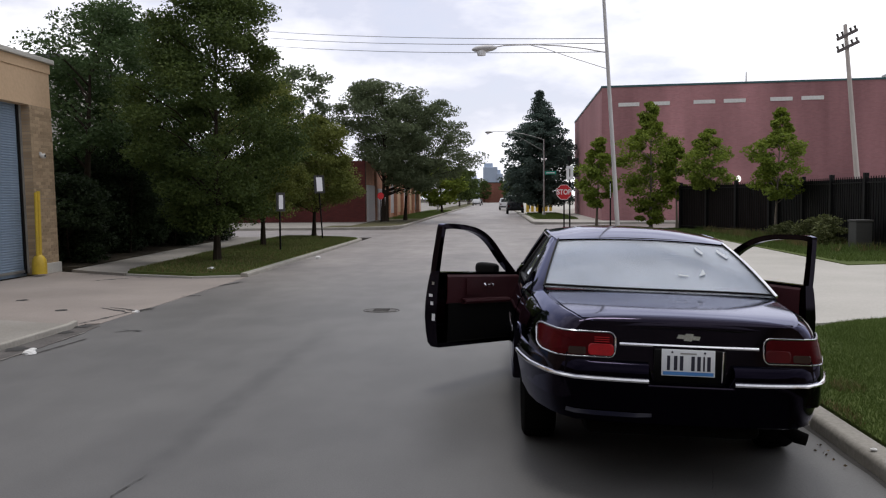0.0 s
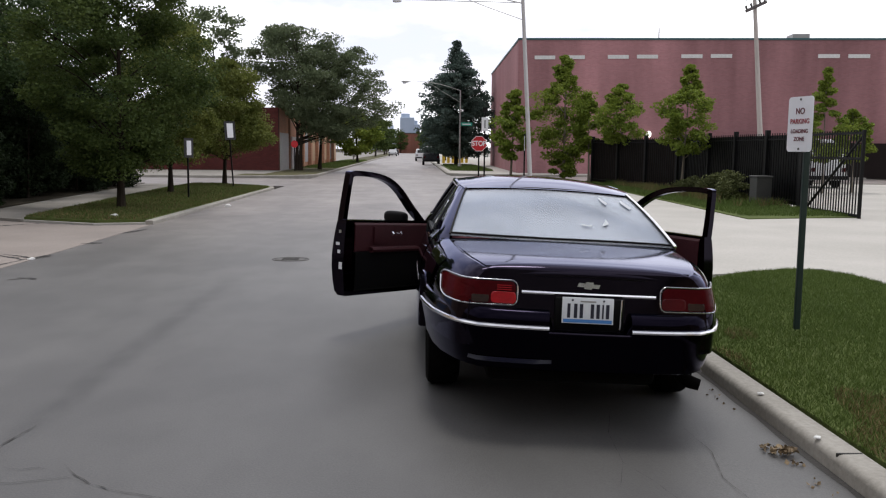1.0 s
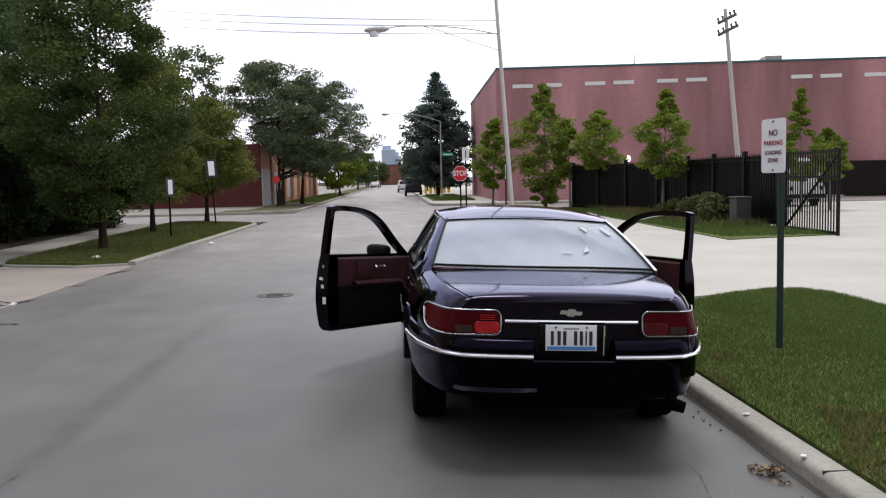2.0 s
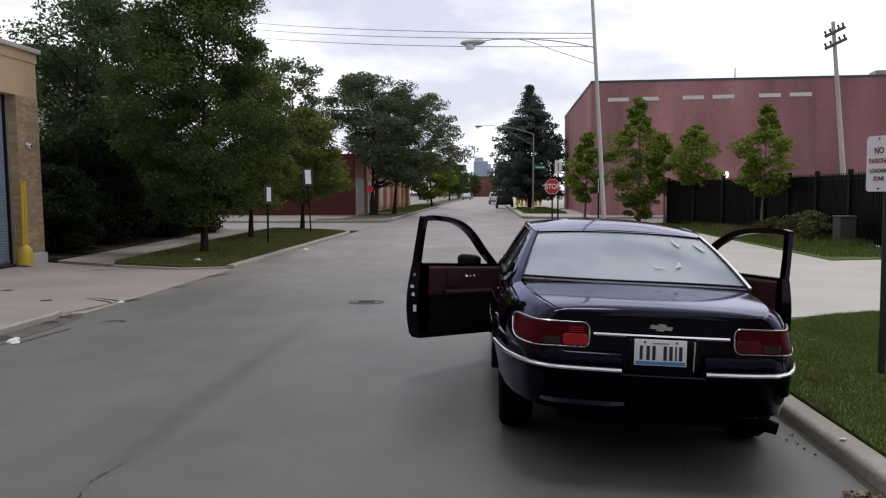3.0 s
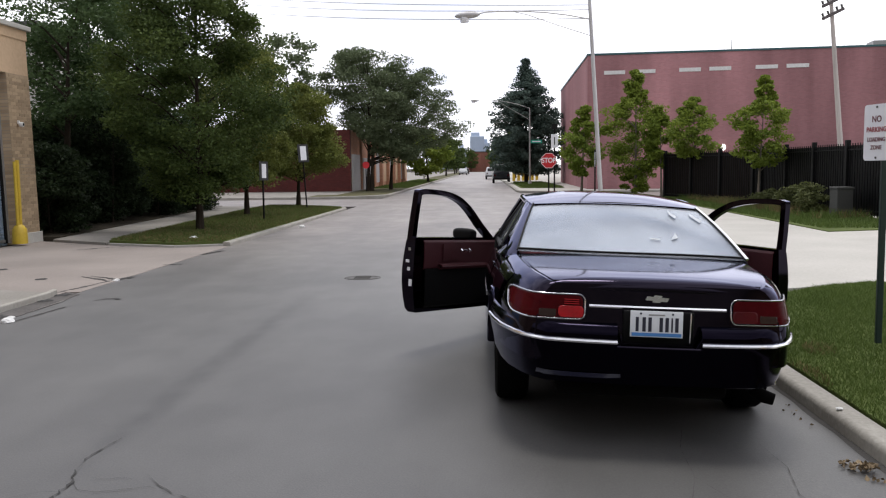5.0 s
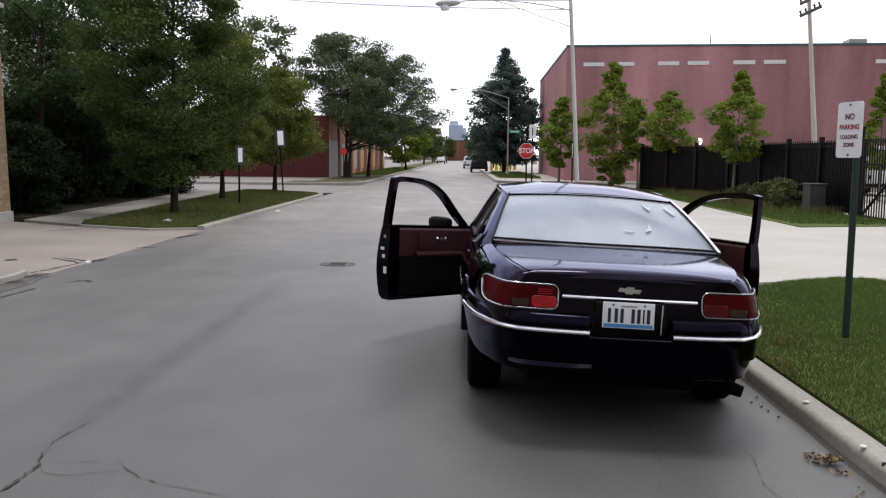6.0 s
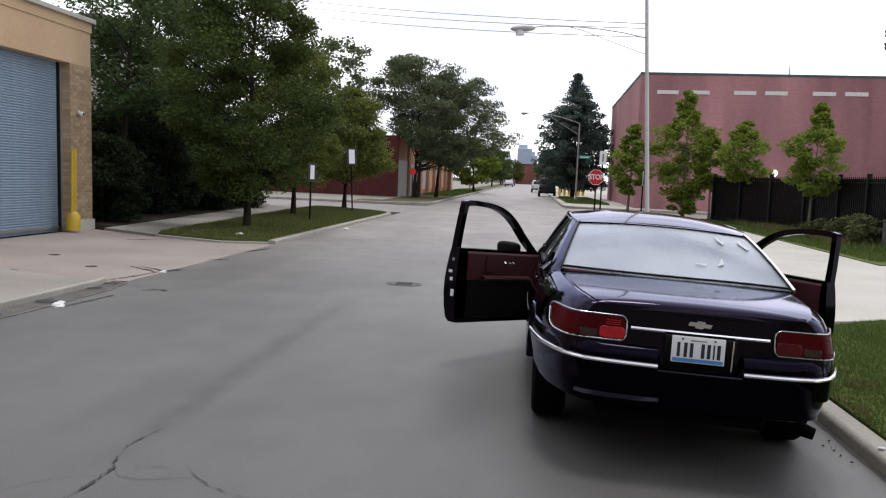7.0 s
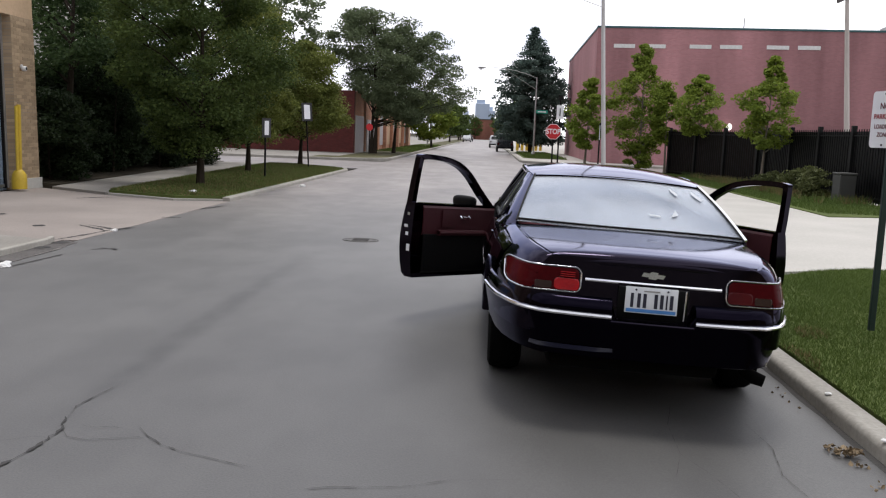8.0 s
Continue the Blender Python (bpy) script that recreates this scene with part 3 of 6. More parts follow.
# ---- large red brick building ----
red = thing("red_brick_building", pose(6.9, 57.3, 0, 0, 0, -6.6), "large dark red brick building with high slot vents", "building")
part("front_wall", B(0, 62, 0, 0.4, -0.3, 8.72), RED_BRICK, red)
part("side_wall", B(0, 0.4, 0.0, 26, -0.3, 8.72, m=pose(0, 0.4, 0, 0, 0, 5.3)), RED_BRICK_SIDE, red)
part("far_wall", B(61.6, 62, 0.4, 26, -0.3, 8.72), RED_BRICK_SIDE, red)
part("back_wall", B(0.4, 61.6, 25.6, 26, -0.3, 8.72), RED_BRICK, red)
part("roof", B(0.4, 61.6, 0.4, 25.6, 8.4, 8.55), ROOFING, red)
part("coping", B(-0.05, 62.05, -0.05, 0.42, 8.72, 8.84), TEAL_TRIM, red, "thin dark teal metal coping")
part("side_coping", B(-0.05, 0.42, 0.02, 26, 8.72, 8.84, m=pose(0, 0.4, 0, 0, 0, 5.3)), TEAL_TRIM, red)
vent_bm = B(0, 1.33, -0.04, 0.02, 0, 0.24, bevel=0.008)
vent0 = part("vent", vent_bm, LITTER_WHITE, red, "pale slot vent")
for i, x in enumerate((1.05, 2.95, 5.75, 7.6, 10.4, 12.25, 18.9, 20.75, 23.5, 25.4, 28.2, 30.1)):
    v = vent0 if i == 0 else vent0.copy()
    if i:
        scene.collection.objects.link(v)
    v.location = (x, 0, 7.47 + 0.01 * min(x, 13))
bm = bmesh.new()
rod(bm, (9.1, 1.0, 8.5), (9.1, 1.0, 9.6), 0.04, 0.03, 8)
part("roof_pipe", bm, GREY_METAL, red)
part("roof_unit", B(18.2, 19.3, 3.0, 4.4, 8.5, 9.5, bevel=0.03), GREY_METAL, red)
lampw = thing("wall_light", pose(15.3, 56.0, 2.72, 0, 0, -6.6), "small lit white lamp on the brick wall", "lamp")
LAMP_GLOW = bpy.data.materials.new("lamp_glow")
LAMP_GLOW.use_nodes = True
LAMP_GLOW.node_tree.nodes["Principled BSDF"].inputs["Emission Color"].default_value = (1, 0.98, 0.92, 1)
LAMP_GLOW.node_tree.nodes["Principled BSDF"].inputs["Emission Strength"].default_value = 1.5
bm = bmesh.new()
bmesh.ops.create_uvsphere(bm, u_segments=12, v_segments=8, radius=0.22, matrix=Matrix.Diagonal((0.7, 0.7, 0.95, 1)))
part("globe", bm, LAMP_GLOW, lampw, smooth=True)
part("bracket", B(-0.05, 0.05, 0.12, 0.36, -0.05, 0.05), BLACK, lampw)
low = thing("low_brick_annex", pose(8.6, 88, 0, 0, 0, -6.6), "lower dark red brick building beyond", "building")
part("wall", B(0, 20, 0, 30, -0.3, 5.6), RED_BRICK_SIDE, low)
part("roof", B(-0.3, 20.3, -0.3, 30.3, 5.6, 5.8), ROOFING, low)


# ---- buildings beyond the side street, left ----
SHUTTER = mat("pale_shutter", (0.52, 0.52, 0.53), 0.6, col2=(0.40, 0.40, 0.41), big=1.5, small=12, amount=0.8, bump=0.1, stretch=(1, 1, 8))
maroon = thing("maroon_brick_building", pose(-8.7, 57.5, 0), "long dark maroon brick building behind trees", "building")
part("front_wall", B(-40, 0, 0, 0.4, -0.1, 4.2), MAROON, maroon)
part("side_wall", B(-0.4, 0, 0.4, 4.4, -0.1, 4.2), ORANGE_BRICK, maroon, "orange brick side wall")
part("side_shutter", B(0.0, 0.05, 0.5, 4.3, 0.1, 2.6, bevel=0.01), SHUTTER, maroon, "pale grey steel shutter")
part("roof", B(-40, -0.4, 0.4, 4.4, 3.9, 4.05), ROOFING, maroon)
orange = thing("orange_brick_building", pose(-8.55, 62, 0), "orange brick shopfront building with grey shutter", "building")
part("shutter", B(0.0, 0.08, 0.2, 4.6, 0.1, 2.4), SHUTTER, orange, "grey steel shutter")
part("wall", B(-14, 0.0, 0, 36, -0.1, 4.1), ORANGE_BRICK, orange)
part("roof", B(-14.2, 0.15, -0.2, 36.2, 4.1, 4.3), ROOFING, orange)
for i in range(6):
    part("pilaster", B(0.0, 0.3, 5.0 + i * 5, 5.8 + i * 5, -0.1, 4.1), ORANGE_BRICK, orange)
    part("panel", B(0.0, 0.06, 6.0 + i * 5, 9.8 + i * 5, 0.5, 3.2), TAN_STUCCO if i % 2 else SHUTTER, orange)
HAZE_BAR = mat("sign_blue_grey", (0.16, 0.20, 0.28), 0.6, bump=0)
pale = thing("pale_building", pose(-24.7, 48, 0), "pale rendered building with a dark flat roof behind the trees", "building")
part("wall", B(-18, 0, 0, 12, -0.2, 9.6), WHITE_STONE, pale)
part("roof", B(-18.3, 0.3, -0.3, 12.3, 9.6, 9.95, bevel=0.03), ROOFING, pale, "dark flat roof edge")
shop = thing("shop_sign", pose(-7.0, 104, 0.12), "white shop sign on a tall grey pole beyond the orange building", "sign")
part("pole", B(-0.08, 0.08, -0.08, 0.08, 0, 5.4, bevel=0.01), GREY_METAL, shop)
part("board", B(-1.1, 0.1, -0.12, -0.08, 3.9, 5.2, bevel=0.02), LITTER_WHITE, shop)
part("board_bar", B(-0.95, -0.05, -0.13, -0.122, 4.3, 4.75), HAZE_BAR, shop)
end = thing("end_brick_building", pose(-6, 320, 0), "red brick building closing the end of the street", "building")
part("wall", B(0, 15, 0, 12, -0.2, 7.2), brick_mat("end_brick", (0.26, 0.11, 0.08), (0.22, 0.09, 0.065), (0.25, 0.15, 0.12), 0.4, 0.15), end)
part("roof", B(-0.3, 15.3, -0.3, 12.3, 7.2, 7.5), ROOFING, end)
# tower colours are paled to hold the haze of distance
HAZE_BLUE = mat("tower_haze_blue", (0.50, 0.58, 0.70), 0.5, col2=(0.40, 0.49, 0.63), big=0.02, small=0.2, amount=0.9, bump=0)
HAZE_PALE = mat("tower_haze_pale", (0.55, 0.60, 0.68), 0.6, col2=(0.45, 0.5, 0.6), big=0.02, small=0.2, amount=0.9, bump=0)
for nm, x, w, h, m_ in (("tower_block", -6, 15, 34, HAZE_BLUE), ("tower_block", 3.5, 7, 27, HAZE_BLUE), ("tower_block", -36, 13, 30, HAZE_PALE), ("tower_block", -22, 9, 22, HAZE_PALE)):
    tw = thing(nm, pose(x, 900, 0), "distant hazy city tower", "tower", "distant towers")
    part("shaft", B(-w / 2, w / 2, 0, 30, -1, h, bevel=0.5), m_, tw)
    part("crown", B(-w / 2 + 1, w / 6, 5, 25, h, h + 4), m_, tw)


# ---- street lights, poles and wires ----
def street_lamp(m, label, up, reach, joint, drop, r0, top_extra=0.0, steel=GREY_METAL, arm_r=0.022):
    """Tapered pole with a two-bar truss arm reaching left, and a cobra-head lamp."""
    t = thing("street_lamp", m, label, "street lamp", "street lights")
    bm = bmesh.new()
    rod(bm, (0, 0, 0), (0, 0, joint + top_extra), r0, r0 * 0.55, 14)
    part("pole", bm, steel, t, smooth=True)
    bm = bmesh.new()
    tube(bm, [(0, 0, 0), (0, 0, 0.25), (0, 0, 0.34), (0, 0, 0.4)], [r0 * 2, r0 * 1.9, r0 * 1.3, r0 * 1.0], 14)
    part("base", bm, steel, t, smooth=True)
    pts = [(-reach * s, 0, joint + up * (1 - (1 - s) ** 2.2)) for s in (0, 0.2, 0.4, 0.6, 0.78, 0.9, 1.0)]
    pts[-1] = (-reach, 0, joint + up * 0.93)
    bm = bmesh.new()
    tube(bm, pts, arm_r, 8)
    part("arm", bm, steel, t, smooth=True)
    bm = bmesh.new()
    tube(bm, [(0, 0, joint - drop), (-reach * 0.3, 0, joint - drop * 0.35 + up * 0.2), (-reach * 0.55, 0, joint + up * 0.62), (-reach * 0.66, 0, joint + up * 0.86)], arm_r * 0.62, 8)
    part("brace", bm, steel, t, smooth=True)
    bm = bmesh.new()
    bmesh.ops.create_uvsphere(bm, u_segments=16, v_segments=10, radius=1.0, matrix=Matrix.Translation((-reach - 0.22, 0, joint + up * 0.9)) @ Matrix.Diagonal((0.33, 0.16, 0.09, 1)))
    head = part("lamp_head", bm, steel, t, smooth=True)
    bm = bmesh.new()
    rod(bm, (-reach - 0.3, 0, joint + up * 0.9 - 0.17), (-reach - 0.3, 0, joint + up * 0.9 - 0.03), 0.11, 0.13, 14)
    part("lens", bm, SIGN_WHITE, head, smooth=True)
    return t


street_lamp(pose(3.22, 23.0, 0.1, 0, -3.6, 0), "tall pale steel pole with a curved street light arm", 0.40, 2.92, 5.27, 0.42, 0.062, 4.2, POLE_STEEL, 0.016)
lamp2 = street_lamp(pose(3.95, 72.0, 0.1), "galvanised street light on the far corner with a green street sign", 0.75, 4.3, 6.3, 0.95, 0.085, 0.05)
part("street_sign", B(0.08, 1.0, -0.02, 0.02, 3.45, 3.72, bevel=0.005), SIGN_GREEN, lamp2, "green street name sign")
bm = bmesh.new()
box(bm, 0.2, 0.88, -0.026, -0.021, 3.54, 3.63)
part("sign_bar", bm, SIGN_WHITE, lamp2)

ARM_WOOD = mat("tarred_wood", (0.13, 0.11, 0.11), 0.9, col2=(0.07, 0.06, 0.06), big=1.5, small=20, amount=0.9, bump=0.4)
up_ = thing("utility_pole", pose(17.15, 42, 0, 0, -5.4, 0), "weathered grey wooden utility pole with crossarms behind the fence", "utility pole")
bm = bmesh.new()
rod(bm, (0, 0, 0), (0, 0, 9.6), 0.14, 0.085, 14)
part("pole", bm, POLE_PALE, up_, smooth=True)
for z, ang in ((9.1, 28), (8.55, 24)):
    part("crossarm", B(-0.7, 0.7, -0.05, 0.05, -0.07, 0.07, bevel=0.01, m=pose(0, -0.16, z, 0, -18, ang)), ARM_WOOD, up_)
    for k in (-0.62, -0.28, 0.3, 0.62):
        bm = bmesh.new()
        rod(bm, (k, 0, 0.05), (k, 0, 0.24), 0.04, 0.06, 8)
        bmesh.ops.transform(bm, matrix=pose(0, -0.16, z, 0, -18, ang), verts=bm.verts)
        part("insulator", bm, IRON, up_)

WIRE = mat("cable_rubber", (0.25, 0.26, 0.30), 0.7, bump=0)
for a, b_, sag in (((-17.5, 49, 11.70), (2.86, 23, 5.72), 0.25), ((-17.5, 49, 11.38), (2.86, 23, 5.60), 0.3), ((-17.5, 49, 10.95), (2.86, 23, 5.38), 0.3)):
    a, b_ = Vector(a), Vector(b_)
    bm = tube(bmesh.new(), [a.lerp(b_, s) - Vector((0, 0, sag * 4 * s * (1 - s))) for s in [i / 14 for i in range(15)]], 0.010, 6)
    tagged(part("overhead_cable", bm, WIRE), "thin dark overhead cable crossing the street", "cable", "overhead cables")


# ---- signs ----
def text_on(parent, body, size, x, z, material, y=-0.0085):
    cu = bpy.data.curves.new("lettering", "FONT")
    cu.body, cu.size, cu.align_x, cu.align_y = body, size, "CENTER", "CENTER"
    cu.extrude, cu.offset = 0.0006, size * 0.022
    tmp = bpy.data.objects.new("tmp_lettering", cu)
    me = bpy.data.meshes.new_from_object(tmp)
    bpy.data.objects.remove(tmp)
    ob = link("lettering", me, material, parent)
    ob.matrix_local = pose(x, y, z, 90, 0, 0)
    return ob


SIGN_TEXT_RED = mat("sign_text_red", (0.36, 0.02, 0.03), 0.5, col2=(0.26, 0.02, 0.03), big=3, small=20, amount=0.7, bump=0)
SIGN_BACK = mat("sign_back_black", (0.008, 0.008, 0.009), 0.6, bump=0)
def rounded_plate(w, h, r, y0, y1):
    """An upright plate with rounded corners."""
    pts = arc(w / 2 - r, h / 2 - r, r, 0, 90, 5) + arc(-w / 2 + r, h / 2 - r, r, 90, 180, 5) + arc(-w / 2 + r, -h / 2 + r, r, 180, 270, 5) + arc(w / 2 - r, -h / 2 + r, r, 270, 360, 5)
    bm = slab(bmesh.new(), pts, -y1, -y0)
    bmesh.ops.rotate(bm, cent=(0, 0, 0), matrix=Matrix.Rotation(radians(90), 3, "X"), verts=bm.verts)
    return bm


nps = thing("parking_sign", pose(3.36, 7.47, 0.13), "white no parking loading zone sign on a dark green post", "sign")
part("post", B(-0.025, 0.025, -0.0175, 0.0175, 0, 1.95, bevel=0.006), GREEN_POST, nps)
npp = part("plate", rounded_plate(0.300, 0.452, 0.03, -0.006, 0.0), SIGN_WHITE, nps)
npp.matrix_local = pose(-0.038, 0, 1.725, 0, 0, -75.5) @ pose(0, -0.033, 0, 0, 0, 0)
part("backing", rounded_plate(0.312, 0.464, 0.034, 0.001, 0.005), BLACK, nps).matrix_local = npp.matrix_local
text_on(npp, "NO", 0.070, 0, 0.105, SIGN_INK)
text_on(npp, "PARKING", 0.056, 0, 0.022, SIGN_TEXT_RED)
text_on(npp, "LOADING", 0.047, 0, -0.058, SIGN_INK)
text_on(npp, "ZONE", 0.047, 0, -0.122, SIGN_INK)
for z in (-0.203, 0.203):
    bm = bmesh.new()
    rod(bm, (0, -0.012, z), (0, -0.004, z), 0.009, 0.009, 10)
    part("bolt", bm, IRON, npp)

st = thing("stop_sign", pose(2.80, 36.0, 0.1), "red octagonal stop sign on a dark post", "sign")
part("post", B(-0.03, 0.03, 0.01, 0.05, 0, 2.2), BLACK, st)
bm = bmesh.new()
r8 = 0.310 / math.cos(radians(22.5))
ov = [(r8 * math.cos(radians(22.5 + 45 * i)), r8 * math.sin(radians(22.5 + 45 * i))) for i in range(8)]
slab(bm, ov, 0.0, 0.006)
face = part("face", bm, SIGN_RED, st)
face.matrix_local = pose(0, 0, 1.76, 90, 0, -8)
bm = bmesh.new()
o1, i1 = [bm.verts.new((x * 0.985, y * 0.985, 0.008)) for x, y in ov], [bm.verts.new((x * 0.93, y * 0.93, 0.008)) for x, y in ov]
for i in range(8):
    bm.faces.new((o1[i], o1[(i + 1) % 8], i1[(i + 1) % 8], i1[i]))
part("border", bm, SIGN_WHITE, face)
lt = text_on(face, "STOP", 0.29, 0, 0, SIGN_WHITE)
lt.matrix_local = pose(0, 0, 0.008) @ Matrix.Diagonal((0.82, 1, 1, 1))

ws = thing("route_sign", pose(3.05, 36.2, 0.1), "small white traffic sign on a dark post", "sign")
part("post", B(-0.03, 0.03, 0.01, 0.05, 0, 3.2), BLACK, ws)
part("plate", B(-0.14, 0.14, 0.0, 0.008, 2.28, 2.84, bevel=0.003), SIGN_WHITE, ws)
part("marking_bar", B(-0.02, 0.02, -0.003, -0.001, 2.4, 2.72), SIGN_BACK, ws)
part("bracket", B(-0.10, 0.10, 0.0, 0.03, 3.05, 3.25), BLACK, ws)
es = thing("street_marker", pose(4.75, 36.5, 0.1), "narrow white sign seen edge-on on a dark post", "sign")
part("post", B(-0.03, 0.03, 0.0, 0.04, 0, 2.2), BLACK, es)
part("plate", B(-0.006, 0.0, -0.2, 0.2, 1.5, 2.1, bevel=0.002), SIGN_WHITE, es).matrix_local = pose(0, -0.03, 0, 0, 0, -12)

for nm, x, y, zc, w, hh, tn, ln in (("verge_sign", -6.5, 26.0, 1.48, 0.28, 0.42, 78, 0.0), ("verge_sign", -6.75, 33.6, 2.14, 0.38, 0.54, 66, -3.5)):
    s = thing(nm, pose(x, y, 0.1, 0, ln, 0), "white parking sign on a thin dark post in the verge", "sign", "verge signs")
    part("post", B(-0.025, 0.025, -0.02, 0.02, 0, zc + hh * 0.7), BLACK, s)
    p = part("plate", B(-w / 2, w / 2, -0.006, 0.0, -hh / 2, hh / 2, bevel=0.002), SIGN_WHITE, s)
    at_ = pose(0, 0, zc, 0, 0, tn) @ pose(0, -0.04, 0)
    p.matrix_local = at_
    k = part("backing", B(-w / 2 - 0.15, w / 2 + 0.15, 0.002, 0.012, -hh / 2 - 0.075, hh / 2 + 0.075), SIGN_BACK, s)
    k.matrix_local = at_
fs = thing("far_stop_sign", pose(-7.6, 57.0, 0.1), "red octagonal stop sign seen from behind the street trees", "sign")
part("post", B(-0.03, 0.03, 0.0, 0.04, 0, 2.0), BLACK, fs)
bm = slab(bmesh.new(), ov, 0.0, 0.006)
part("face", bm, SIGN_RED, fs).matrix_local = pose(0, -0.01, 1.75, 90, 0, 20) @ Matrix.Diagonal((0.72, 0.72, 1, 1))


# ---- black fence and gate ----
fence = thing("black_fence", pose(0, 0, 0.1), "black steel picket fence with dark screening", "fence")
FH = 2.08
run = [(10.65, 23.4), (10.45, 34.0), (8.55, 41.0)]
pk = part("picket", B(-0.012, 0.012, -0.012, 0.012, 0.05, FH), BLACK, fence)
ps = part("post", B(-0.065, 0.065, -0.065, 0.065, 0, FH + 0.10, bevel=0.008), BLACK, fence)
for (xa, ya), (xb, yb) in zip(run, run[1:]):
    L = math.hypot(xb - xa, yb - ya)
    ang = math.degrees(math.atan2(yb - ya, xb - xa))
    for z in (0.2, FH - 0.18):
        bm = box(bmesh.new(), 0, L, -0.02, 0.02, z - 0.02, z + 0.02, m=pose(xa, ya, 0, 0, 0, ang))
        part("rail", bm, BLACK, fence)
    bm = box(bmesh.new(), 0, L, -0.045, -0.035, 0.08, FH - 0.06, m=pose(xa, ya, 0, 0, 0, ang))
    part("screen", bm, BLACK if ya < 30 else SCREEN, fence, "dark fabric screening")
    for i in range(int(L / 0.16)):
        o = pk.copy()
        scene.collection.objects.link(o)
        o.matrix_local = pose(xa + (xb - xa) * i * 0.16 / L, ya + (yb - ya) * i * 0.16 / L, 0, 0, 0, ang)
    for i in range(int(L / 2.4) + 1):
        o = ps.copy()
        scene.collection.objects.link(o)
        o.matrix_local = pose(xa + (xb - xa) * i * 2.4 / L, ya + (yb - ya) * i * 2.4 / L, 0, 0, 0, ang)
pk.matrix_local, ps.matrix_local = pose(run[2][0], run[2][1], 0), pose(run[2][0], run[2][1], 0)

gate = thing("metal_gate", pose(10.65, 23.2, 0.05, 0, 0, -91.5), "open black steel picket gate with a diagonal brace", "gate")
GL, GH = 3.0, 2.12
for a in ((0, 0.07, 0.08, GH), (GL - 0.07, GL, 0.02, GH)):
    part("gate_stile", B(a[0], a[1], -0.035, 0.035, a[2], a[3], bevel=0.006), BLACK, gate)
for z in (0.08, 1.42, GH - 0.1):
    part("gate_rail", B(0.07, GL - 0.07, -0.03, 0.03, z, z + 0.06), BLACK, gate)
bm = bmesh.new()
rod(bm, (0.1, 0, 0.15), (GL - 0.1, 0, 1.95), 0.035, 0.035, 8)
part("brace", bm, BLACK, gate)
gp = part("gate_picket", B(-0.013, 0.013, -0.013, 0.013, 0.1, GH), BLACK, gate)
gp.location = (0.2, 0, 0)
for i in range(1, 20):
    o = gp.copy()
    scene.collection.objects.link(o)
    o.location = (0.2 + i * 0.142, 0, 0)
gpost = thing("gate_post", pose(10.66, 23.5, 0.1), "thick black steel gate post", "post")
part("shaft", B(-0.09, 0.09, -0.09, 0.09, 0, 2.35, bevel=0.01), BLACK, gpost)
part("cap", B(-0.11, 0.11, -0.11, 0.11, 2.35, 2.4, bevel=0.01), BLACK, gpost)
CAB = mat("cabinet_dark_grey", (0.062, 0.062, 0.058), 0.7, col2=(0.042, 0.042, 0.040), bump=0.1)
op = thing("gate_operator", pose(10.1, 24.9, 0.1, 0, 0, -90), "dark grey gate motor cabinet beside the fence", "cabinet")
part("body", B(-0.27, 0.27, -0.22, 0.22, 0, 0.8, bevel=0.02), CAB, op)
part("lid", B(-0.29, 0.29, -0.24, 0.24, 0.8, 0.86, bevel=0.015), CAB, op)


wall_fence = thing("screened_fence", pose(6.9, 57.3, 0, 0, 0, -6.6), "dark brown screened fence in front of the brick wall", "fence")
part("screen", B(9.5, 52, -1.3, -1.26, 0.05, 2.25), SCREEN, wall_fence, "dark brown fabric screening")
part("rail", B(9.5, 52, -1.25, -1.19, 2.2, 2.26), BLACK, wall_fence)
for i in range(15):
    part("post", B(9.5 + i * 3.0, 9.58 + i * 3.0, -1.25, -1.17, 0, 2.32, bevel=0.01), BLACK, wall_fence)


# ---- trees ----
def leaves_mesh(name, centres, spreads, counts, size, rng, flat=0.75):
    """Many small folded leaves scattered round clump centres."""
    C = np.repeat(np.array(centres), counts, axis=0)
    S = np.repeat(np.array(spreads), counts)[:, None]
    n = len(C)
    d = rng.normal(size=(n, 3))
    d /= np.linalg.norm(d, axis=1)[:, None]
    P = C + d * S * (rng.random((n, 1)) ** 0.45) * np.array([1, 1, flat])
    u = rng.normal(size=(n, 3))
    u[:, 2] *= 0.6
    u /= np.linalg.norm(u, axis=1)[:, None]
    w = np.cross(u, rng.normal(size=(n, 3)))
    w /= np.linalg.norm(w, axis=1)[:, None]
    k = np.cross(u, w)
    s = size * (0.6 + 0.8 * rng.random((n, 1)))
    V = np.stack([P - u * s * 0.6, P + w * s * 0.42 + k * s * 0.12, P + u * s * 0.6, P - w * s * 0.42 + k * s * 0.12], axis=1).reshape(-1, 3)
    i = np.arange(n) * 4
    F = np.concatenate([np.stack([i, i + 1, i + 2], 1), np.stack([i, i + 2, i + 3], 1)])
    me = bpy.data.meshes.new(name)
    me.from_pydata(V.tolist(), [], F.tolist())
    return me


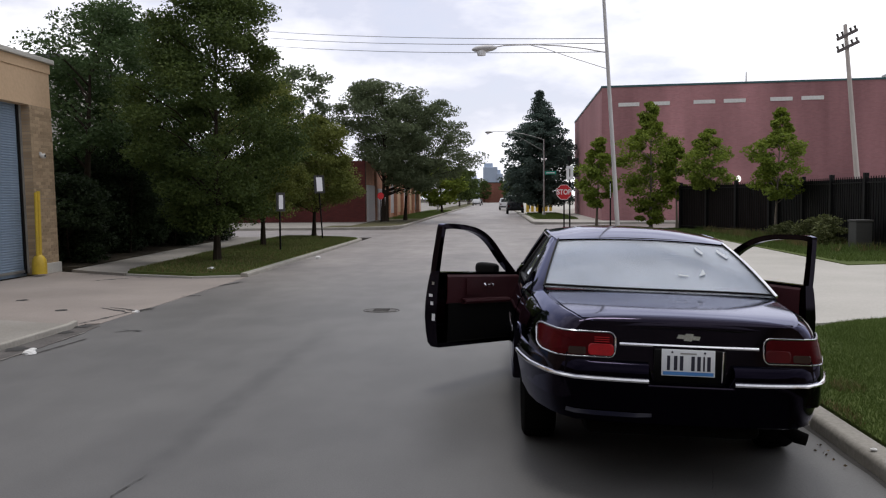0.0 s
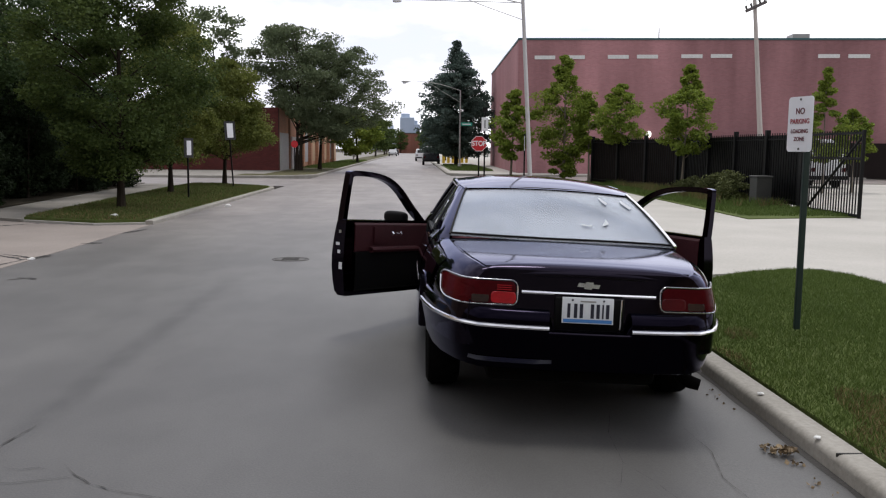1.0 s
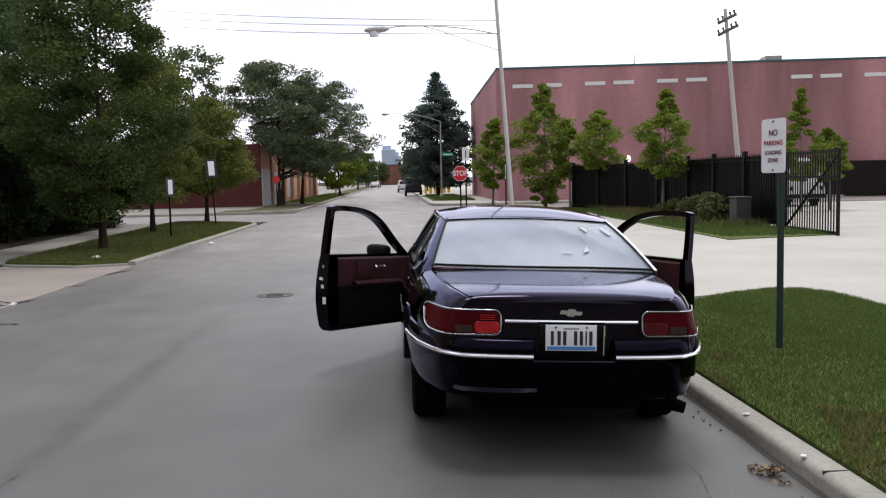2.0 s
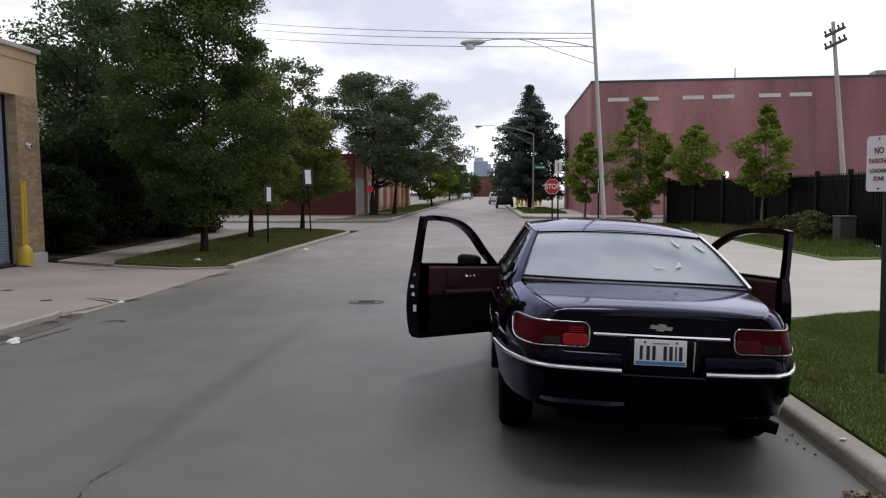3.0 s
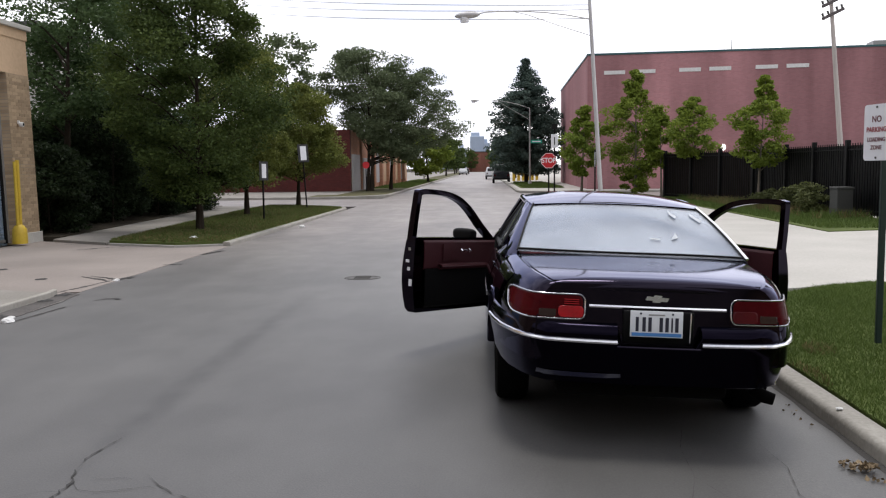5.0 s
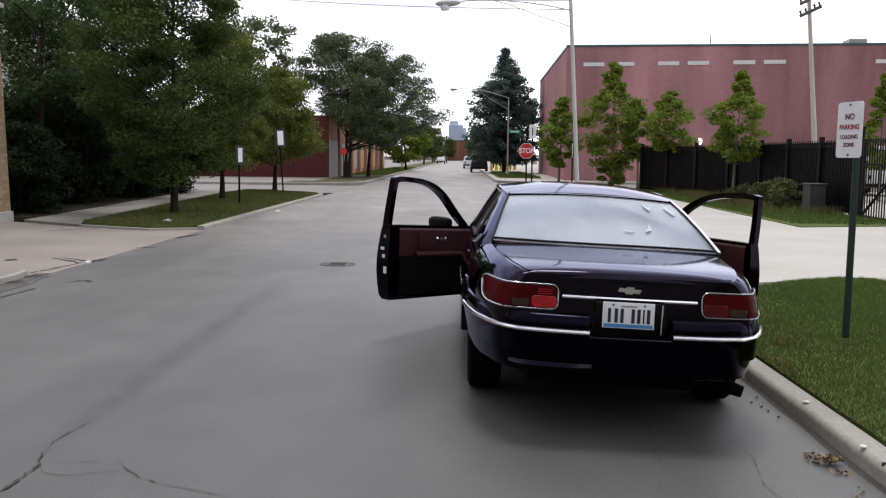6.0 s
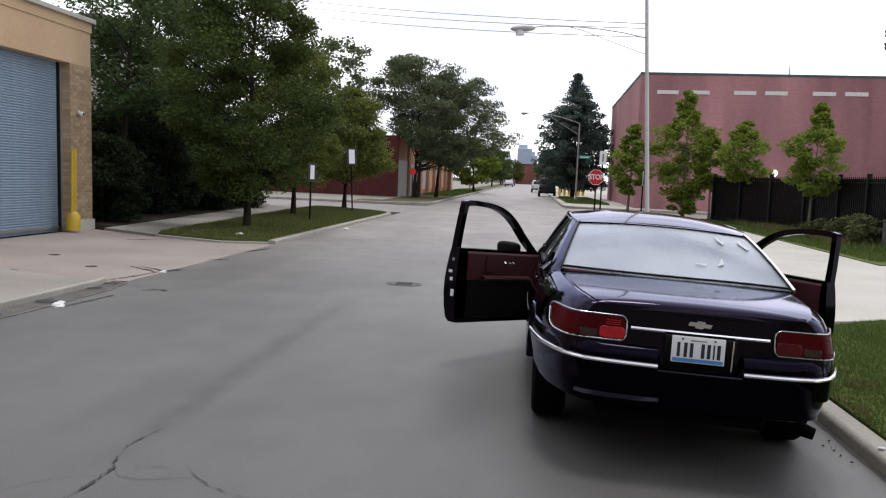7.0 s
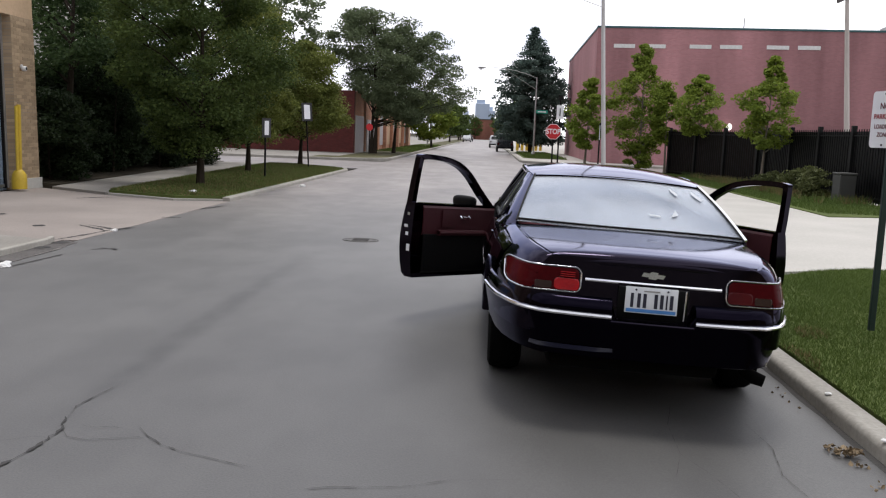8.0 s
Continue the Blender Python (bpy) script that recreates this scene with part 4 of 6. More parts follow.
def tree(m, label, h, r, clear, leaf, material, seed, n_clump=70, per=110, trunk=0.12, shape="round", stems=1, crown_c=(0, 0), clump=0.62, group="", name="tree", bark=None, prof=None):
    """Tapered trunk, limbs that end in clumps of leaves, and an uneven crown that leans from crown_c[0] to crown_c[1] along x."""
    rng = np.random.default_rng(seed)
    t = thing(name, m, label, "tree", group)
    cents, spr = [], []
    lean = Vector((rng.normal() * 0.03, rng.normal() * 0.03, 1))
    bm = bmesh.new()
    for s_ in range(stems):
        off = Vector((rng.normal() * 0.12 * (stems > 1), rng.normal() * 0.12 * (stems > 1), 0))
        pts = [off + Vector((lean.x * z * (1 + 2 * (stems > 1) * rng.random()), lean.y * z, z)) for z in np.linspace(0, h * 0.8, 7)]
        tube(bm, pts, [trunk * (1.35 if i == 0 else 1) * (1 - 0.8 * i / 6) for i in range(7)], 9)
    hh = h - clear
    for i in range(n_clump):
        a = rng.random() * 2 * math.pi
        f = (i + 0.5) / n_clump
        z = clear + hh * f
        if shape == "round":
            w = math.sin(math.pi * (0.10 + 0.87 * f)) ** 0.6
        else:
            w = math.sin(math.pi * (0.2 + 0.75 * f)) ** 0.5 * (0.8 + 0.3 * f)
        if prof:
            w = float(np.interp(f, [q[0] for q in prof], [q[1] for q in prof]))
        w *= 0.78 + 0.35 * rng.random()
        rad = r * w * math.sqrt(rng.random() * 0.75 + 0.25)
        c = Vector((math.cos(a) * rad, math.sin(a) * rad, z)) + Vector((lean.x * z + crown_c[0] + (crown_c[1] - crown_c[0]) * f, lean.y * z, 0))
        cents.append(tuple(c)), spr.append(clump * (0.65 + 0.7 * rng.random()) * (min(1.0, 0.35 + 0.7 * w) if prof else 1.0))
        if i % 3 == 0:
            z0 = max(clear * 0.75, z - rad * 0.7)
            b0 = Vector((lean.x * z0, lean.y * z0, min(z0, h * 0.75)))
            mid = b0.lerp(c, 0.5) + Vector((0, 0, 0.08 * rad))
            tube(bm, [b0, mid, c], [trunk * 0.42 * (1 - 0.6 * f), trunk * 0.25 * (1 - 0.5 * f), 0.012], 5)
    part("trunk", bm, bark or BARK, t, smooth=True)
    me = leaves_mesh("crown", cents, [v * 0.93 for v in spr], per, leaf, rng, 0.52)
    link("crown", me, material, t)
    return t


def spruce(m, label, h, r, seed):
    """Straight trunk with whorls of drooping boughs that carry needle tufts."""
    rng = np.random.default_rng(seed)
    t = thing("spruce", m, label, "tree")
    bm = bmesh.new()
    tube(bm, [(0, 0, z) for z in np.linspace(0, h * 0.97, 8)], [0.2 * (1 - 0.93 * i / 7) for i in range(8)], 9)
    cents, spr = [], []
    for k in range(20):
        f = k / 19
        for b in range(13 if f < 0.7 else 8):
            z = 1.2 + (h - 1.4) * min(1.0, f + 0.05 * rng.random() * (f < 0.95))
            a = 2 * math.pi * (b / 11 + rng.random() * 0.1) + k * 0.7
            L = r * float(np.interp((z - 1.2) / (h - 1.2), [0, 0.2, 0.45, 0.6, 0.77, 0.9, 1], [0.86, 1.0, 0.97, 0.84, 0.44, 0.2, 0.06])) * (0.72 + 0.42 * rng.random())
            d = Vector((math.cos(a), math.sin(a), 0))
            tip = d * L + Vector((0, 0, z - 0.10 * L + 0.06 * L * L / r))
            tube(bm, [Vector((0, 0, z)), d * L * 0.5 + Vector((0, 0, z - 0.13 * L)), tip], [0.03, 0.02, 0.008], 4)
            for s in np.arange(0.3, 1.01, max(0.14, 0.30 / max(L, 0.3))):
                cents.append(tuple(Vector((0, 0, z)).lerp(tip, s) + Vector((rng.normal() * 0.1, rng.normal() * 0.1, -0.08 * L * (1 - s)))))
                spr.append(0.34 + 0.34 * (1 - f) * (1.1 - s))
    part("trunk", bm, BARK, t, smooth=True)
    link("crown", leaves_mesh("crown", cents, spr, 40, 0.16, rng, 0.85), NEEDLE, t)
    return t


street = "street trees along the verge"
tree(pose(-7.1, 21.9, 0.09), "leafy green street tree in the grass verge", 7.2, 1.0, 0.95, 0.062, LEAF, 11, 150, 560, 0.085, group=street, prof=((0, 0.9), (0.12, 1.5), (0.3, 2.15), (0.55, 2.1), (0.75, 1.7), (0.9, 1.1), (1, 0.4)))
tree(pose(-7.85, 29.0, 0.09), "leafy green street tree in the grass verge", 5.7, 1.5, 1.12, 0.066, LEAF_AMBER, 12, 95, 480, 0.08, group=street)
tree(pose(-7.6, 35.95, 0.09), "leafy green street tree near the corner", 4.9, 1.0, 1.35, 0.074, LEAF_AMBER, 13, 95, 400, 0.085, group=street, prof=((0, 1.1), (0.25, 1.8), (0.5, 1.6), (0.8, 0.95), (1, 0.3)))
wood = "dense trees behind the pavement"
for i, (x, y, h, r) in enumerate(((-11.3, 23.4, 6.7, 1.7), (-12.0, 27.0, 7.6, 2.1), (-12.2, 30.5, 7.8, 2.4), (-15.5, 25.0, 5.0, 2.2), (-13.2, 34.0, 7.6, 2.6), (-16.5, 30.0, 3.3, 2.0))):
    tree(pose(x, y, 0.1), "tall dark green tree in a dense thicket", h, r, (2.9, 2.6, 0.9, 0.9, 0.9, 0.9)[i], 0.088, LEAF_DARK, 30 + i, (34, 66, 80, 84, 84, 50)[i], 270, 0.13, clump=0.72, group=wood)
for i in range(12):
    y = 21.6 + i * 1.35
    tree(pose(-10.85 - 0.5 * (i % 3) - 0.05 * i, y, 0.1), "undergrowth shrub beside the pavement, leaves coloured shade-dark", (2.1 if i < 3 else 2.4 + 0.5 * (i % 4)), 1.1, 0.1, 0.08, LEAF_SHADED, 60 + i, 32, 330, 0.03, clump=0.5, group="undergrowth shrubs", name="shrub")
# deep row added to keep light from passing through the thicket
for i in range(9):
    tree(pose(-14.2 - 0.9 * (i % 2), 21.8 + i * 1.7, 0.1), "tall shrub deep in the thicket, leaves coloured shade-dark", 2.7 + 0.3 * (i % 3), 1.4, 0.1, 0.14, LEAF_SHADED, 160 + i, 36, 200, 0.04, clump=0.6, group="undergrowth shrubs", name="shrub")
locust = "large trees beyond the side street"
tree(pose(-7.6, 58.5, 0.1), "large spreading honey locust with feathery leaves", 9.2, 1.0, 2.2, 0.12, LEAF_GREY, 81, 150, 330, 0.13, group=locust, stems=2, clump=0.86, crown_c=(2.0, -0.4), prof=((0, 1.0), (0.2, 2.2), (0.5, 3.3), (0.82, 3.6), (1, 2.4)))
tree(pose(-6.5, 61.8, 0.1), "large spreading honey locust with feathery leaves", 8.0, 1.0, 2.9, 0.12, LEAF_GREY, 82, 120, 160, 0.12, group=locust, clump=0.8, crown_c=(1.8, 0.9), prof=((0, 1.8), (0.2, 3.8), (0.5, 4.4), (0.8, 3.0), (1, 1.6)))
tree(pose(-13.0, 60.0, 0.1), "tall grey-green tree behind the corner", 10.6, 2.5, 3.2, 0.18, LEAF_GREY, 83, 60, 110, 0.15, "wide", clump=0.8, group=locust)
tree(pose(-5.75, 92, 0.1), "small rounded green street tree", 5.4, 2.4, 1.0, 0.26, LEAF_LIGHT, 84, 60, 90, 0.12, clump=0.8)
for i, (x, y, h, r) in enumerate(((-7.0, 165, 7, 3), (4.5, 120, 6, 2.6), (4.4, 175, 7, 3), (-7, 215, 8, 4), (4.6, 235, 8, 4), (-15, 290, 9, 6), (-8.5, 262, 7, 3.6), (-4.4, 316, 7.5, 2.6), (5.6, 312, 8.5, 3.2), (-7.2, 236, 6, 2.6))):
    tree(pose(x, y, 0.1), "distant green street tree", h, r, 1.5, 0.4, LEAF, 90 + i, 40, 60, 0.15, clump=1.1, group="distant street trees")
spruce(pose(4.05, 80, 0.1), "tall dark blue-green spruce on the corner", 11.3, 3.3, 101)
young = "young trees along the black fence"
tree(pose(7.42, 42.2, 0.1), "young bright green tree with low dense foliage", 6.0, 1.0, 0.3, 0.10, LEAF_LIGHT, 111, 96, 190, 0.08, group=young, bark=YOUNG_BARK, clump=0.5, prof=((0, 0.35), (0.12, 0.75), (0.3, 1.15), (0.5, 1.4), (0.66, 1.2), (0.77, 0.55), (0.9, 0.38), (1, 0.1)))
tree(pose(4.85, 42.4, 0.1), "young bright green tree beside the pole", 4.3, 1.0, 1.1, 0.12, LEAF_LIGHT, 115, 40, 170, 0.07, group=young, bark=YOUNG_BARK, clump=0.5, prof=((0, 0.3), (0.25, 0.85), (0.6, 0.8), (0.85, 0.35), (1, 0.1)))
tree(pose(9.4, 38.4, 0.1), "young bright green tree with a thin trunk", 4.4, 1.0, 1.9, 0.09, LEAF_LIGHT, 112, 52, 190, 0.06, group=young, bark=YOUNG_BARK, clump=0.42, prof=((0, 0.5), (0.15, 0.95), (0.45, 1.05), (0.7, 0.75), (0.88, 0.35), (1, 0.08)))
tree(pose(9.6, 30.7, 0.1), "young bright green tree with yellowing tips", 4.5, 1.0, 1.45, 0.085, LEAF_LIGHT, 113, 56, 180, 0.05, group=young, bark=YOUNG_BARK, clump=0.38, prof=((0, 0.4), (0.14, 0.8), (0.38, 1.05), (0.58, 1.0), (0.70, 0.5), (0.85, 0.26), (1, 0.08)))
tree(pose(8.45, 41.2, 0.1), "young green tree against the brick building", 4.2, 1.0, 1.4, 0.12, LEAF_LIGHT, 114, 34, 150, 0.06, group=young, bark=YOUNG_BARK, clump=0.45, prof=((0, 0.3), (0.3, 0.55), (0.7, 0.5), (1, 0.1)))
tree(pose(15.8, 33.0, 0.1), "young green tree inside the car park", 4.7, 1.0, 1.2, 0.09, LEAF_LIGHT, 116, 44, 170, 0.05, group=young, bark=YOUNG_BARK, clump=0.4, prof=((0, 0.7), (0.25, 1.0), (0.42, 0.75), (0.6, 0.32), (0.8, 0.22), (1, 0.08)))
tree(pose(17.2, 33.5, 0.1), "young green tree inside the car park", 3.2, 1.0, 1.2, 0.10, LEAF_LIGHT, 117, 28, 160, 0.05, group=young, bark=YOUNG_BARK, clump=0.4, prof=((0, 0.4), (0.4, 0.75), (0.75, 0.5), (1, 0.1)))


# ---- parked car ----
PAINT = mat("car_paint_black_plum", (0.023, 0.0195, 0.029), 0.06, 1.0, col2=(0.016, 0.0135, 0.021), big=1.2, small=60, amount=0.8, bump=0.0, spec=0.5, tint=(0.82, 0.84, 1.0))
BUMPER = mat("bumper_paint", (0.007, 0.006, 0.011), 0.12, 1.0, col2=(0.005, 0.004, 0.008), big=1.5, small=40, amount=0.8, bump=0.02, spec=0.5, tint=(0.86, 0.87, 1.0))
CHROME = mat("chrome", (0.90, 0.90, 0.92), 0.18, 1.0, col2=(0.70, 0.70, 0.73), big=5, small=40, amount=0.7, bump=0.0)
LAMP_TRIM = mat("lamp_trim", (0.62, 0.62, 0.65), 0.25, 1.0, col2=(0.42, 0.42, 0.45), big=5, small=40, amount=0.7, bump=0.0)
SKY_STRIP = mat("bumper_sky_strip", (0.006, 0.006, 0.018), 0.3, col2=(0.003, 0.003, 0.009), big=5, small=40, amount=0.9, bump=0.05, spec=0.25)
RUBBER = mat("tyre_rubber", (0.0045, 0.0045, 0.0045), 0.85, col2=(0.0025, 0.0025, 0.0025), big=6, small=60, amount=0.8, bump=0.2, spec=0.04)
TRIM_BLACK = mat("black_trim", (0.0035, 0.0035, 0.004), 0.6, col2=(0.0025, 0.0025, 0.0025), big=5, small=50, amount=0.8, bump=0.1, spec=0.15)
UNDER = mat("underside_dark", (0.004, 0.0035, 0.003), 0.95, col2=(0.002, 0.002, 0.002), big=3, small=20, amount=0.8, bump=0.3, spec=0.1)
MAROON_TRIM = mat("maroon_vinyl", (0.060, 0.011, 0.016), 0.6, col2=(0.035, 0.007, 0.010), big=4, small=80, amount=0.8, bump=0.2, spec=0.3)
MAROON_CLOTH = mat("maroon_cloth", (0.13, 0.03, 0.04), 0.9, col2=(0.08, 0.02, 0.028), big=4, small=90, amount=0.8, bump=0.3, spec=0.2)
LENS_RED = mat("lens_dark_red", (0.072, 0.005, 0.007), 0.12, col2=(0.042, 0.004, 0.005), big=4, small=30, amount=0.8, bump=0.02, spec=0.03)
LENS_DEEP = mat("lens_mid_red", (0.082, 0.006, 0.008), 0.2, col2=(0.055, 0.005, 0.007), big=6, small=40, amount=0.8, bump=0.03, spec=0.2)
LENS_LIT = mat("lens_red_lit", (0.44, 0.010, 0.015), 0.2, col2=(0.22, 0.010, 0.013), big=6, small=40, amount=0.8, bump=0.03, spec=0.3)
LENS_SMOKE = mat("lens_smoked", (0.036, 0.020, 0.016), 0.15, col2=(0.024, 0.014, 0.012), big=6, small=40, amount=0.8, bump=0.02, spec=0.3)
PLATE_WHITE = mat("plate_white", (0.74, 0.76, 0.78), 0.4, col2=(0.62, 0.65, 0.68), big=8, small=60, amount=0.6, bump=0.0)
PLATE_BLUE = mat("plate_blue", (0.07, 0.24, 0.56), 0.4, col2=(0.05, 0.18, 0.45), big=8, small=60, amount=0.6, bump=0.0)
PLATE_INK = mat("plate_ink", (0.02, 0.02, 0.04), 0.5, bump=0.0)
ALLOY = mat("wheel_cover", (0.45, 0.45, 0.46), 0.35, 0.8, bump=0.05)


def car_glass(name, tint, haze):
    """Thin glazing with a pale film of haze that also stands in for sky reflections."""
    m = glass_mat(name, tint)
    n, l = m.node_tree.nodes, m.node_tree.links
    out = [k for k in n if k.type == "OUTPUT_MATERIAL"][0]
    src = out.inputs[0].links[0].from_socket
    d = n.new("ShaderNodeBsdfDiffuse")
    d.inputs[0].default_value = (0.63, 0.66, 0.715, 1)
    ns = n.new("ShaderNodeTexNoise")
    ns.inputs["Scale"].default_value = 1.7
    co = n.new("ShaderNodeTexCoord")
    l.new(co.outputs["Object"], ns.inputs["Vector"])
    rg = n.new("ShaderNodeMapRange")
    rg.inputs["From Min"].default_value, rg.inputs["From Max"].default_value = 0.3, 0.7
    rg.inputs["To Min"].default_value, rg.inputs["To Max"].default_value = haze * 0.45, haze * 1.55
    l.new(ns.outputs["Fac"], rg.inputs["Value"])
    mx = n.new("ShaderNodeMixShader")
    l.new(rg.outputs[0], mx.inputs[0]), l.new(src, mx.inputs[1]), l.new(d.outputs[0], mx.inputs[2])
    l.new(mx.outputs[0], out.inputs[0])
    return m


LIGHT_MARK = mat("light_mark", (0.54, 0.57, 0.60), 0.5, col2=(0.40, 0.43, 0.46), big=20, small=80, amount=0.9, bump=0)
GLASS_REAR = car_glass("rear_glass", (0.88, 0.92, 0.93), 0.20)
GLASS_SIDE = car_glass("side_glass", (0.45, 0.48, 0.48), 0.05)
GLASS_FRONT = car_glass("front_glass", (0.80, 0.84, 0.84), 0.08)

CAR_ROLL = 2.4
ROLLED = Matrix.Translation((0, 0, 0.3)) @ pose(0, 0, 0, 0, CAR_ROLL, 0) @ Matrix.Translation((0, 0, -0.3))
car = thing("car", pose(1.092, 5.06, 0), "black plum sedan with both front doors open, parked at the kerb", "car")


def leaned(bm):
    """Turns a mesh with the leaning body."""
    bmesh.ops.transform(bm, matrix=ROLLED, verts=bm.verts)
    return bm


def cpart(name, bm, material, parent=None, label="", smooth=True, rolled=True):
    """A part of the car; the body leans a little towards the kerb."""
    if rolled:
        bmesh.ops.transform(bm, matrix=ROLLED, verts=bm.verts)
    return part(name, bm, material, parent or car, label, smooth=smooth)


def grid(rows, bm=None, close=False, flip=False):
    bm = bm or bmesh.new()
    vs = [[bm.verts.new(p) for p in r] for r in rows]
    n = len(rows[0])
    for a, b in zip(vs, vs[1:]):
        for k in range(n if close else n - 1):
            q = (a[k], a[(k + 1) % n], b[(k + 1) % n], b[k])
            bm.faces.new(q[::-1] if flip else q)
    return bm


def solid(bm, t):
    """Gives a surface a thickness."""
    bmesh.ops.recalc_face_normals(bm, faces=bm.faces)
    bmesh.ops.solidify(bm, geom=bm.faces[:] + bm.edges[:] + bm.verts[:], thickness=t)
    bmesh.ops.recalc_face_normals(bm, faces=bm.faces)
    return bm


HWY = [0.22, 0.24, 0.28, 0.34, 0.45, 0.62, 0.9, 1.25, 2.0, 2.6, 3.7, 4.5, 4.9, 5.15, 5.28, 5.33]
HWX = [0.70, 0.745, 0.775, 0.80, 0.84, 0.882, 0.918, 0.95, 0.975, 0.975, 0.97, 0.955, 0.93, 0.86, 0.76, 0.66]
REAR_AXLE, FRONT_AXLE, WHEEL_R = 1.22, 4.22, 0.335


def body_hw(y):
    return float(np.interp(y, HWY, HWX))


def deck_z(y):
    return float(np.interp(y, [0.22, 0.32, 0.65, 1.25, 2.0, 3.9, 4.4, 5.0, 5.33], [0.925, 0.945, 0.965, 0.985, 0.985, 0.985, 0.95, 0.87, 0.76]))


def arch_z(y):
    z = 0.26
    for a in (REAR_AXLE, FRONT_AXLE):
        d = 0.40 ** 2 - (y - a) ** 2
        if d > 0:
            z = max(z, 0.33 + math.sqrt(d))
    return z


def warp(x, y, z):
    """Bows the tail in plan and leans its upper half forward."""
    w = max(0.0, 1 - (y - 0.22) / 0.75) ** 1.5
    return Vector((x, y - 0.055 * (1 - min(1, (x / 0.9) ** 2)) * w + max(0.0, z - 0.66) * 0.20 * w, z))


PROF = [(0.86, 0.26), (0.965, 0.28), (0.995, 0.40), (1.0, 0.54), (0.998, 0.66), (0.985, 0.76), (0.955, 0.85), (0.915, 0.915), (0.87, 0.955), (0.82, 0.975)]


def side_point(y, j, sgn):
    f, z = PROF[j]
    zt = deck_z(y)
    z = z if z < 0.5 else 0.5 + (z - 0.5) * (zt - 0.5) / 0.985 * (0.985 / 0.485)
    z = max(z, min(arch_z(y), 0.745 + 0.02 * j)) if arch_z(y) > 0.3 else z
    if y < 0.9:
        z = max(z, 0.47)
    return warp(sgn * body_hw(y) * f, y, z)


def side_surface(ys, js, sgn):
    return grid([[side_point(y, j, sgn) for j in js] for y in ys], flip=sgn > 0)


rear_ys = [0.22, 0.23, 0.245, 0.265, 0.3, 0.34, 0.4, 0.48, 0.6, 0.72, 0.84] + [0.92 + i * 0.05 for i in range(17)] + [1.85, 2.1, 2.35, 2.60]
front_ys = [3.73, 3.8] + [3.86 + i * 0.05 for i in range(17)] + [4.75, 4.9, 5.05, 5.15, 5.22, 5.28, 5.33]
for sgn in (-1, 1):
    cpart("quarter_panel", solid(side_surface([y for y in rear_ys if y <= 1.72], range(10), sgn), 0.02), PAINT)
    cpart("rear_door", solid(side_surface([1.73, 1.78, 1.85, 2.0, 2.2, 2.4, 2.595], range(1, 10), sgn), 0.04), PAINT)
    cpart("fender", solid(side_surface(front_ys, range(10), sgn), 0.02), PAINT)
    bm = bmesh.new()
    box(bm, sgn * 0.80 - 0.0, sgn * 0.955, 1.7, 3.75, 0.25, 0.385, bevel=0.02)
    cpart("sill", bm, PAINT)
    bm = grid([[Vector((sgn * (body_hw(y) + 0.004), y, z)) for z in (0.60, 0.615, 0.63)] for y in (1.76, 2.1, 2.58)])
    cpart("side_moulding", solid(bm, 0.012), CHROME)
# tail panel, boot lid and bonnet
cols = [-1, -0.85, -0.6, -0.3, 0, 0.3, 0.6, 0.85, 1]
rows = []
for j in range(10):
    p = side_point(0.22, j, 1)
    f, z = PROF[j]
    zz = p.z
    rows.append([warp(c * body_hw(0.22) * f, 0.22, zz) for c in cols])
cpart("tail_panel", solid(grid(rows), 0.015), PAINT)
deck_ys = [0.22, 0.25, 0.3, 0.37, 0.46, 0.6, 0.85, 1.1, 1.27]


def deck_row(y, wid=1.0, lift=0.0):
    e = body_hw(y) * 0.82 * wid
    return [warp(c * e, y, deck_z(y) + (0.975 - 0.985) + 0.018 * (1 - c * c) + lift) for c in [k / 8 - 1 for k in range(17)]]


cpart("rear_deck", solid(grid([deck_row(y) for y in deck_ys]), 0.015), PAINT)
lid = grid([deck_row(y, 0.97, 0.006) for y in deck_ys[1:-1]])
cpart("boot_lid", solid(lid, 0.014), PAINT)
lip = grid([[warp(c * 0.62, 0.222 - (d + 0.012) * (1 - abs(c) ** 4), z - 0.018 * c * c - 0.03 * c ** 6) for c in [k / 8 - 1 for k in range(17)]] for d, z in ((-0.006, 0.868), (0.001, 0.885), (0.004, 0.905), (0.0, 0.922), (-0.012, 0.936), (-0.032, 0.946), (-0.062, 0.953), (-0.10, 0.956))])
cpart("boot_lip", solid(lip, 0.004), PAINT)
cpart("bonnet", solid(grid([[warp(c * body_hw(y) * 0.82, y, deck_z(y) - 0.01 + 0.025 * (1 - c * c)) for c in [k / 6 - 1 for k in range(13)]] for y in (3.98, 4.1, 4.4, 4.8, 5.1, 5.25, 5.33)]), 0.015), PAINT)
cpart("nose", solid(grid([[Vector((c * body_hw(5.33) * f, 5.33, min(z, 0.76))) for c in cols] for f, z in PROF]), 0.015), PAINT)


# glasshouse
def lerp(a, b, t):
    return Vector(a).lerp(Vector(b), t)


US = [k / 8 - 1 for k in range(17)]


def rear_glass_pt(u, v):
    w = max(0.0, u) ** 3
    a = Vector((0.765 * u + 0.035 * w, 1.20 + 0.10 * u * u - 0.05 * w, 0.995 - 0.012 * w))
    b = Vector((0.625 * u, 1.93 + 0.09 * u * u, 1.325 - 0.03 * u * u))
    p = a.lerp(b, v)
    p.z += 0.03 * v * (1 - v) * 4 * 0.6
    return p


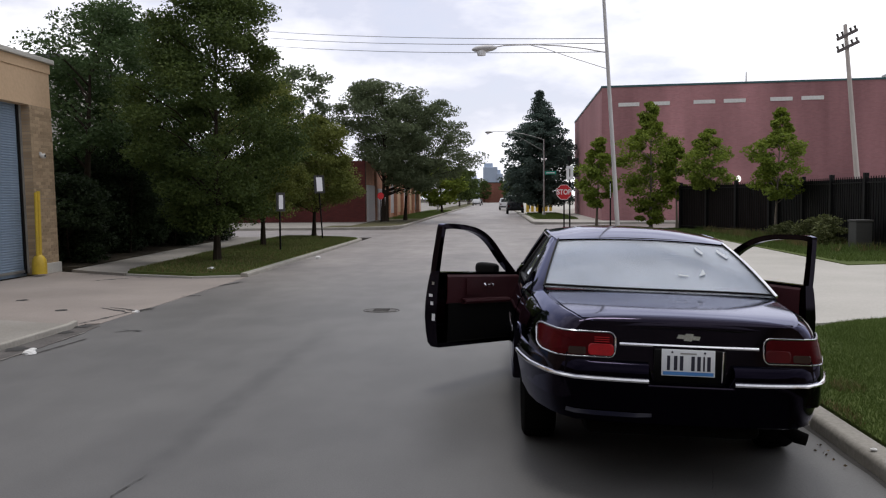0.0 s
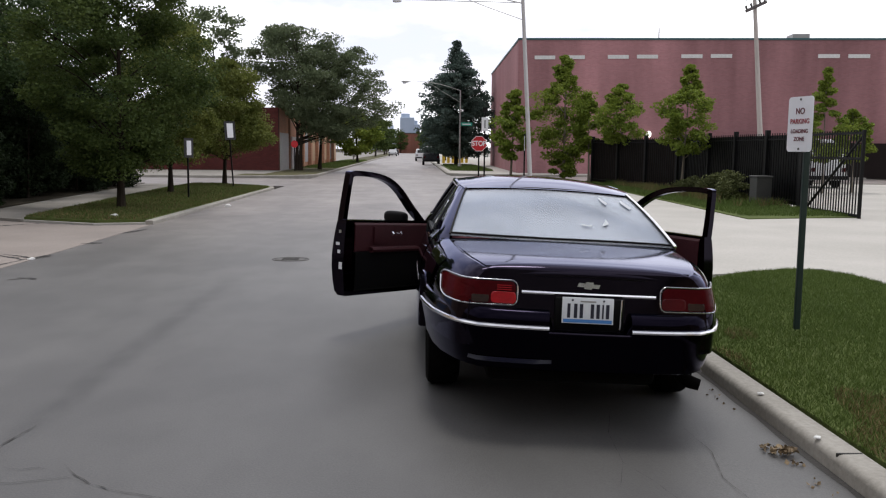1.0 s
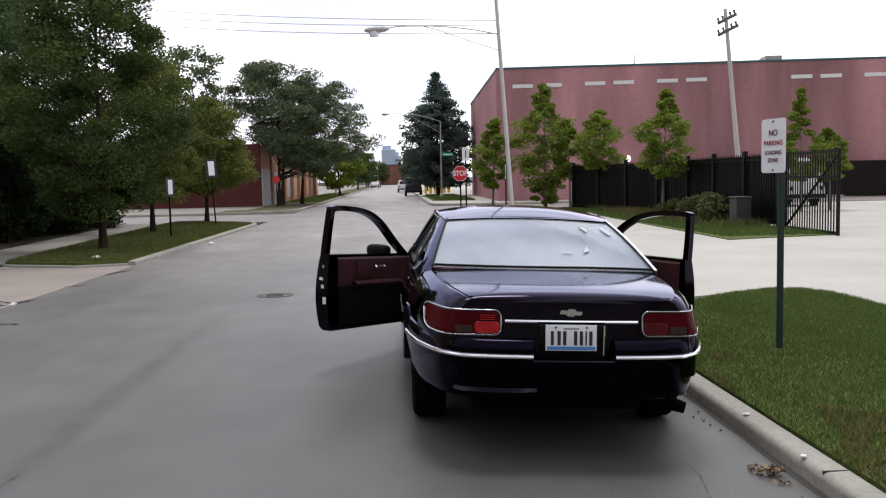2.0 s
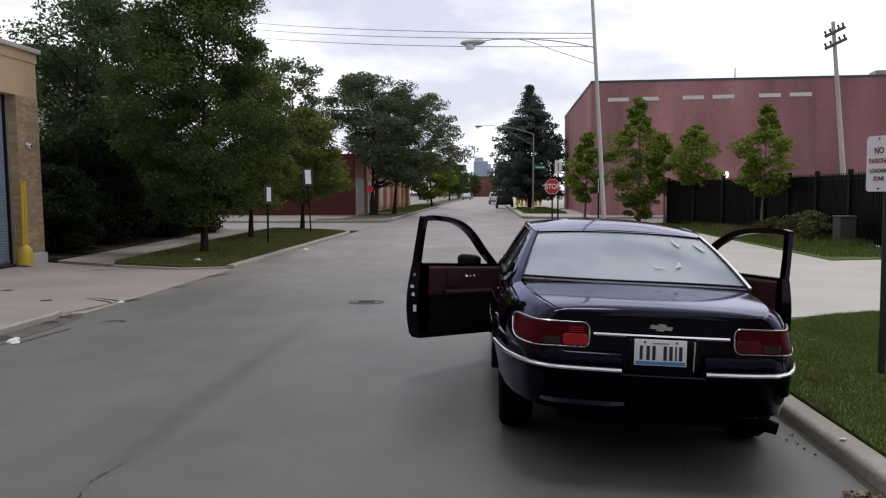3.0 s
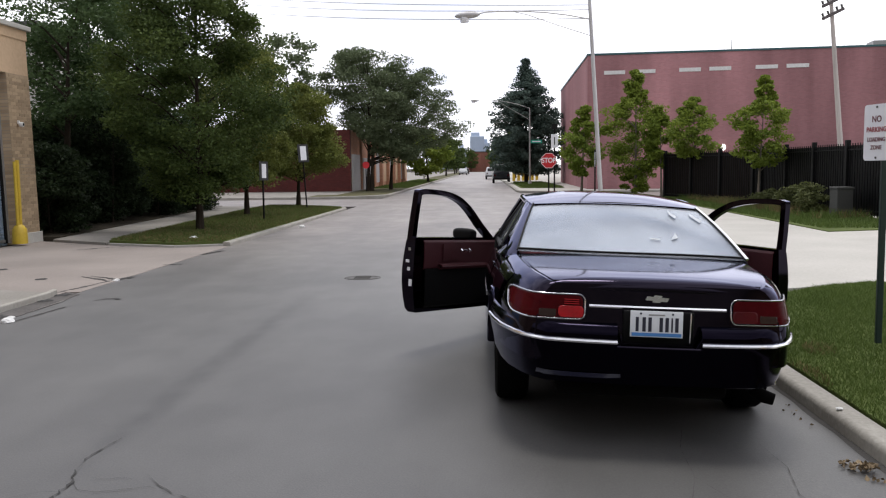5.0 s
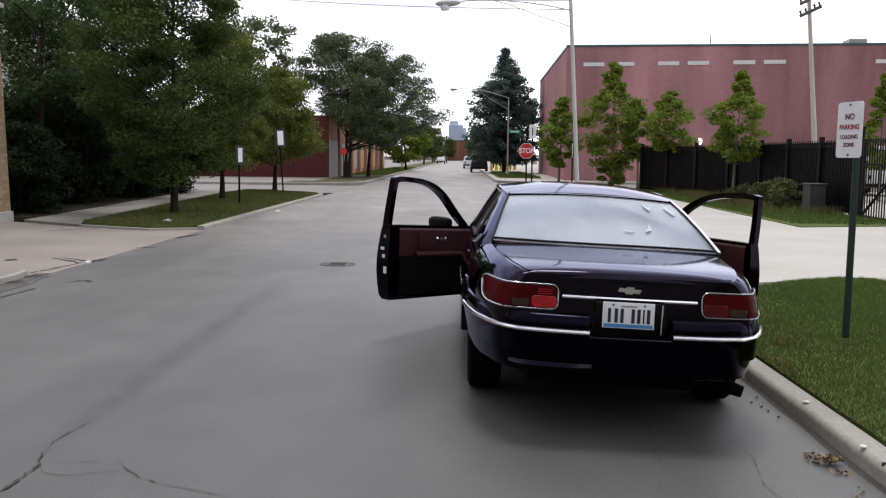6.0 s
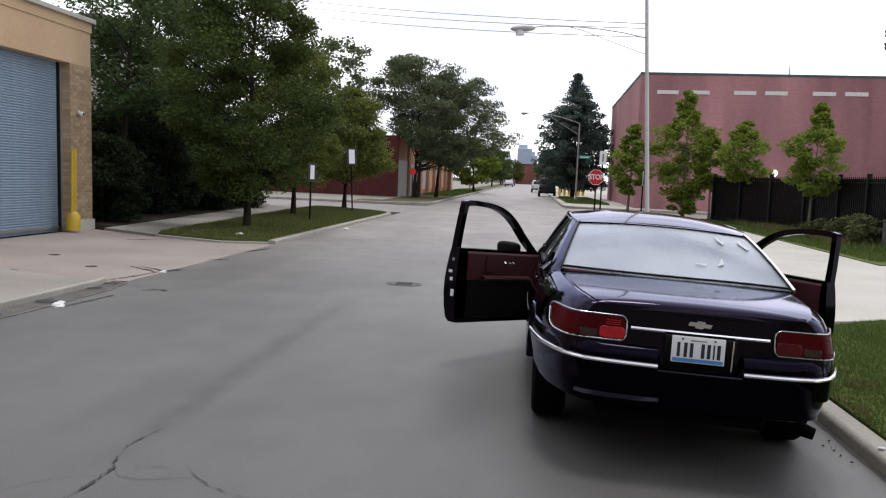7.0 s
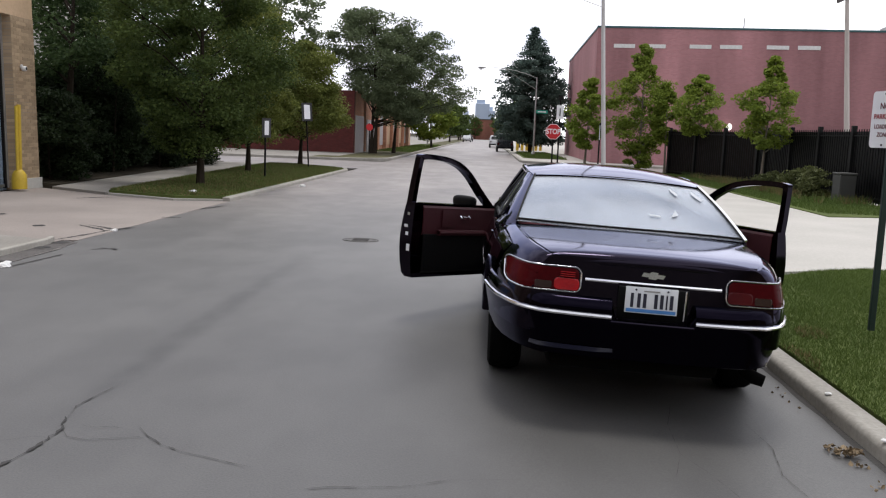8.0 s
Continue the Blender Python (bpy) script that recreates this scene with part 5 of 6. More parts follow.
def front_glass_pt(u, v):
    a = Vector((0.80 * u, 4.06 - 0.20 * u * u, 0.985))
    b = Vector((0.625 * u, 3.38 - 0.08 * u * u, 1.33 - 0.03 * u * u))
    return a.lerp(b, v)


VS = [0, 0.2, 0.4, 0.6, 0.8, 1.0]
rg_ = cpart("rear_window", solid(grid([[rear_glass_pt(u, v) for u in US] for v in VS]), 0.006), GLASS_REAR)
rg_.visible_shadow = False
ws_ = cpart("windscreen", solid(grid([[front_glass_pt(u, v) for u in US] for v in VS], flip=True), 0.006), GLASS_FRONT)
ws_.visible_shadow = False
roof_ys = [1.90, 1.97, 2.1, 2.35, 2.65, 2.95, 3.2, 3.40]


def roof_pt(u, y):
    zc = float(np.interp(y, [1.9, 2.1, 2.4, 2.75, 3.1, 3.4], [1.322, 1.362, 1.392, 1.402, 1.388, 1.335]))
    ze = float(np.interp(y, [1.9, 2.1, 2.4, 2.75, 3.1, 3.4], [1.297, 1.318, 1.332, 1.337, 1.330, 1.302]))
    yy = y + 0.09 * u * u if y < 2.4 else (y - 0.08 * u * u if y > 3.1 else y)
    return Vector((u * float(np.interp(y, [1.9, 2.1, 2.4, 3.0, 3.4], [0.642, 0.672, 0.678, 0.672, 0.640])), yy, ze + (zc - ze) * (1 - abs(u) ** 2.4)))


cpart("roof", solid(grid([[roof_pt(u, y) for u in US] for y in roof_ys]), 0.02), PAINT)
for sgn in (-1, 1):
    # C pillar
    rows = []
    for v in (0, 0.15, 0.3, 0.5, 0.7, 0.85, 1.0):
        g = rear_glass_pt(sgn, v)
        d = lerp((sgn * 0.875, 1.80, 0.965), (sgn * 0.675, 2.22, 1.312), v)
        m_ = g.lerp(d, 0.5) + Vector((sgn * 0.025 * (1 - 0.7 * v), -0.02, 0.008 * (1 - v)))
        g0 = g + Vector((sgn * 0.004, 0.004, 0.0))
        rows.append([g0, g0.lerp(m_, 0.5) + Vector((sgn * 0.012, 0, 0.004)), m_, m_.lerp(d, 0.5) + Vector((sgn * 0.01, 0, 0)), d])
    base = [Vector((p.x + sgn * 0.035 * (0.3 + i * 0.17), p.y - 0.03, 0.945)) for i, p in enumerate(rows[0])]
    cpart("rear_pillar", solid(grid([base] + rows, flip=sgn < 0), 0.02), PAINT)
    # glazing of the rear side door and its frame
    gl = [[lerp((sgn * 0.872, y0, 0.975), (sgn * 0.674, y1, 1.300), v) for v in VS] for y0, y1 in ((1.84, 2.23), (2.1, 2.35), (2.35, 2.48), (2.57, 2.60))]
    o = cpart("side_window", solid(grid(gl, flip=sgn > 0), 0.005), GLASS_SIDE)
    o.visible_shadow = False
    bm = bmesh.new()
    tube(bm, [lerp((sgn * 0.875, 1.82, 0.97), (sgn * 0.672, 2.22, 1.300), v) for v in VS], 0.012, 6)
    tube(bm, [(sgn * 0.875, 1.80, 0.972), (sgn * 0.882, 2.2, 0.972), (sgn * 0.882, 2.6, 0.972)], 0.014, 6)
    cpart("window_frame", bm, TRIM_BLACK)
    bm = bmesh.new()
    tube(bm, [(sgn * 0.90, 2.62, 0.40), (sgn * 0.88, 2.62, 0.97), (sgn * 0.655, 2.62, 1.295)], 0.03, 8)
    cpart("centre_pillar", bm, TRIM_BLACK)
    bm = bmesh.new()
    tube(bm, [(sgn * 0.82, 3.92, 0.95), front_glass_pt(sgn, 0.5) + Vector((sgn * 0.02, 0, 0)), (sgn * 0.652, 3.28, 1.306), (sgn * 0.672, 2.9, 1.322), (sgn * 0.670, 2.5, 1.312), (sgn * 0.652, 2.24, 1.288)], 0.024, 8)
    cpart("roof_rail", bm, PAINT)
# pale patches on the rear window in place of daylight and reflections there
for pts in (((0.435, 0.25), (0.51, 0.29), (0.505, 0.38)), ((0.575, 0.84), (0.635, 0.72), (0.605, 0.67), (0.565, 0.76)), ((0.83, 0.82), (0.895, 0.66), (0.85, 0.62), (0.80, 0.76)), ((0.23, 0.25), (0.33, 0.235), (0.33, 0.255), (0.23, 0.27))):
    bm = bmesh.new()
    bm.faces.new([bm.verts.new(rear_glass_pt(u, v) + Vector((0, -0.003, 0.008))) for u, v in pts])
    cpart("window_light_mark", solid(bm, 0.002), LIGHT_MARK, None, "small pale patch put on the glass for daylight", smooth=False)
# rear window surround: chrome on its shining side, the shaded left coloured black
for sgn, rad, grow, material in ((1, 0.011, 0.014, CHROME), (1, 0.007, -0.004, TRIM_BLACK), (-1, 0.007, 0.006, TRIM_BLACK)):
    cpart("rear_window_surround" if material is CHROME else "rear_window_seal", tube(bmesh.new(), [p + Vector((p.x * grow, -0.004, 0.006)) for p in [rear_glass_pt(sgn, v) for v in VS]], rad, 6), material)
bm = bmesh.new()
tube(bm, [rear_glass_pt(u, 1) + Vector((0, 0, 0.0)) for u in US[1:-1]], 0.007, 6)
tube(bm, [rear_glass_pt(u, 0.0) * 0.992 + Vector((0, 0.03, 0.022)) for u in US], 0.008, 6)
cpart("rear_window_seal", bm, TRIM_BLACK)


# bumper, bright strips, number plate
half = [(0.905, 0.95), (0.878, 0.75), (0.838, 0.55), (0.798, 0.44), (0.760, 0.345), (0.720, 0.272), (0.672, 0.222), (0.62, 0.180), (0.53, 0.160), (0.42, 0.145), (0.30, 0.136), (0.235, 0.133), (0.205, 0.132), (0.0, 0.128)]
plan = [Vector((-x, y, 0)) for x, y in half] + [Vector((x, y, 0)) for x, y in half[-2::-1]]


def along_plan(section, pts):
    rows = []
    for i, p in enumerate(pts):
        d = (pts[min(i + 1, len(pts) - 1)] - pts[max(i - 1, 0)]).normalized()
        out = Vector((d.y, -d.x, 0))
        rows.append([p + out * o + Vector((0, 0, z)) for o, z in section(p)])
    return rows


def bumper_section(p):
    top = 0.585 if abs(p.x) < 0.215 else 0.705
    return [(-0.20, 0.338), (-0.10, 0.332), (-0.05, 0.336), (-0.01, 0.352), (0.004, 0.395), (0.016, 0.46), (0.035, 0.54), (0.048, min(0.60, top)), (0.045, min(0.635, top)), (0.034, min(0.675, top)), (0.008, min(0.698, top)), (-0.10, top)]


cpart("bumper", solid(grid(along_plan(bumper_section, plan)), 0.01), BUMPER, None, "glossy dark bumper")
for sgn in (-1, 1):
    pts = [p for p in plan if p.x * sgn > 0.22]
    rows = along_plan(lambda p: [(0.047, 0.592), (0.057, 0.596), (0.061, 0.605), (0.057, 0.615), (0.047, 0.619)], pts)
    cpart("bumper_strip", solid(grid(rows), 0.004), CHROME, None, "bright chrome strip")


rows = along_plan(lambda p: [(0.040, 0.572), (0.050, 0.574), (0.052, 0.580), (0.046, 0.586)], [p for p in plan if abs(p.x) < 0.24])
cpart("bumper_step", solid(grid(rows), 0.004), PAINT, None, "plum painted step below the plate")


def tail_y(x, z):
    """Where the tail's skin lies at a given width and height."""
    f = float(np.interp(z, [q[1] for q in PROF], [q[0] for q in PROF]))
    y = float(np.interp(abs(x) / f, HWX[:9], HWY[:9])) if abs(x) / f > HWX[0] else HWY[0]
    return warp(x, y, z).y


def lamp_outline(x0, x1, z0, z1, r, sgn, off, n=6, rise=0.0):
    pts = []
    for cx, cz, a0 in ((x1 - r, z1 - r, 0), (x0 + r, z1 - r, 90), (x0 + r, z0 + r, 180), (x1 - r, z0 + r, 270)):
        for k in range(n + 1):
            a = radians(a0 + 90 * k / n)
            x, z = cx + r * math.cos(a), cz + r * math.sin(a)
            z += rise * (x - x0) / (x1 - x0)
            pts.append((x, z))
    dense = []
    for (xa, za), (xb, zb) in zip(pts, pts[1:] + pts[:1]):
        k = max(1, int(math.hypot(xb - xa, zb - za) / 0.03))
        dense += [(xa + (xb - xa) * i / k, za + (zb - za) * i / k) for i in range(k)]
    return [Vector((sgn * x, tail_y(x, z) - off, z)) for x, z in dense]


def lens(x0, x1, z0, z1, r, sgn, off, bulge):
    bm = bmesh.new()
    rings = []
    cx, cz = (x0 + x1) / 2, (z0 + z1) / 2
    for s in (1.0, 0.96, 0.85, 0.7, 0.55, 0.4, 0.25, 0.1):
        ring = []
        for p in lamp_outline(x0, x1, z0, z1, r, 1, 0):
            x, z = cx + (p.x - cx) * s, cz + (p.z - cz) * s
            ring.append(Vector((sgn * x, tail_y(x, z) - off - (bulge if s < 1 else 0), z)))
        rings.append(ring)
    grid(rings, bm, close=True, flip=sgn > 0)
    bm.faces.new([v for v in bm.verts][-len(rings[-1]):])
    bmesh.ops.recalc_face_normals(bm, faces=bm.faces)
    return bm


for sgn in (-1, 1):
    tl = cpart("tail_light", lens(0.42, 0.842, 0.720, 0.850, 0.035, sgn, 0.010, 0.006), LENS_RED, None, "dark red tail light in a chrome frame")
    bm = bmesh.new()
    o = lamp_outline(0.415, 0.846, 0.715, 0.855, 0.038, sgn, 0.012)
    tube(bm, o + o[:1], 0.0055, 6)
    part("lamp_frame", leaned(bm), LAMP_TRIM, tl, "thin chrome frame", smooth=True)
    # the left lens's lit look is put into its colour
    bm = lens(0.424, 0.568, 0.724, 0.790, 0.022, sgn, 0.018, 0.002)
    part("brake_lens", leaned(bm), LENS_LIT if sgn < 0 else LENS_DEEP, tl, "red lens coloured as if lit" if sgn < 0 else "deep red lens", smooth=True)
    bm = lens(0.58, 0.68, 0.726, 0.768, 0.012, sgn, 0.018, 0.002)
    part("reverse_lens", leaned(bm), LENS_SMOKE, tl, smooth=True)
    for zz in () if sgn > 0 else (0.800, 0.812, 0.824):
        bm = grid([[Vector((sgn * x, tail_y(x, z) - 0.0235, z)) for x in (0.45, 0.49, 0.535)] for z in (zz, zz + 0.005)])
        part("lens_rib", leaned(solid(bm, 0.003)), LENS_LIT, tl)
rows = [[Vector((x, tail_y(x, z) - o, z)) for x in (-0.392, -0.2, 0, 0.2, 0.388)] for o, z in ((0.004, 0.783), (0.015, 0.786), (0.019, 0.794), (0.015, 0.803), (0.003, 0.809))]
cpart("boot_strip", solid(grid(rows), 0.004), CHROME, None, "bright chrome strip across the boot")
bm = bmesh.new()
yb = tail_y(0, 0.845) - 0.012
slab(bm, [(-0.066, -0.013), (-0.022, -0.013), (-0.026, -0.022), (0.018, -0.022), (0.024, -0.013), (0.060, -0.013), (0.068, 0.010), (0.024, 0.010), (0.028, 0.020), (-0.016, 0.020), (-0.022, 0.010), (-0.058, 0.010)], 0, 0.008)
bmesh.ops.transform(bm, matrix=pose(-0.008, yb, 0.848, 90, 4, 0), verts=bm.verts)
cpart("badge", bm, CHROME, None, "plain chrome badge")
recess = B(-0.20, 0.20, 0.145, 0.165, 0.59, 0.780, bevel=0.006)
cpart("plate_recess", recess, TRIM_BLACK)
plate = cpart("number_plate", B(-0.148, 0.148, -0.003, 0.003, -0.074, 0.074, bevel=0.002, m=pose(-0.018, 0.115, 0.713, -6, 0, 0)), PLATE_WHITE, None, "white number plate with a blue lower edge")
PM = ROLLED @ pose(-0.018, 0.115, 0.713, -6, 0, 0)
for nm, b_, m_ in (("plate_band", (-0.140, 0.140, -0.0048, -0.0032, -0.069, -0.050), PLATE_BLUE), ("plate_heading", (-0.045, 0.045, -0.0048, -0.0032, 0.048, 0.056), GREY_METAL)):
    part(nm, box(bmesh.new(), *b_, m=PM), m_, plate)
for x0, w in ((-0.118, 0.017), (-0.080, 0.019), (-0.047, 0.019), (0.016, 0.019), (0.049, 0.019), (0.082, 0.009), (0.104, 0.019)):
    part("plate_bar", box(bmesh.new(), x0, x0 + w, -0.0048, -0.0032, -0.043, 0.038, m=PM), PLATE_INK, plate)
for x in (-0.09, 0.09):
    bm = bmesh.new()
    rod(bm, (x, -0.007, 0.058), (x, -0.002, 0.058), 0.006, 0.006, 8)
    bmesh.ops.transform(bm, matrix=PM, verts=bm.verts)
    part("plate_screw", bm, PLATE_INK, plate)
def tip(p):
    """Tapers the strip towards its ends."""
    return max(0.0, min(1.0, (p.x + 0.70) / 0.10, (-0.2 - p.x) / 0.10))


# thin strip added in place of the sky's reflection on the lower bumper
strip_pts = [p for p in plan if -0.70 < p.x < -0.2]
cpart("bumper_sky_strip", solid(grid(along_plan(lambda p: [(-0.04, 0.394), (0.008 + 0.026 * tip(p), 0.391), (0.010 + 0.030 * tip(p), 0.396), (0.008 + 0.006 * tip(p), 0.415)], strip_pts)), 0.004), SKY_STRIP, None, "blue-grey strip added for the sky's reflection low on the bumper")
cpart("plate_edge", B(0.172, 0.181, 0.125, 0.138, 0.605, 0.780, bevel=0.002), CHROME)

# underside, exhaust, wheels
# unseen pan and tank hang low to deepen the shade beneath
cpart("floor_pan", B(-0.80, 0.80, 1.0, 4.9, 0.19, 0.35), UNDER, smooth=False)
cpart("fuel_tank", B(-0.56, 0.46, 0.30, 1.02, 0.235, 0.47, bevel=0.04), UNDER)
cpart("rear_axle", rod(bmesh.new(), (-0.7, REAR_AXLE, 0.33), (0.7, REAR_AXLE, 0.28), 0.05), UNDER, rolled=False)
bm = bmesh.new()
tube(bm, [(0.52, 1.1, 0.40), (0.60, 0.85, 0.39), (0.636, 0.72, 0.355), (0.652, 0.65, 0.30), (0.668, 0.61, 0.25), (0.70, 0.58, 0.207), (0.75, 0.552, 0.180), (0.805, 0.535, 0.164)], [0.028, 0.030, 0.031, 0.032, 0.034, 0.039, 0.042, 0.036], 14)
cpart("tailpipe", bm, UNDER, None, "dark turned-down exhaust tailpipe", rolled=False)
cpart("bumper_bracket", B(0.645, 0.735, 0.29, 0.38, 0.335, 0.385, bevel=0.012), LAMP_TRIM, None, "scuffed steel hanger under the bumper")
for x in (-0.79, 0.79):
    for y in (REAR_AXLE, FRONT_AXLE):
        hub = WHEEL_R + road_z(1.092 + x, 5.06 + y)
        bm = bmesh.new()
        pr = [(-0.085, 0.20), (-0.108, 0.24), (-0.112, 0.29), (-0.098, 0.322), (-0.075, 0.334), (0, 0.336), (0.075, 0.334), (0.098, 0.322), (0.112, 0.29), (0.108, 0.24), (0.085, 0.20)]
        grid([[Vector((x + a, y + r * math.cos(2 * math.pi * k / 32), hub + r * math.sin(2 * math.pi * k / 32))) for k in range(32)] for a, r in pr], bm, close=True)
        bmesh.ops.recalc_face_normals(bm, faces=bm.faces)
        wh = cpart("tyre", bm, RUBBER, rolled=False)
        bm = bmesh.new()
        s_ = 1 if x > 0 else -1
        pr = [(-0.06, 0.20), (0.08, 0.205), (0.085, 0.19), (0.06, 0.17), (0.075, 0.09), (0.085, 0.04), (0.085, 0.001)]
        grid([[Vector((x + s_ * a, y + r * math.cos(2 * math.pi * k / 24), hub + r * math.sin(2 * math.pi * k / 24))) for k in range(24)] for a, r in pr], bm, close=True)
        bmesh.ops.recalc_face_normals(bm, faces=bm.faces)
        part("rim", bm, ALLOY, wh, smooth=True)

# cabin
cpart("parcel_shelf", B(-0.74, 0.74, 1.27, 1.80, 0.93, 0.955), MAROON_CLOTH, smooth=False)
cpart("bulkhead", B(-0.80, 0.80, 1.28, 1.34, 0.33, 0.93), UNDER, smooth=False)
cpart("rear_seat", B(-0.72, 0.72, 1.72, 1.98, 0.40, 0.985, bevel=0.06), MAROON_CLOTH)
cpart("rear_seat_cushion", B(-0.72, 0.72, 1.95, 2.45, 0.36, 0.58, bevel=0.06), MAROON_CLOTH)
for x in (-0.37, 0.37):
    cpart("front_seat", B(x - 0.26, x + 0.26, 2.66, 2.86, 0.42, 1.0, bevel=0.07, m=pose(0, 0, 0)), MAROON_CLOTH)
    cpart("headrest", B(x - 0.13, x + 0.13, 2.64, 2.74, 1.03, 1.17, bevel=0.04), MAROON_CLOTH)
    cpart("front_cushion", B(x - 0.26, x + 0.26, 2.8, 3.3, 0.36, 0.55, bevel=0.06), MAROON_CLOTH)
cpart("dashboard", B(-0.80, 0.80, 3.62, 4.0, 0.55, 0.965, bevel=0.06), MAROON_TRIM)
cpart("firewall", B(-0.85, 0.85, 3.95, 4.0, 0.33, 0.96), UNDER, smooth=False)
bm = bmesh.new()
c_ = Matrix.Translation((-0.38, 3.45, 0.90)) @ pose(0, 0, 0, 65, 0, 0)
ring = [c_ @ Vector((0.19 * math.cos(2 * math.pi * k / 24), 0.19 * math.sin(2 * math.pi * k / 24), 0)) for k in range(25)]
tube(bm, ring, 0.014, 6)
rod(bm, c_ @ Vector((-0.18, 0, 0)), c_ @ Vector((0.18, 0, 0)), 0.012)
cpart("steering_wheel", bm, TRIM_BLACK)
cpart("rear_view_mirror", B(-0.11, 0.11, 3.30, 3.33, 1.20, 1.26, bevel=0.01), TRIM_BLACK)


# open front doors
def front_door(sgn, ang, rake=0.0, cut=0.0, drop=0.0):
    """Hinged at its front edge and swung out; s runs from the hinge to the free edge, n points into the cabin."""
    a = radians(ang)
    H = Vector((sgn * 0.955, 3.72, 0))
    es, en = Vector((sgn * math.sin(a), -math.cos(a), 0)), Vector((-sgn * math.cos(a), -math.sin(a), 0))

    def P(s, n, z):
        return H + es * s + en * n + Vector((0, 0, z - drop * max(0.0, 1 - s / 1.24)))

    def lean(z):
        return max(0.0, z - 0.93) * 0.05

    def dp(name, bm, m, parent=None, label="", smooth=True):
        bmesh.ops.recalc_face_normals(bm, faces=bm.faces)
        if parent is None:
            return cpart(name, bm, m, car, label, smooth)
        bmesh.ops.transform(bm, matrix=ROLLED, verts=bm.verts)
        return part(name, bm, m, parent, label, smooth=smooth)

    zs = [0.285, 0.32, 0.42, 0.54, 0.66, 0.76, 0.85, 0.915, 0.945]
    outb = [0.035, 0.012, 0.0, -0.008, -0.008, 0.0, 0.010, 0.020, 0.032]

    def free(z):
        return float(np.interp(z, [0.28, 0.33, 0.5, 0.7, 0.95], [1.20, 1.225, 1.245, 1.245, 1.225])) - cut

    rows = [[P(free(z) * f, o, z) for f in (0.0, 0.2, 0.5, 0.8, 0.97, 1.0)] for z, o in zip(zs, outb)]
    inner = [[P(free(z) * f, 0.125, z) for f in (0.0, 0.2, 0.5, 0.8, 0.97, 1.0)] for z in zs[::-1]]
    bm = grid(rows + inner + rows[:1])
    for k in (0, 5):
        bm.faces.new([bm.verts.new(r[k]) for r in rows + inner])
    bmesh.ops.remove_doubles(bm, verts=bm.verts, dist=0.0005)
    door = dp("front_door", bm, PAINT, None, "open front door with maroon inner trim")
    # window frame
    top = [(1.222, 0.93), (1.19, 1.08), (1.155, 1.22), (1.125, 1.335), (1.10, 1.362), (0.98, 1.372), (0.76, 1.362), (0.58, 1.322), (0.42, 1.235), (0.22, 1.08), (0.03, 0.945)]
    w_in = [0.055, 0.052, 0.048, 0.05, 0.05, 0.045, 0.045, 0.05, 0.055, 0.06, 0.05]
    ctr = Vector((0.7, 0, 1.0))
    dense, wide = [], []
    for i in range(len(top) - 1):
        q = [Vector(top[min(max(k, 0), len(top) - 1)]) for k in range(i - 1, i + 3)]
        for t_ in (0.0, 0.25, 0.5, 0.75):
            dense.append(tuple(0.5 * (2 * q[1] + (q[2] - q[0]) * t_ + (2 * q[0] - 5 * q[1] + 4 * q[2] - q[3]) * t_ ** 2 + (3 * q[1] - q[0] - 3 * q[2] + q[3]) * t_ ** 3)))
            wide.append(w_in[i] + (w_in[i + 1] - w_in[i]) * t_)
    top, w_in = dense + [top[-1]], wide + [w_in[-1]]
    rws = []
    top = [(s - cut * max(0.0, min(1.0, (s - 0.5) / 0.6)) + rake * max(0.0, min(1.0, (s - 0.4) / 0.6)) * max(0.0, z - 0.93) / 0.43, z) for s, z in top]
    for i, ((s, z), w) in enumerate(zip(top, w_in)):
        q0, q1 = top[max(i - 1, 0)], top[min(i + 1, len(top) - 1)]
        d = Vector((q1[0] - q0[0], q1[1] - q0[1])).normalized()
        nn = Vector((-d.y, d.x))
        if nn.dot(Vector((ctr.x - s, ctr.z - z))) < 0:
            nn = -nn
        s2, z2 = s + nn.x * w, z + nn.y * w
        rws.append([P(s, 0.022 + lean(z), z), P((s + s2) / 2, 0.014 + lean(z), (z + z2) / 2), P(s2, 0.022 + lean(z2), z2), P(s2, 0.082 + lean(z2), z2), P(s, 0.082 + lean(z), z)])
    bm = grid(rws, close=True)
    bm.faces.new([v for v in bm.verts][:5]), bm.faces.new([v for v in bm.verts][-5:])
    dp("door_window_frame", bm, PAINT, door)
    # inner trim: maroon above, black below
    bm = grid([[P(s, n, z) for s in (0.06, 0.2, 0.6, 0.95, 1.12)] for n, z in ((0.127, 0.665), (0.142, 0.675), (0.146, 0.78), (0.142, 0.905), (0.115, 0.935), (0.085, 0.94))])
    dp("inner_trim", solid(bm, 0.012), MAROON_TRIM, door, "maroon padded door trim")
    bm = grid([[P(s, n, z) for s in (0.06, 0.2, 0.6, 0.95, 1.11)] for n, z in ((0.127, 0.33), (0.140, 0.345), (0.142, 0.5), (0.138, 0.66), (0.127, 0.664))])
    dp("lower_trim", solid(bm, 0.010), TRIM_BLACK, door)
    bm = grid([[P(s, n, z) for s in (0.25, 0.3, 0.6, 0.85, 0.93)] for n, z in ((0.142, 0.66), (0.185, 0.668), (0.195, 0.69), (0.185, 0.708), (0.142, 0.715))])
    dp("armrest", solid(bm, 0.01), MAROON_TRIM, door)
    bm = grid([[P(s, n, z) for s in (0.66, 0.76, 0.88)] for n, z in ((0.150, 0.74), (0.153, 0.76), (0.153, 0.87), (0.150, 0.89))])
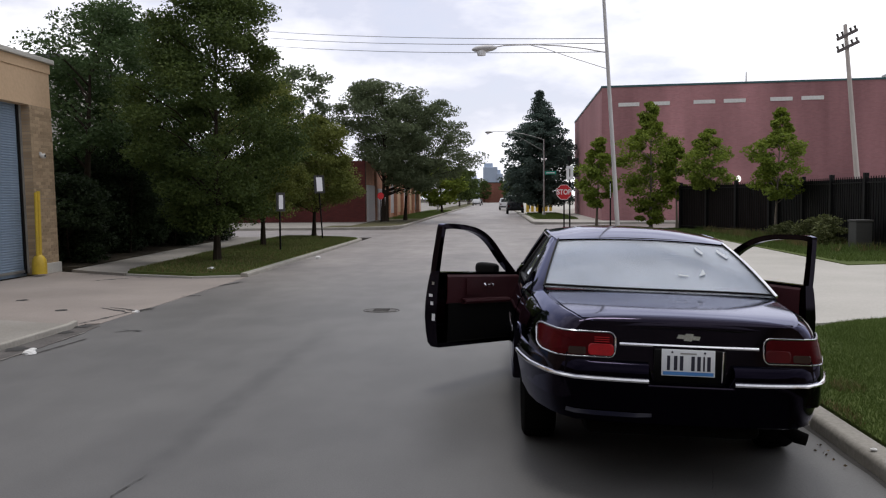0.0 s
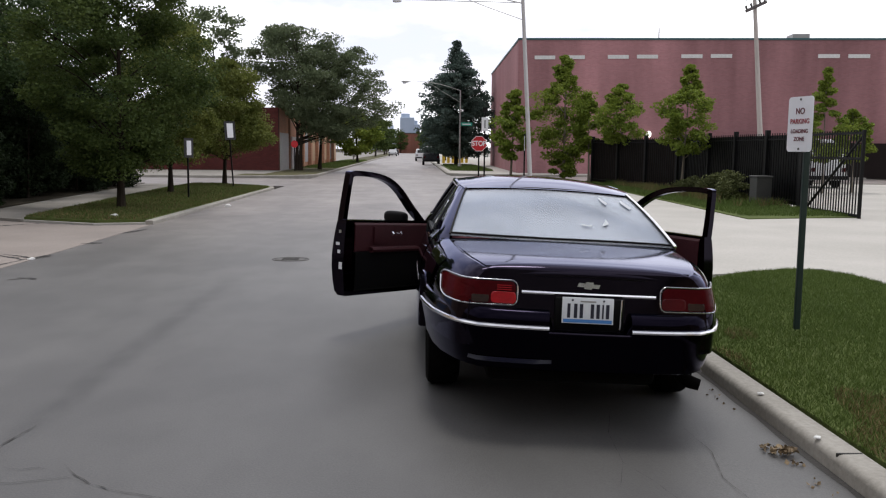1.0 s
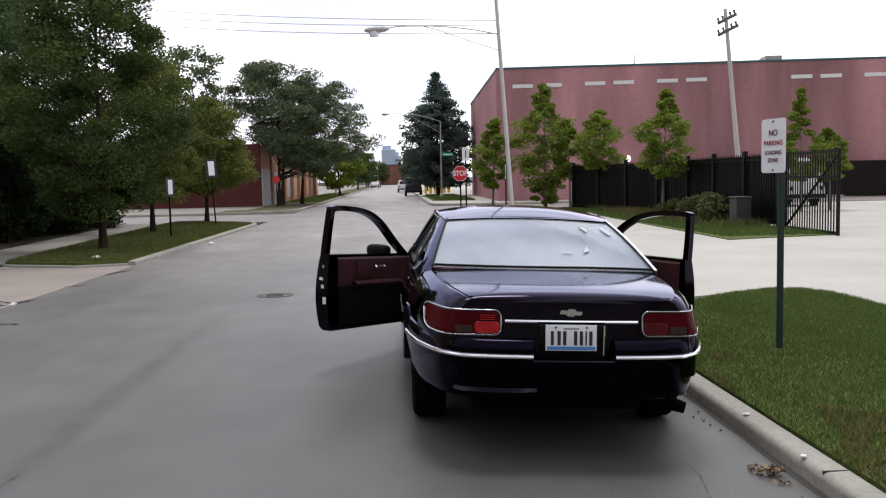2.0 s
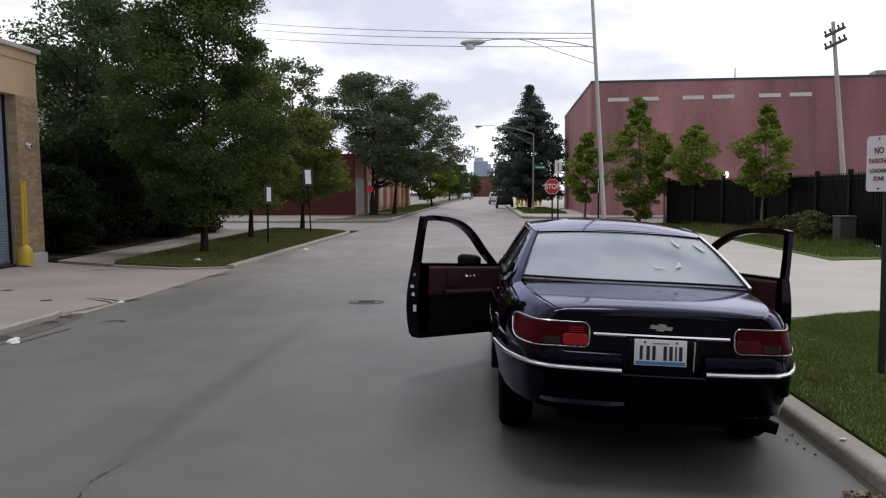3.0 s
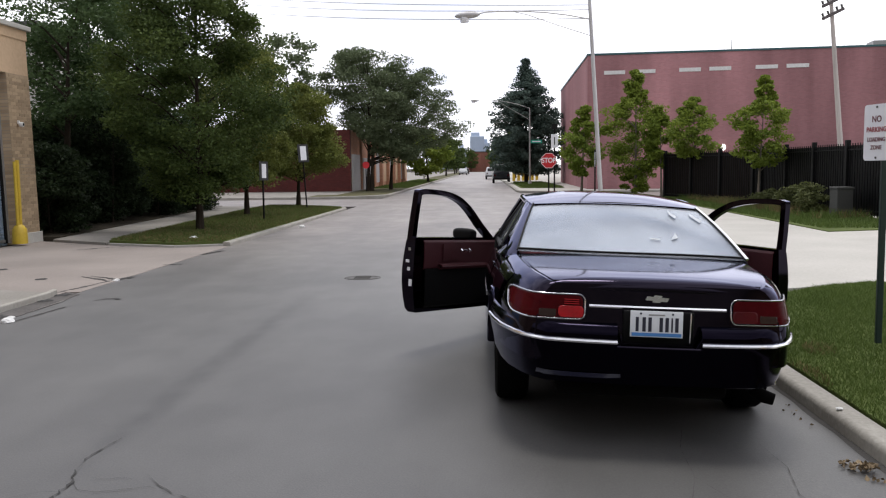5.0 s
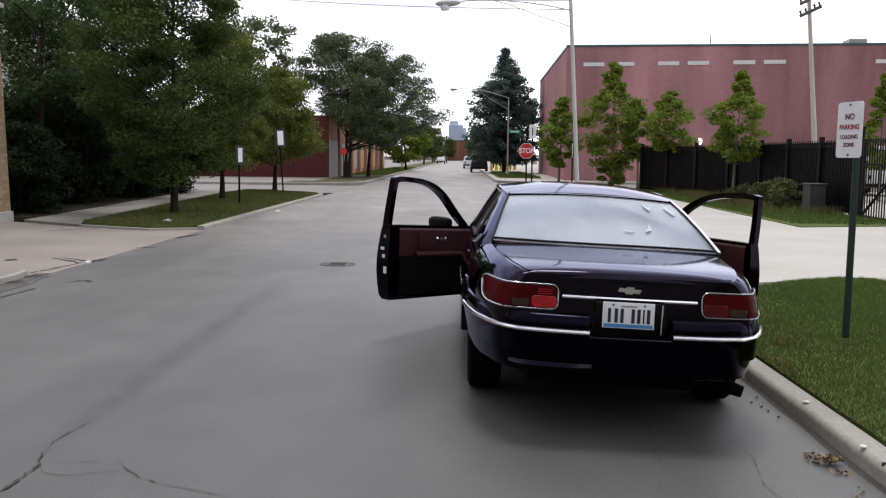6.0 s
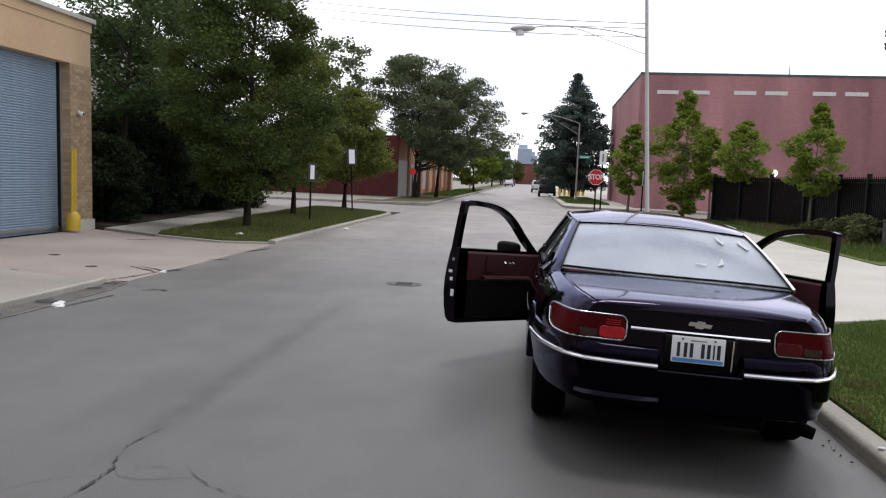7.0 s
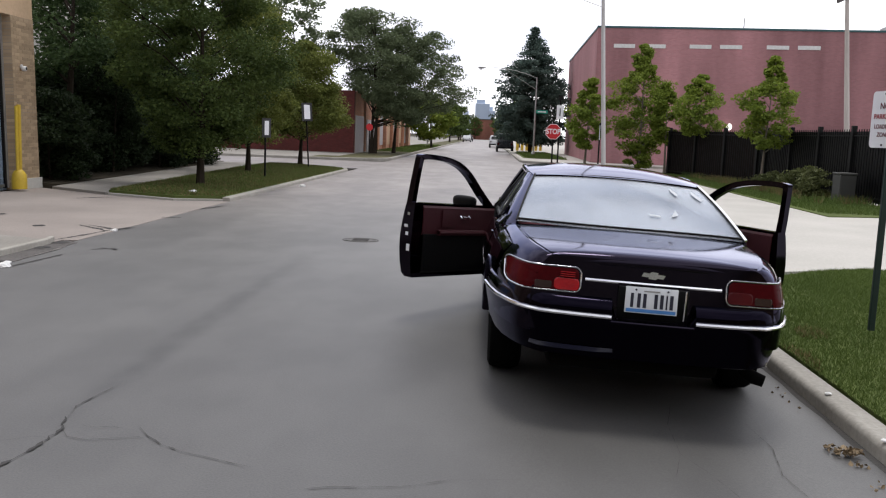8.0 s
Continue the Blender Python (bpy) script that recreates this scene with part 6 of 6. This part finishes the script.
    dp("speaker_cover", solid(bm, 0.006), MAROON_TRIM, door)
    for s, w in ((0.50, 0.02), (0.545, 0.045), (0.62, 0.02)):
        bm = grid([[P(s, 0.16, 0.815), P(s + w, 0.16, 0.815)], [P(s, 0.172, 0.83), P(s + w, 0.172, 0.83)], [P(s, 0.160, 0.85 - w * 0.3), P(s + w, 0.160, 0.85 - w * 0.3)]])
        dp("inner_handle", solid(bm, 0.006), CHROME, door, "small chrome pull")
    # latch, labels on the free edge, mirror, outer handle
    for z0, z1, n0, n1, m_ in () if sgn > 0 else ((0.725, 0.750, 0.035, 0.075, SIGN_WHITE), (0.655, 0.685, 0.055, 0.085, SIGN_WHITE), (0.52, 0.58, 0.075, 0.110, SIGN_WHITE), (0.83, 0.855, 0.055, 0.080, GREY_METAL)):
        f0 = free((z0 + z1) / 2) + 0.002
        bm = grid([[P(f0, n0, z0), P(f0, n1, z0)], [P(f0, n0, z1), P(f0, n1, z1)]])
        dp("edge_label" if m_ is SIGN_WHITE else "latch", solid(bm, 0.003), m_, door, "white sticker" if m_ is SIGN_WHITE else "", False)
    bm = bmesh.new()
    bmesh.ops.create_uvsphere(bm, u_segments=18, v_segments=12, radius=1.0)
    for v in bm.verts:
        c = v.co
        k = 1 / max(1e-6, (abs(c.x) ** 3.5 + abs(c.y) ** 3.5 + abs(c.z) ** 3.5) ** (1 / 3.5))
        v.co = P(0.285 + c.x * k * 0.06, -0.075 + c.y * k * 0.125, 0.965 + c.z * k * 0.058)
    dp("door_mirror", bm, TRIM_BLACK, door)
    bm = grid([[P(s, n, z) for s in (0.98, 1.05, 1.14)] for n, z in ((-0.008, 0.80), (-0.03, 0.81), (-0.03, 0.84), (-0.003, 0.85))])
    dp("outer_handle", solid(bm, 0.006), CHROME, door)
    return door


front_door(-1, 37.0, 0.05, drop=0.055)
front_door(1, 34.5, 0.13, 0.06)


# ---- cracks, cover and litter on the street ----
FISSURE = mat("hairline_crack", (0.078, 0.074, 0.071), 0.9, col2=(0.042, 0.040, 0.039), big=2, small=30, amount=1, bump=0.2)
def crack(pts, w, seed, parent):
    """A ragged dark fissure laid on the asphalt."""
    rng = np.random.default_rng(seed)
    P = [Vector((*p, 0.010 if p[0] < -4 else 0.006 + road_z(*p))) for p in pts]
    fine = []
    for a, b in zip(P, P[1:]):
        k = max(2, int((b - a).length / 0.035))
        fine += [a.lerp(b, i / k) for i in range(k)]
    fine.append(P[-1])
    fine = [p + Vector((rng.normal() * min(0.006, w * 0.5), rng.normal() * min(0.006, w * 0.5), 0)) for p in fine]
    bm = bmesh.new()
    prev = None
    for i, p in enumerate(fine):
        d = (fine[min(i + 1, len(fine) - 1)] - fine[max(i - 1, 0)]).normalized()
        o = Vector((-d.y, d.x, 0)) * w * (0.1 + 1.3 * rng.random() ** 1.5) * (0.25 + 0.75 * math.sin(math.pi * (0.08 + 0.84 * i / len(fine))))
        cur = (bm.verts.new(p - o), bm.verts.new(p + o))
        if prev:
            bm.faces.new((prev[0], prev[1], cur[1], cur[0]))
        prev = cur
    bmesh.ops.recalc_face_normals(bm, faces=bm.faces)
    return part("crack", bm, TAR if w > 0.01 else FISSURE, parent, "dark ragged crack in the asphalt")


for i, (w, pts) in enumerate((
    (0.013, ((-2.12, 3.6), (-2.06, 4.12), (-2.03, 4.29), (-2.03, 4.56), (-2.09, 4.75))),
    (0.005, ((-2.09, 4.75), (-2.13, 4.92), (-2.11, 5.1), (-2.08, 5.29))),
    (0.002, ((-2.03, 4.56), (-1.95, 4.45), (-1.84, 4.42), (-1.6, 4.5), (-1.46, 4.42))),
    (0.002, ((-1.95, 4.62), (-1.87, 4.60), (-1.80, 4.63), (-1.72, 4.60))),
    (0.004, ((-1.68, 4.68), (-1.56, 4.52), (-1.44, 4.41), (-1.31, 4.33), (-1.12, 4.26), (-0.93, 4.19))),
    (0.005, ((-0.63, 3.98), (-0.51, 4.02), (-0.40, 4.03))),
    (0.0025, ((-0.40, 4.03), (-0.2, 4.06), (0.0, 4.16), (0.2, 4.20), (0.33, 4.22))),
    (0.0025, ((-2.45, 4.05), (-2.3, 4.3), (-2.12, 4.42), (-2.03, 4.42))),
    (0.045, ((-6.09, 13.21), (-5.82, 12.98), (-5.58, 12.82), (-5.40, 12.62))),
    (0.030, ((-5.40, 12.62), (-5.30, 12.85), (-5.18, 13.15))),
    (0.030, ((-5.62, 10.9), (-5.58, 11.5), (-5.47, 12.1), (-5.40, 12.62))),
    (0.030, ((-4.72, 10.95), (-4.58, 10.90), (-4.46, 10.88))),
    (0.050, ((-5.39, 14.75), (-5.25, 14.85), (-5.07, 14.83))),
    (0.045, ((-5.30, 16.5), (-5.20, 16.9), (-5.09, 17.3))),
    (0.060, ((-8.3, 17.6), (-7.9, 18.1), (-7.6, 18.4))),
    (0.0022, ((1.36, 5.69), (1.25, 5.24), (1.22, 4.77), (1.12, 4.41))),
    (0.0022, ((1.22, 4.77), (1.32, 4.5), (1.4, 4.2))),
    (0.0022, ((1.75, 5.4), (1.78, 5.0), (1.7, 4.6), (1.74, 4.3))),
)):
    crack(pts, w, 500 + i, road)
GUTTER_DARK = mat("gutter_dark", (0.070, 0.066, 0.062), 0.7, col2=(0.035, 0.033, 0.031), big=1.5, small=50, amount=1.0, bump=0.4, spec=0.2)
# dark strips: kerb shade painted at the right kerb's foot, broken asphalt at left
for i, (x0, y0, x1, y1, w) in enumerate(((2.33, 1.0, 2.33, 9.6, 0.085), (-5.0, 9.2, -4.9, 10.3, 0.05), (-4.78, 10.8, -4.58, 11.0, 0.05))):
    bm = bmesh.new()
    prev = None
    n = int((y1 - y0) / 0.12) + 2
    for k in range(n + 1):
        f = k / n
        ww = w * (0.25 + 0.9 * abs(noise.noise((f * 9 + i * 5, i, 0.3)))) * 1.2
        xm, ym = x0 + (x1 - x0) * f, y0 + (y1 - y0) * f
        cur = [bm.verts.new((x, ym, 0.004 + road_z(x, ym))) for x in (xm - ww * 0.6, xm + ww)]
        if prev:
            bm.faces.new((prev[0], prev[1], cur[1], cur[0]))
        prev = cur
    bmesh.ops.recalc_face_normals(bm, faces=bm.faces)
    part("gutter_stain_shade", bm, GUTTER_DARK, road, "dark gutter strip: painted kerb shade on the right, broken asphalt on the left")
GRIT = mat("pale_grit", (0.30, 0.285, 0.265), 0.95, col2=(0.20, 0.19, 0.178), big=4, small=60, amount=1.0, bump=0.5, spec=0.1)
for k, (y0, y1) in enumerate(((6.2, 7.3), (7.6, 8.3), (8.5, 9.7), (9.9, 11.0))):
    bm = bmesh.new()
    prev = None
    for y in np.arange(y0, y1, 0.09):
        ww = 0.016 * (0.3 + abs(noise.noise((y * 4, k, 0.7)))) * min(1.0, (y - y0 + 0.1) * 3, (y1 - y) * 3)
        xm = -5.13 + 0.012 * noise.noise((y * 2.5, k, 1.7)) - 0.10 * max(0.0, y - 10.6)
        cur = (bm.verts.new((xm - ww, y, 0.010)), bm.verts.new((xm + ww, y, 0.010)))
        if prev:
            bm.faces.new((prev[0], prev[1], cur[1], cur[0]))
        prev = cur
    part("grit_line", bm, GRIT, road, "pale grit along the gutter edge")
for k, (x, y, r) in enumerate(((-5.38, 10.75, 0.05), (-5.33, 9.55, 0.07), (-5.30, 8.55, 0.04), (-5.40, 11.25, 0.06), (-5.27, 7.4, 0.07), (-6.55, 12.9, 0.05), (-7.25, 11.95, 0.05), (-8.6, 12.6, 0.06), (-7.9, 14.2, 0.05))):
    bm = bmesh.new()
    rr = np.random.default_rng(640 + k)
    bm.faces.new([bm.verts.new((x + 1.9 * r * math.cos(a) * (0.6 + 0.6 * rr.random()), y + 2.2 * r * math.sin(a) * (0.6 + 0.6 * rr.random()), 0.0115)) for a in np.arange(0, 6.2, 0.52)])
    part("pothole_patch", bm, TAR, road, "dark broken spot in the asphalt")
crack(((-5.95, 13.25), (-5.59, 13.01), (-5.36, 12.8), (-5.25, 13.25)), 0.04, 520, road)
crack(((-8.15, 18.8), (-8.5, 18.5), (-9.0, 18.1)), 0.03, 521, road).location.z = 0.06

mh = thing("manhole_cover", pose(-1.68, 12.9, 0.0) @ Matrix.Diagonal((0.92, 0.75, 1, 1)), "dark iron manhole cover set in the asphalt", "manhole")
bm = bmesh.new()
rod(bm, (0, 0, -0.02), (0, 0, 0.006), 0.25, 0.245, 32)
part("cover", bm, IRON, mh)
bm = bmesh.new()
tube(bm, [(0.285 * math.cos(2 * math.pi * k / 32), 0.285 * math.sin(2 * math.pi * k / 32), 0.0) for k in range(33)], 0.010, 6)
part("rim", bm, IRON, mh)
for k in range(-3, 4):
    part("rib", B(-0.13, 0.13, k * 0.055 - 0.008, k * 0.055 + 0.008, 0.006, 0.010), IRON, mh)


def scrap(x, y, z, r, seed, label):
    rg = np.random.default_rng(seed)
    bm = bmesh.new()
    bmesh.ops.create_icosphere(bm, subdivisions=2, radius=r)
    for v in bm.verts:
        v.co *= 0.7 + 0.6 * rg.random()
        v.co.z = abs(v.co.z) * 0.6
    o = part("litter", bm, LITTER_WHITE, None, label)
    o.location = (x, y, z)
    return tagged(o, category="litter", group="pieces of litter")


scrap(-6.35, 19.2, 0.10, 0.10, 1, "crumpled white paper litter on the grass")
scrap(-5.05, 9.3, 0.0, 0.07, 2, "crumpled white paper litter in the gutter")
scrap(-5.12, 9.5, 0.0, 0.05, 3, "crumpled white paper litter in the gutter")
scrap(-4.98, 24.2, 0.0, 0.09, 4, "crumpled white paper litter in the gutter")
scrap(-5.32, 12.72, 0.0, 0.05, 6, "crumpled white paper litter in the gutter")
scrap(2.40, 5.85, 0.032, 0.022, 21, "tiny scrap of white paper on the kerb")
scrap(2.37, 4.98, 0.032, 0.02, 22, "tiny scrap of white paper on the kerb")
part("kerb_joint", box(bmesh.new(), 2.36, 2.50, 4.735, 4.747, -0.05, 0.029), TAR, kind="structure", label="dark open joint across the kerb")
DEAD = mat("dead_leaf", (0.27, 0.20, 0.115), 0.8, col2=(0.12, 0.085, 0.05), big=9, small=60, amount=0.8, bump=0.1, island=0.8)
rg = np.random.default_rng(77)
pile = link("leaf_pile", leaves_mesh("leaf_pile", [(2.15, 5.02, -0.055), (2.20, 5.00, -0.045), (2.235, 5.02, -0.05), (2.14, 5.09, -0.06), (2.18, 4.85, -0.065)], [0.06, 0.06, 0.05, 0.04, 0.05], [34, 42, 26, 12, 6], 0.026, rg, 0.3), DEAD, None, "dry brown leaves heaped in the gutter")
tagged(pile, category="leaves", kind="stuff")
cents = [(x, y, 0.012 + road_z(x, y)) for x, y in ((2.25 - 0.08 * abs(rg.normal()), 2.5 + 9 * rg.random()) for _ in range(60))]
strew = link("gutter_leaves", leaves_mesh("gutter_leaves", cents, [0.05] * 60, [2] * 60, 0.02, rg, 0.15), DEAD, None, "scattered dry leaves along the kerb")
tagged(strew, category="leaves", kind="stuff")


# ---- parked cars far down the street ----
WHITE_PAINT = mat("white_car_paint", (0.62, 0.63, 0.64), 0.25, col2=(0.52, 0.53, 0.54), bump=0, coat=0.5)
DARK_PAINT = mat("dark_car_paint", (0.02, 0.022, 0.026), 0.25, col2=(0.012, 0.013, 0.015), bump=0, coat=0.5)
FAR_GLASS = mat("dark_car_glass", (0.03, 0.035, 0.04), 0.08, bump=0, spec=0.8)


def parked(m, paint, label, van=0.0):
    t = thing("parked_car", m, label, "car", "cars parked down the street")
    h = 1.45 + van
    side = [(0, 0.35), (0.02, 0.85), (0.12, 0.95 + van * 0.6), (0.35, h - 0.06), (0.6, h), (2.6, h), (3.3, 0.98), (4.3, 0.88), (4.45, 0.7), (4.45, 0.35)]
    bm = bmesh.new()
    L = [bm.verts.new((-0.88 + (0.16 if z > 1.0 else 0), y, z)) for y, z in side]
    R = [bm.verts.new((0.88 - (0.16 if z > 1.0 else 0), y, z)) for y, z in side]
    bm.faces.new(L), bm.faces.new(R[::-1])
    for i in range(len(side)):
        j = (i + 1) % len(side)
        bm.faces.new((L[i], R[i], R[j], L[j]))
    bmesh.ops.recalc_face_normals(bm, faces=bm.faces)
    bmesh.ops.bevel(bm, geom=bm.edges[:], offset=0.05, segments=2, affect="EDGES")
    body = part("body", bm, paint, t, smooth=True)
    part("rear_window", B(-0.62, 0.62, 0.13, 0.16, 1.0, h - 0.16, m=pose(0, -0.02, 0, -14, 0, 0) if not van else None), FAR_GLASS, t)
    for x in (-0.75, 0.60):
        part("tail_light", B(x, x + 0.15, -0.02, 0.02, 0.72, 0.9, bevel=0.01), LENS_RED, t)
    part("bumper", B(-0.86, 0.86, -0.08, 0.05, 0.38, 0.55, bevel=0.03), TRIM_BLACK, t)
    for x in (-0.78, 0.78):
        for y in (0.9, 3.5):
            bm = bmesh.new()
            rod(bm, (x - 0.1, y, 0.32), (x + 0.1, y, 0.32), 0.32, 0.32, 20)
            part("wheel", bm, RUBBER, t)
    return t


parked(pose(1.95, 88, 0.0), DARK_PAINT, "dark van parked at the kerb far down the street", 0.45)
parked(pose(1.3, 116, 0), WHITE_PAINT, "white car parked at the kerb far down the street", 0.2)
parked(pose(1.3, 128, 0), WHITE_PAINT, "white car parked at the kerb far down the street")
parked(pose(-4.3, 188, 0), WHITE_PAINT, "white car parked at the kerb far down the street")
parked(pose(-4.3, 214, 0), DARK_PAINT, "dark car parked at the kerb far down the street")
parked(pose(18.2, 37.5, 0.09), WHITE_PAINT, "white van parked in the car park behind the gate", 0.7)
yp = thing("yellow_post", pose(3.4, 94, 0.12), "yellow steel guard post by the far pavement", "bollard", "yellow guard posts")
bm = bmesh.new()
tube(bm, [(0, 0, 0), (0, 0, 1.35), (0, 0, 1.44), (0, 0, 1.48)], [0.16, 0.16, 0.12, 0.03], 14)
part("shaft", bm, YELLOW, yp, smooth=True)
for k in range(1, 6):
    copy_thing(yp, pose(3.4 + 0.55 * k, 94 + 0.9 * k, 0.12))


# ---- grass ----
WEED = leaf_mat("weed_grey_green", (0.072, 0.088, 0.034), (0.155, 0.168, 0.066))


def blades(name, n, x0, x1, y0, y1, z, h, w, material, label, seed, keep=None, lean=0.5):
    """Short single blades over a patch of turf."""
    r = np.random.default_rng(seed)
    x, y = x0 + (x1 - x0) * r.random(n), y0 + (y1 - y0) * r.random(n)
    if keep is not None:
        k = np.array([keep(a, b) for a, b in zip(x, y)])
        x, y = x[k], y[k]
    n = len(x)
    a = r.random(n) * 2 * math.pi
    hh = h * (0.5 + 0.9 * r.random(n))
    ww = w * (0.7 + 0.6 * r.random(n))
    tx, ty = r.normal(size=n) * hh * lean, r.normal(size=n) * hh * lean
    base = np.stack([x, y, np.array([z(a, b) for a, b in zip(x, y)]) if callable(z) else np.full(n, z)], 1)
    side = np.stack([np.cos(a) * ww, np.sin(a) * ww, np.zeros(n)], 1)
    tip = base + np.stack([tx, ty, hh], 1)
    V = np.stack([base - side, base + side, tip], 1).reshape(-1, 3)
    i = np.arange(n) * 3
    me = bpy.data.meshes.new(name)
    me.from_pydata(V.tolist(), [], np.stack([i, i + 1, i + 2], 1).tolist())
    o = link(name, me, material, None, label)
    return tagged(o, category="grass", kind="stuff")


def on_near_lawn(x, y):
    return y < float(np.interp(x, [2.4, 2.75, 3.55, 4.2, 4.9, 5.3, 5.48], [9.4, 9.95, 10.35, 10.8, 11.15, 11.0, 10.6]))


def on_left_lawn(x, y):
    return y > float(np.interp(x, [-8.15, -6.4, -5.4], [18.95, 18.22, 18.55])) and x > -8.15 - 0.062 * (y - 18.9) and (y < 33.9 or x < -5.5 - 0.9 * (y - 33.9))


blades("grass_right", 175000, 2.52, 5.48, 0.8, 11.2, lambda x, y: lawn_z(x, y) - 0.005, 0.038, 0.0045, GRASS, "mown green grass beside the kerb", 1, on_near_lawn)
blades("grass_behind", 60000, 2.52, 5.44, -7.0, 0.8, lambda x, y: lawn_z(x, y) - 0.005, 0.038, 0.0045, GRASS, "mown green grass beside the kerb", 10)
blades("grass_right_dry", 28000, 2.53, 3.25, 0.8, 9.8, lambda x, y: lawn_z(x, y) - 0.005, 0.04, 0.005, DRYGRASS, "dry yellow grass along the kerb", 2, lambda x, y: noise.noise((x * 1.3, y * 0.8, 0)) > 0.05 and x < 2.75 + 0.6 * abs(noise.noise((y, 0, 4))))
blades("grass_left", 60000, -9.0, -5.46, 18.1, 36.6, 0.095, 0.06, 0.010, GRASS, "mown green grass under street trees", 3, on_left_lawn)
blades("grass_left_dry", 46000, -9.0, -5.46, 18.1, 36.6, 0.095, 0.055, 0.010, DRYGRASS, "dry brown grass under street trees", 9, lambda x, y: on_left_lawn(x, y) and noise.noise((x * 0.5, y * 0.3, 7)) > -0.32)
blades("grass_gate", 26000, 7.98, 10.6, 20.6, 41.3, 0.115, 0.09, 0.012, GRASS, "grass in front of the black fence", 4)
blades("weeds_gate", 5000, 8.9, 10.4, 23.6, 41.0, 0.115, 0.24, 0.013, DRYGRASS, "tall dry weeds along the black fence", 5, lambda x, y: noise.noise((x * 0.9, y * 0.6, 2)) > -0.12, 0.35)
blades("weeds_gate_green", 6000, 8.9, 10.4, 23.6, 41.0, 0.115, 0.22, 0.014, GRASS, "tall green weeds along the black fence", 6, lambda x, y: noise.noise((x * 0.9, y * 0.6, 5)) > 0.0, 0.4)
blades("grass_beyond", 9000, 2.95, 5.75, 61.5, 83.5, 0.135, 0.12, 0.03, GRASS, "grass round the far street light", 7)
blades("grass_far_left", 13000, -8.35, -5.65, 66.0, 110, 0.115, 0.12, 0.03, GRASS, "grass verge round the far trees", 8)
for i, (x, y, h, r) in enumerate(((9.9, 26.6, 0.85, 0.45), (10.0, 28.4, 0.75, 0.5), (9.8, 30.2, 0.6, 0.5))):
    tree(pose(x, y, 0.1), "weedy grey-green bush in front of the black fence", h, r, 0.05, 0.07, WEED, 141 + i, 22, 90, 0.012, clump=0.3, name="shrub", group="bushes by the fence")


# ---- unseen plain blocks added behind to darken reflections and ground ----
bw = thing("rear_block", pose(0, -24, 0), "unseen plain grey block added behind to darken reflections and ground", "building")
part("wall", B(-45, 45, -8, 0, -0.2, 11), OLDWALK, bw)
part("roof", B(-45.2, 45.2, -8.2, 0.2, 11, 11.3), ROOFING, bw)
rs = thing("rear_shed", pose(14, -34, 0), "unseen plain tan brick block added beside the street behind", "building")
part("wall", B(0, 16, 0, 30, 0.05, 7), TAN_BRICK, rs)
part("roof", B(-0.2, 16.2, -0.2, 30.2, 7, 7.2), ROOFING, rs)


# ---- bricks of the pier beside the roller door ----
def tan_brick_piece():
    """Tan brick whose tone differs from piece to piece."""
    m = mat("tan_brick_piece", (0.50, 0.375, 0.245), 0.9, col2=(0.33, 0.245, 0.16), big=3, small=60, amount=0.6, bump=0.5, spec=0.2)
    n, l = m.node_tree.nodes, m.node_tree.links
    b = n["Principled BSDF"]
    src = b.inputs["Base Color"].links[0].from_socket
    info, rg, sc = n.new("ShaderNodeObjectInfo"), n.new("ShaderNodeMapRange"), n.new("ShaderNodeVectorMath")
    rg.inputs["To Min"].default_value, rg.inputs["To Max"].default_value = 0.80, 1.22
    sc.operation = "SCALE"
    l.new(info.outputs["Random"], rg.inputs["Value"])
    l.new(src, sc.inputs[0]), l.new(rg.outputs[0], sc.inputs["Scale"])
    l.new(sc.outputs[0], b.inputs["Base Color"])
    return m


PIECE = tan_brick_piece()
P0, P1, COURSE, BRICK_L, JOINT = D1 + 0.004, 20.04, 0.0768, 0.203, 0.010
rng_b = np.random.default_rng(900)
brick_shapes = {}
for row in range(46):
    z0 = 0.27 + row * COURSE
    y0 = P0 - (BRICK_L + JOINT) / 2 * (row % 2)
    while y0 < P1 - 0.03:
        a, c = max(y0, P0), min(y0 + BRICK_L, P1)
        y0 += BRICK_L + JOINT
        if c - a < 0.04:
            continue
        size = round(c - a, 3)
        if size not in brick_shapes:
            me = bpy.data.meshes.new("brick")
            bm = B(-0.004, 0.008, 0, size, 0, COURSE - JOINT, bevel=0.003)
            bm.to_mesh(me)
            bm.free()
            me.materials.append(PIECE)
            brick_shapes[size] = me
        ob = new("brick", brick_shapes[size])
        ob.parent = pier
        ob.location = (-10.3 + 0.004 * rng_b.random(), a, z0)
